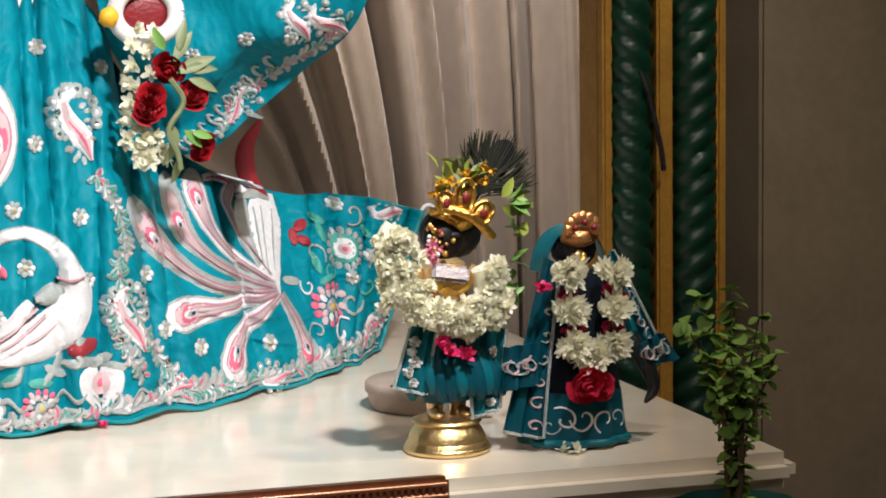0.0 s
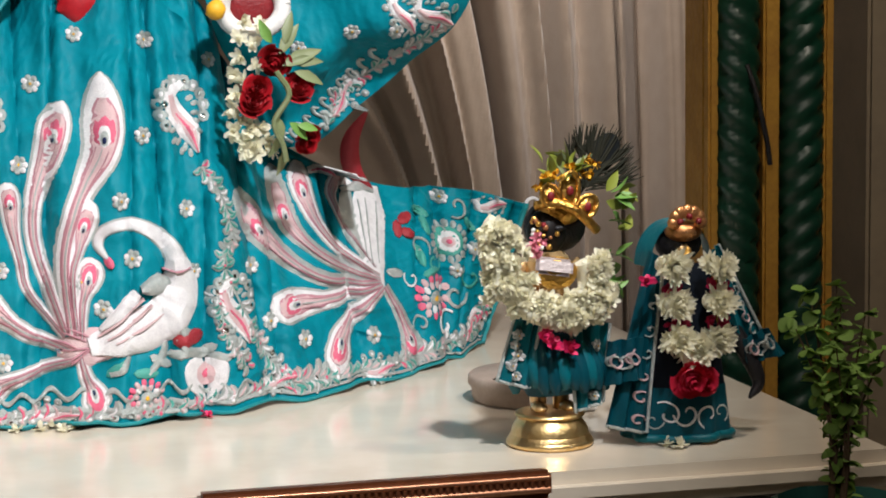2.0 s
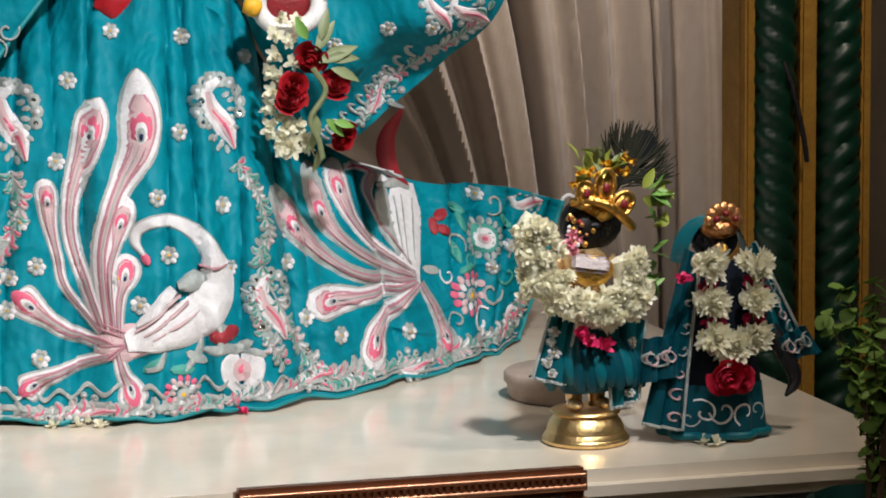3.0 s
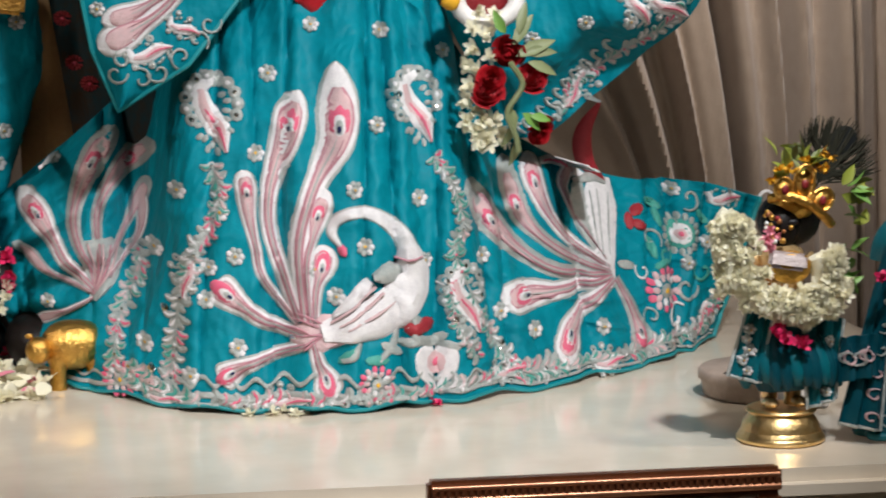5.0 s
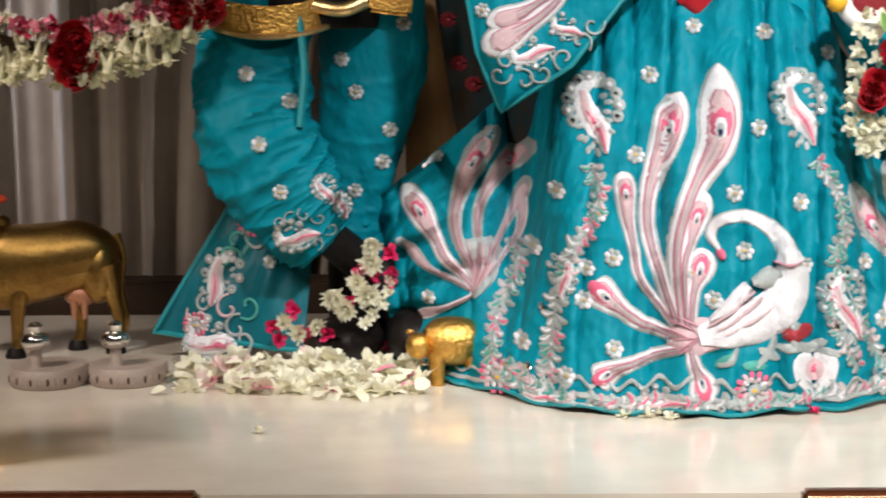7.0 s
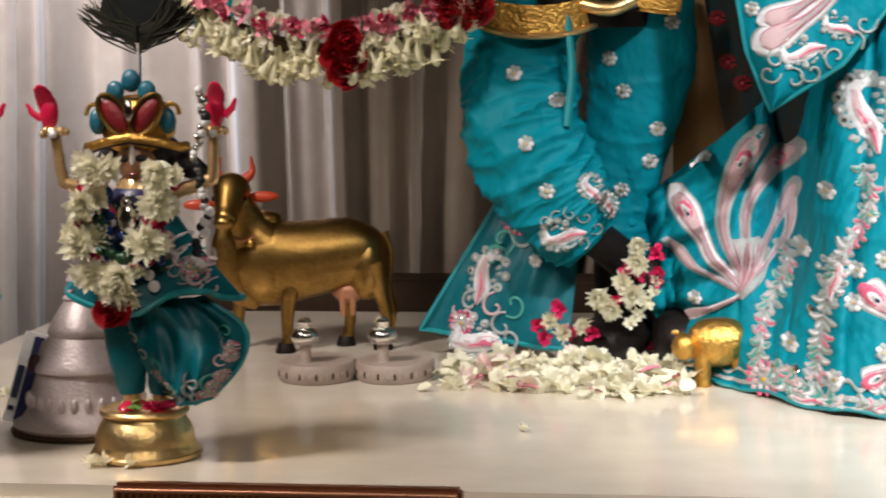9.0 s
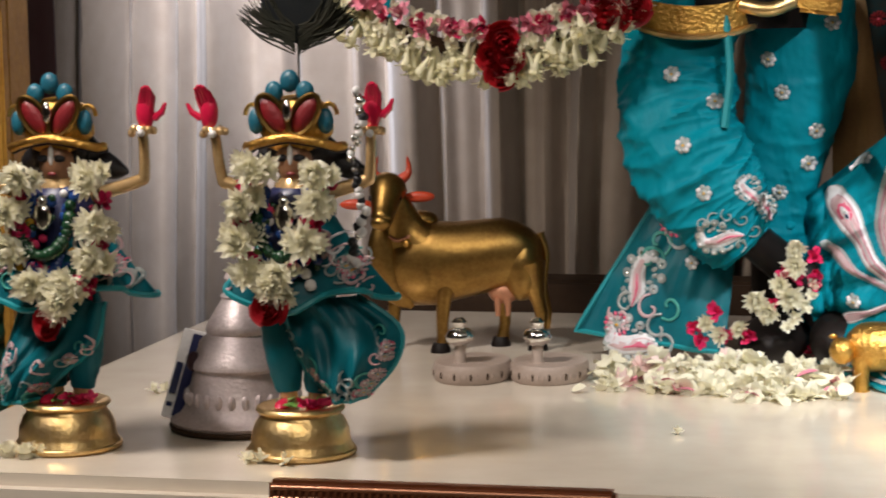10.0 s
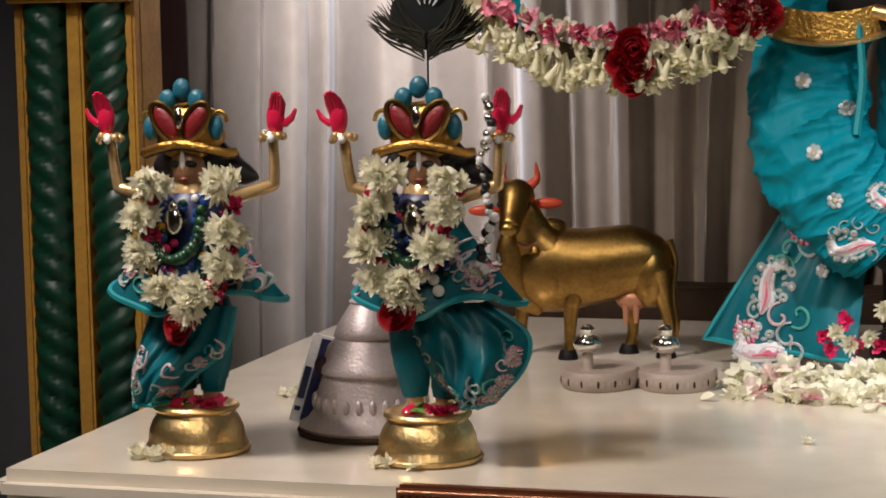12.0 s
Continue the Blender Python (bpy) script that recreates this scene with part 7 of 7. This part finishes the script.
bell()
booklet = thing("booklet", (-0.942, 0.345, TOP), "thin folded booklet with a navy cover leaning on the bell", "booklet")
lean = pose(0, 0, 0.002, 0, 17, 24)
part("cover", Shape().box((-0.022, 0.0, 0.0), (0.020, 0.004, 0.122), 0, 0.001, lean), WHITE_PAINT, booklet)
part("navy_panel", Shape().box((-0.009, -0.0035, 0.004), (0.0185, -0.0005, 0.118), 0, 0.0008, lean), NAVY, booklet, "navy panel")
part("back_leaf", Shape().box((0.012, 0.005, 0.0), (0.034, 0.009, 0.116), 0, 0.001, lean), WOOD_DARK, booklet, "dark back leaf")
for k in range(3):
    part("text_bar", Shape().box((-0.020, -0.0030, 0.016 + 0.030 * k), (-0.012, -0.0005, 0.022 + 0.012 * k), 0, 0.0005, lean), BLUE_DARK, booklet, "dark bar of small print")

plate = thing("round_stool", (0.885, 0.455, TOP), "low round pale wooden stool with dark cut-out marks", "stool")
part("top", Shape().lathe([(0.080, 0.0), (0.086, 0.004), (0.088, 0.020), (0.092, 0.024), (0.092, 0.034), (0.088, 0.038), (0.001, 0.038)], 36), SANDAL, plate)
for k in range(4):
    part("cut_out", Shape().ball((-0.06 + 0.03 * k, -0.045 + 0.004 * k, 0.039), (0.013, 0.005, 0.0025), 0, 10, 6), DARK_STONE, plate, "dark cut-out mark")
solid("small_box", Shape().box((-0.03, -0.02, 0.0), (0.03, 0.02, 0.05), 0, 0.003), WHITE_PAINT, "small white box behind the dolls", "box", m=pose(0.905, 0.36, TOP, 0, 0, 8))


RED_GILT = material("red_gilt", (0.52, 0.26, 0.15), 0.34, 0.8, second=(0.34, 0.14, 0.08), scale=60)


def picture_frame(x0, x1, top, label):
    """A framed print that leans on the altar's front, standing on the lower step."""
    w, h = x1 - x0, top - 0.62
    root = thing("picture_frame", ((x0 + x1) / 2, -0.105, 0.622), label, "picture frame", group="framed prints before the altar")
    tilt = pose(0, 0, 0, -4, 0, 0)
    rail = 0.030
    part("top_rail", Shape().box((-w / 2, -0.012, h - rail), (w / 2, 0.012, h), 0, 0.004, tilt), FRAME_GOLD, root)
    part("bottom_rail", Shape().box((-w / 2, -0.012, 0), (w / 2, 0.012, rail), 0, 0.004, tilt), FRAME_GOLD, root)
    for k in (-1, 1):
        part("side_rail", Shape().box((k * (w / 2 - rail / 2) - rail / 2, -0.0115, rail), (k * (w / 2 - rail / 2) + rail / 2, 0.0115, h - rail), 0, 0.004, tilt), FRAME_GOLD, root)
    for z, r in ((h - 0.008, 0.0032), (h - 0.021, 0.0042)):
        part("gilt_moulding", Shape().tube([tilt @ Vector((-w / 2 + 0.004, -0.013, z)), tilt @ Vector((w / 2 - 0.004, -0.013, z))], r, 8), RED_GILT, root, "reddish gilt moulding")
    tooth = Shape().box((-0.002, -0.003, -0.004), (0.002, 0.002, 0.004), 0, 0.0008).mesh("tooth", [FRAME_GOLD])
    for k in range(int(w / 0.008)):
        part("tooth", tooth, None, root, m=tilt @ pose(-w / 2 + 0.006 + 0.008 * k, -0.0135, h - 0.0145))
    part("print", Shape().box((-w / 2 + rail - 0.002, -0.004, rail - 0.002), (w / 2 - rail + 0.002, 0.006, h - rail + 0.002), 0, 0, tilt), PRINT, root, "faded reddish print")
    glass = material("frame_glass", (0.9, 0.9, 0.9), 0.05, scale=2)
    glass.node_tree.nodes["Principled BSDF"].inputs["Transmission Weight"].default_value = 1.0
    pane = part("glass_pane", Shape().box((-w / 2 + rail - 0.002, -0.0075, rail - 0.002), (w / 2 - rail + 0.002, -0.0055, h - rail + 0.002), 0, 0, tilt), glass, root, "clear glass pane")
    pane.visible_shadow = False
    return root


picture_frame(0.349, 0.739, 1.025, "red-gold picture frame with a toothed moulding before the altar")
picture_frame(-0.676, -0.290, 1.025, "red-gold picture frame leaning before the altar")


def plant():
    """A basil-like pot plant: thin stems from a green wrapped pot, many small rounded leaves."""
    rng = random.Random(8)
    root = thing("potted_plant", (1.072, -0.115, 0.62), "leafy green basil plant in a green wrapped pot", "plant")
    part("pot", Shape().lathe([(0.05, 0.0), (0.062, 0.01), (0.072, 0.18), (0.078, 0.27), (0.080, 0.352), (0.072, 0.356), (0.066, 0.335), (0.001, 0.33)], 28, 0, None, 0.02), POT_GREEN, root, "green cloth wrapped pot")
    part("soil", Shape().lathe([(0.066, 0.33), (0.066, 0.338), (0.001, 0.342)], 20), STEM, root, "brown soil")
    stems = []
    for k in range(11):
        a, h = rng.uniform(0, 6.28), rng.uniform(0.17, 0.265)
        r = rng.uniform(0.02, 0.066)
        path = spline([(0.012 * math.cos(a), 0.012 * math.sin(a), 0.335), (0.014 * math.cos(a + 0.4), 0.014 * math.sin(a + 0.4), 0.335 + h * 0.45), (r * math.cos(a), r * math.sin(a), 0.335 + h)], 14)
        stems.append(path)
        part("stem", Shape().tube(path, [0.0030 - 0.00016 * i for i in range(15)], 6), STEM, root)
    leaves = []
    basil = material("basil_leaf", (0.27, 0.42, 0.09), 0.6, second=(0.15, 0.28, 0.05), scale=40, spread=0.3, thin=0.45)
    rounded = [leaf_mesh("leaf", basil, w, True) for w in (0.78, 0.9, 0.68)]
    for path in stems:
        for i in range(2, 15):
            for k in range(6 if i > 9 else 2):
                if rng.random() < (0.72 if i > 6 else 0.50):
                    p = path[i]
                    part("leaf", rng.choice(rounded), None, root, m=pose(p.x, p.y, p.z, rng.uniform(-30, 30), rng.uniform(-35, 45), rng.uniform(0, 360)) @ Matrix.Scale(rng.uniform(0.012, 0.022) * (1.0 if i > 6 else 0.85), 4))
    return root


plant()

# cable that runs down the carved pillar
solid("cable", Shape().tube(spline([(1.284, 0.678, 1.44), (1.297, 0.674, 1.40), (1.315, 0.676, 1.33), (1.322, 0.678, 1.29)], 16), 0.004, 6), HAIR, "thin black cable across the carved pillar", "cable")

# hand ornament and bunch that hang before the skirt
bangle = thing("bangle", (0.535, 0.62, 1.525), "thick white and gold bangle on a wrist", "bangle")
part("ring", Shape().tube([(0.042 * math.cos(a), 0.004 * math.sin(2 * a), 0.036 * math.sin(a) + 0.012) for a in [2 * math.pi * i / 30 for i in range(31)]], 0.012, 10), WHITE_PAINT, bangle)
part("lining", Shape().ball((0, 0.006, 0.012), (0.034, 0.006, 0.028), 0, 14, 8), RED_GEM, bangle, "dark red inside")
bunch = thing("flower_bunch", (0.57, 0.60, 1.40), "hanging bunch of white flowers, red roses and leaves", "flowers")
spots = [(0.519, 1.517), (0.540, 1.509), (0.511, 1.495), (0.530, 1.487), (0.513, 1.468), (0.534, 1.456), (0.503, 1.445), (0.518, 1.437)]
flowers(bunch, "white_petals", PALE, [(x, 0.59, z) for x, z in spots], 0.016, 50)
spots = [(0.506, 1.418), (0.502, 1.399), (0.508, 1.381), (0.500, 1.368), (0.514, 1.355), (0.529, 1.348), (0.545, 1.354), (0.522, 1.368), (0.537, 1.371), (0.553, 1.344), (0.533, 1.337), (0.518, 1.341)]
flowers(bunch, "white_petals", PALE, [(x, 0.59, z) for x, z in spots], 0.018, 50)
flowers(bunch, "red_rose", ROSES, [(x, 0.575, z) for x, z in ((0.533, 1.426), (0.558, 1.462), (0.588, 1.425), (0.527, 1.407))], 0.026, 25)
flowers(bunch, "red_rose", ROSES, [(x, 0.59, z) for x, z in ((0.608, 1.361), (0.600, 1.347))], 0.017, 25)
for (x, z), size, turn in zip([(0.566, 1.456), (0.574, 1.460), (0.562, 1.471), (0.582, 1.448), (0.570, 1.486), (0.574, 1.379), (0.562, 1.368), (0.585, 1.375), (0.566, 1.345), (0.551, 1.487), (0.558, 1.387)], (0.06, 0.05, 0.05, 0.045, 0.045, 0.035, 0.04, 0.03, 0.04, 0.035, 0.04), (-25, -5, -60, 20, -80, 40, 110, 10, 100, -120, 80)):
    part("leaf", LEAVES[2] if size > 0.036 else LEAVES[0], None, bunch, m=pose(x - 0.57, -0.035, z - 1.40, 70, turn, 0) @ Matrix.Scale(size, 4))
part("tie_cord", Shape().tube([p - bunch.location for p in spline([(x, 0.555, z) for x, z in ((0.555, 1.449), (0.572, 1.418), (0.551, 1.381), (0.562, 1.350), (0.566, 1.327))], 24)], 0.004, 6), LEAF_PALE, bunch, "yellow-green tie cord")
part("marigold", Shape().ball((-0.088, 0.0, 0.132), (0.014, 0.012, 0.014), 0, 12, 8, None, 0.2), YELLOW, bunch, "yellow marigold bud")
solid("waist_tassel", Shape().ball((0, 0, 0), (0.030, 0.016, 0.030), 0, 16, 10, None, 0.3).ball((0, 0.004, -0.02), (0.02, 0.012, 0.022), 1, 12, 8, None, 0.3), [ROSE, BLUE_DARK], "dark red rose tassel hanging at the waist", "tassel", m=pose(0.306, 0.69, 1.545))

# loose flowers and petals on the marble
def loose(spots, meshes, size, label, category, name):
    for x, y in spots:
        solid(name, flower_rng.choice(meshes), None, label, category, group="loose flowers on the altar", m=pose(x, y, TOP + size * 0.25, flower_rng.uniform(-15, 25), flower_rng.uniform(-15, 15), flower_rng.uniform(0, 360)) @ Matrix.Scale(size, 4))


loose([(-1.072, 0.099), (-1.046, 0.094), (-1.033, 0.107), (-1.029, 0.132)], DAISY, 0.017, "white flower fallen before a brass pot", "flower", "loose_flower")
loose([(-0.764, 0.108), (-0.748, 0.105), (-0.716, 0.105)], PALE, 0.017, "white flower fallen before a brass pot", "flower", "loose_flower")
loose([(-1.047, 0.538), (-1.032, 0.545), (-1.027, 0.565)], PALE, 0.014, "white petals lying on the marble", "petals", "loose_petals")
loose([(0.947, 0.105), (0.826, 0.123), (0.956, 0.091)], PALE, 0.014, "white flower lying before the dolls", "flower", "loose_flower")
loose([(0.439, 0.458), (0.431, 0.467)], MAGENTA, 0.010, "magenta petal lying at the skirt hem", "petals", "loose_petals")
loose([(0.177, 0.464), (0.190, 0.443), (0.207, 0.467), (0.219, 0.438), (0.235, 0.454), (0.248, 0.429), (0.265, 0.449), (0.201, 0.491), (0.244, 0.476), (0.226, 0.487)], PALE, 0.013, "cream petals strewn at the skirt hem", "petals", "loose_petals")
loose([(-0.277, 0.348)], PALE, 0.011, "single faded petal on the marble", "petals", "loose_petals")
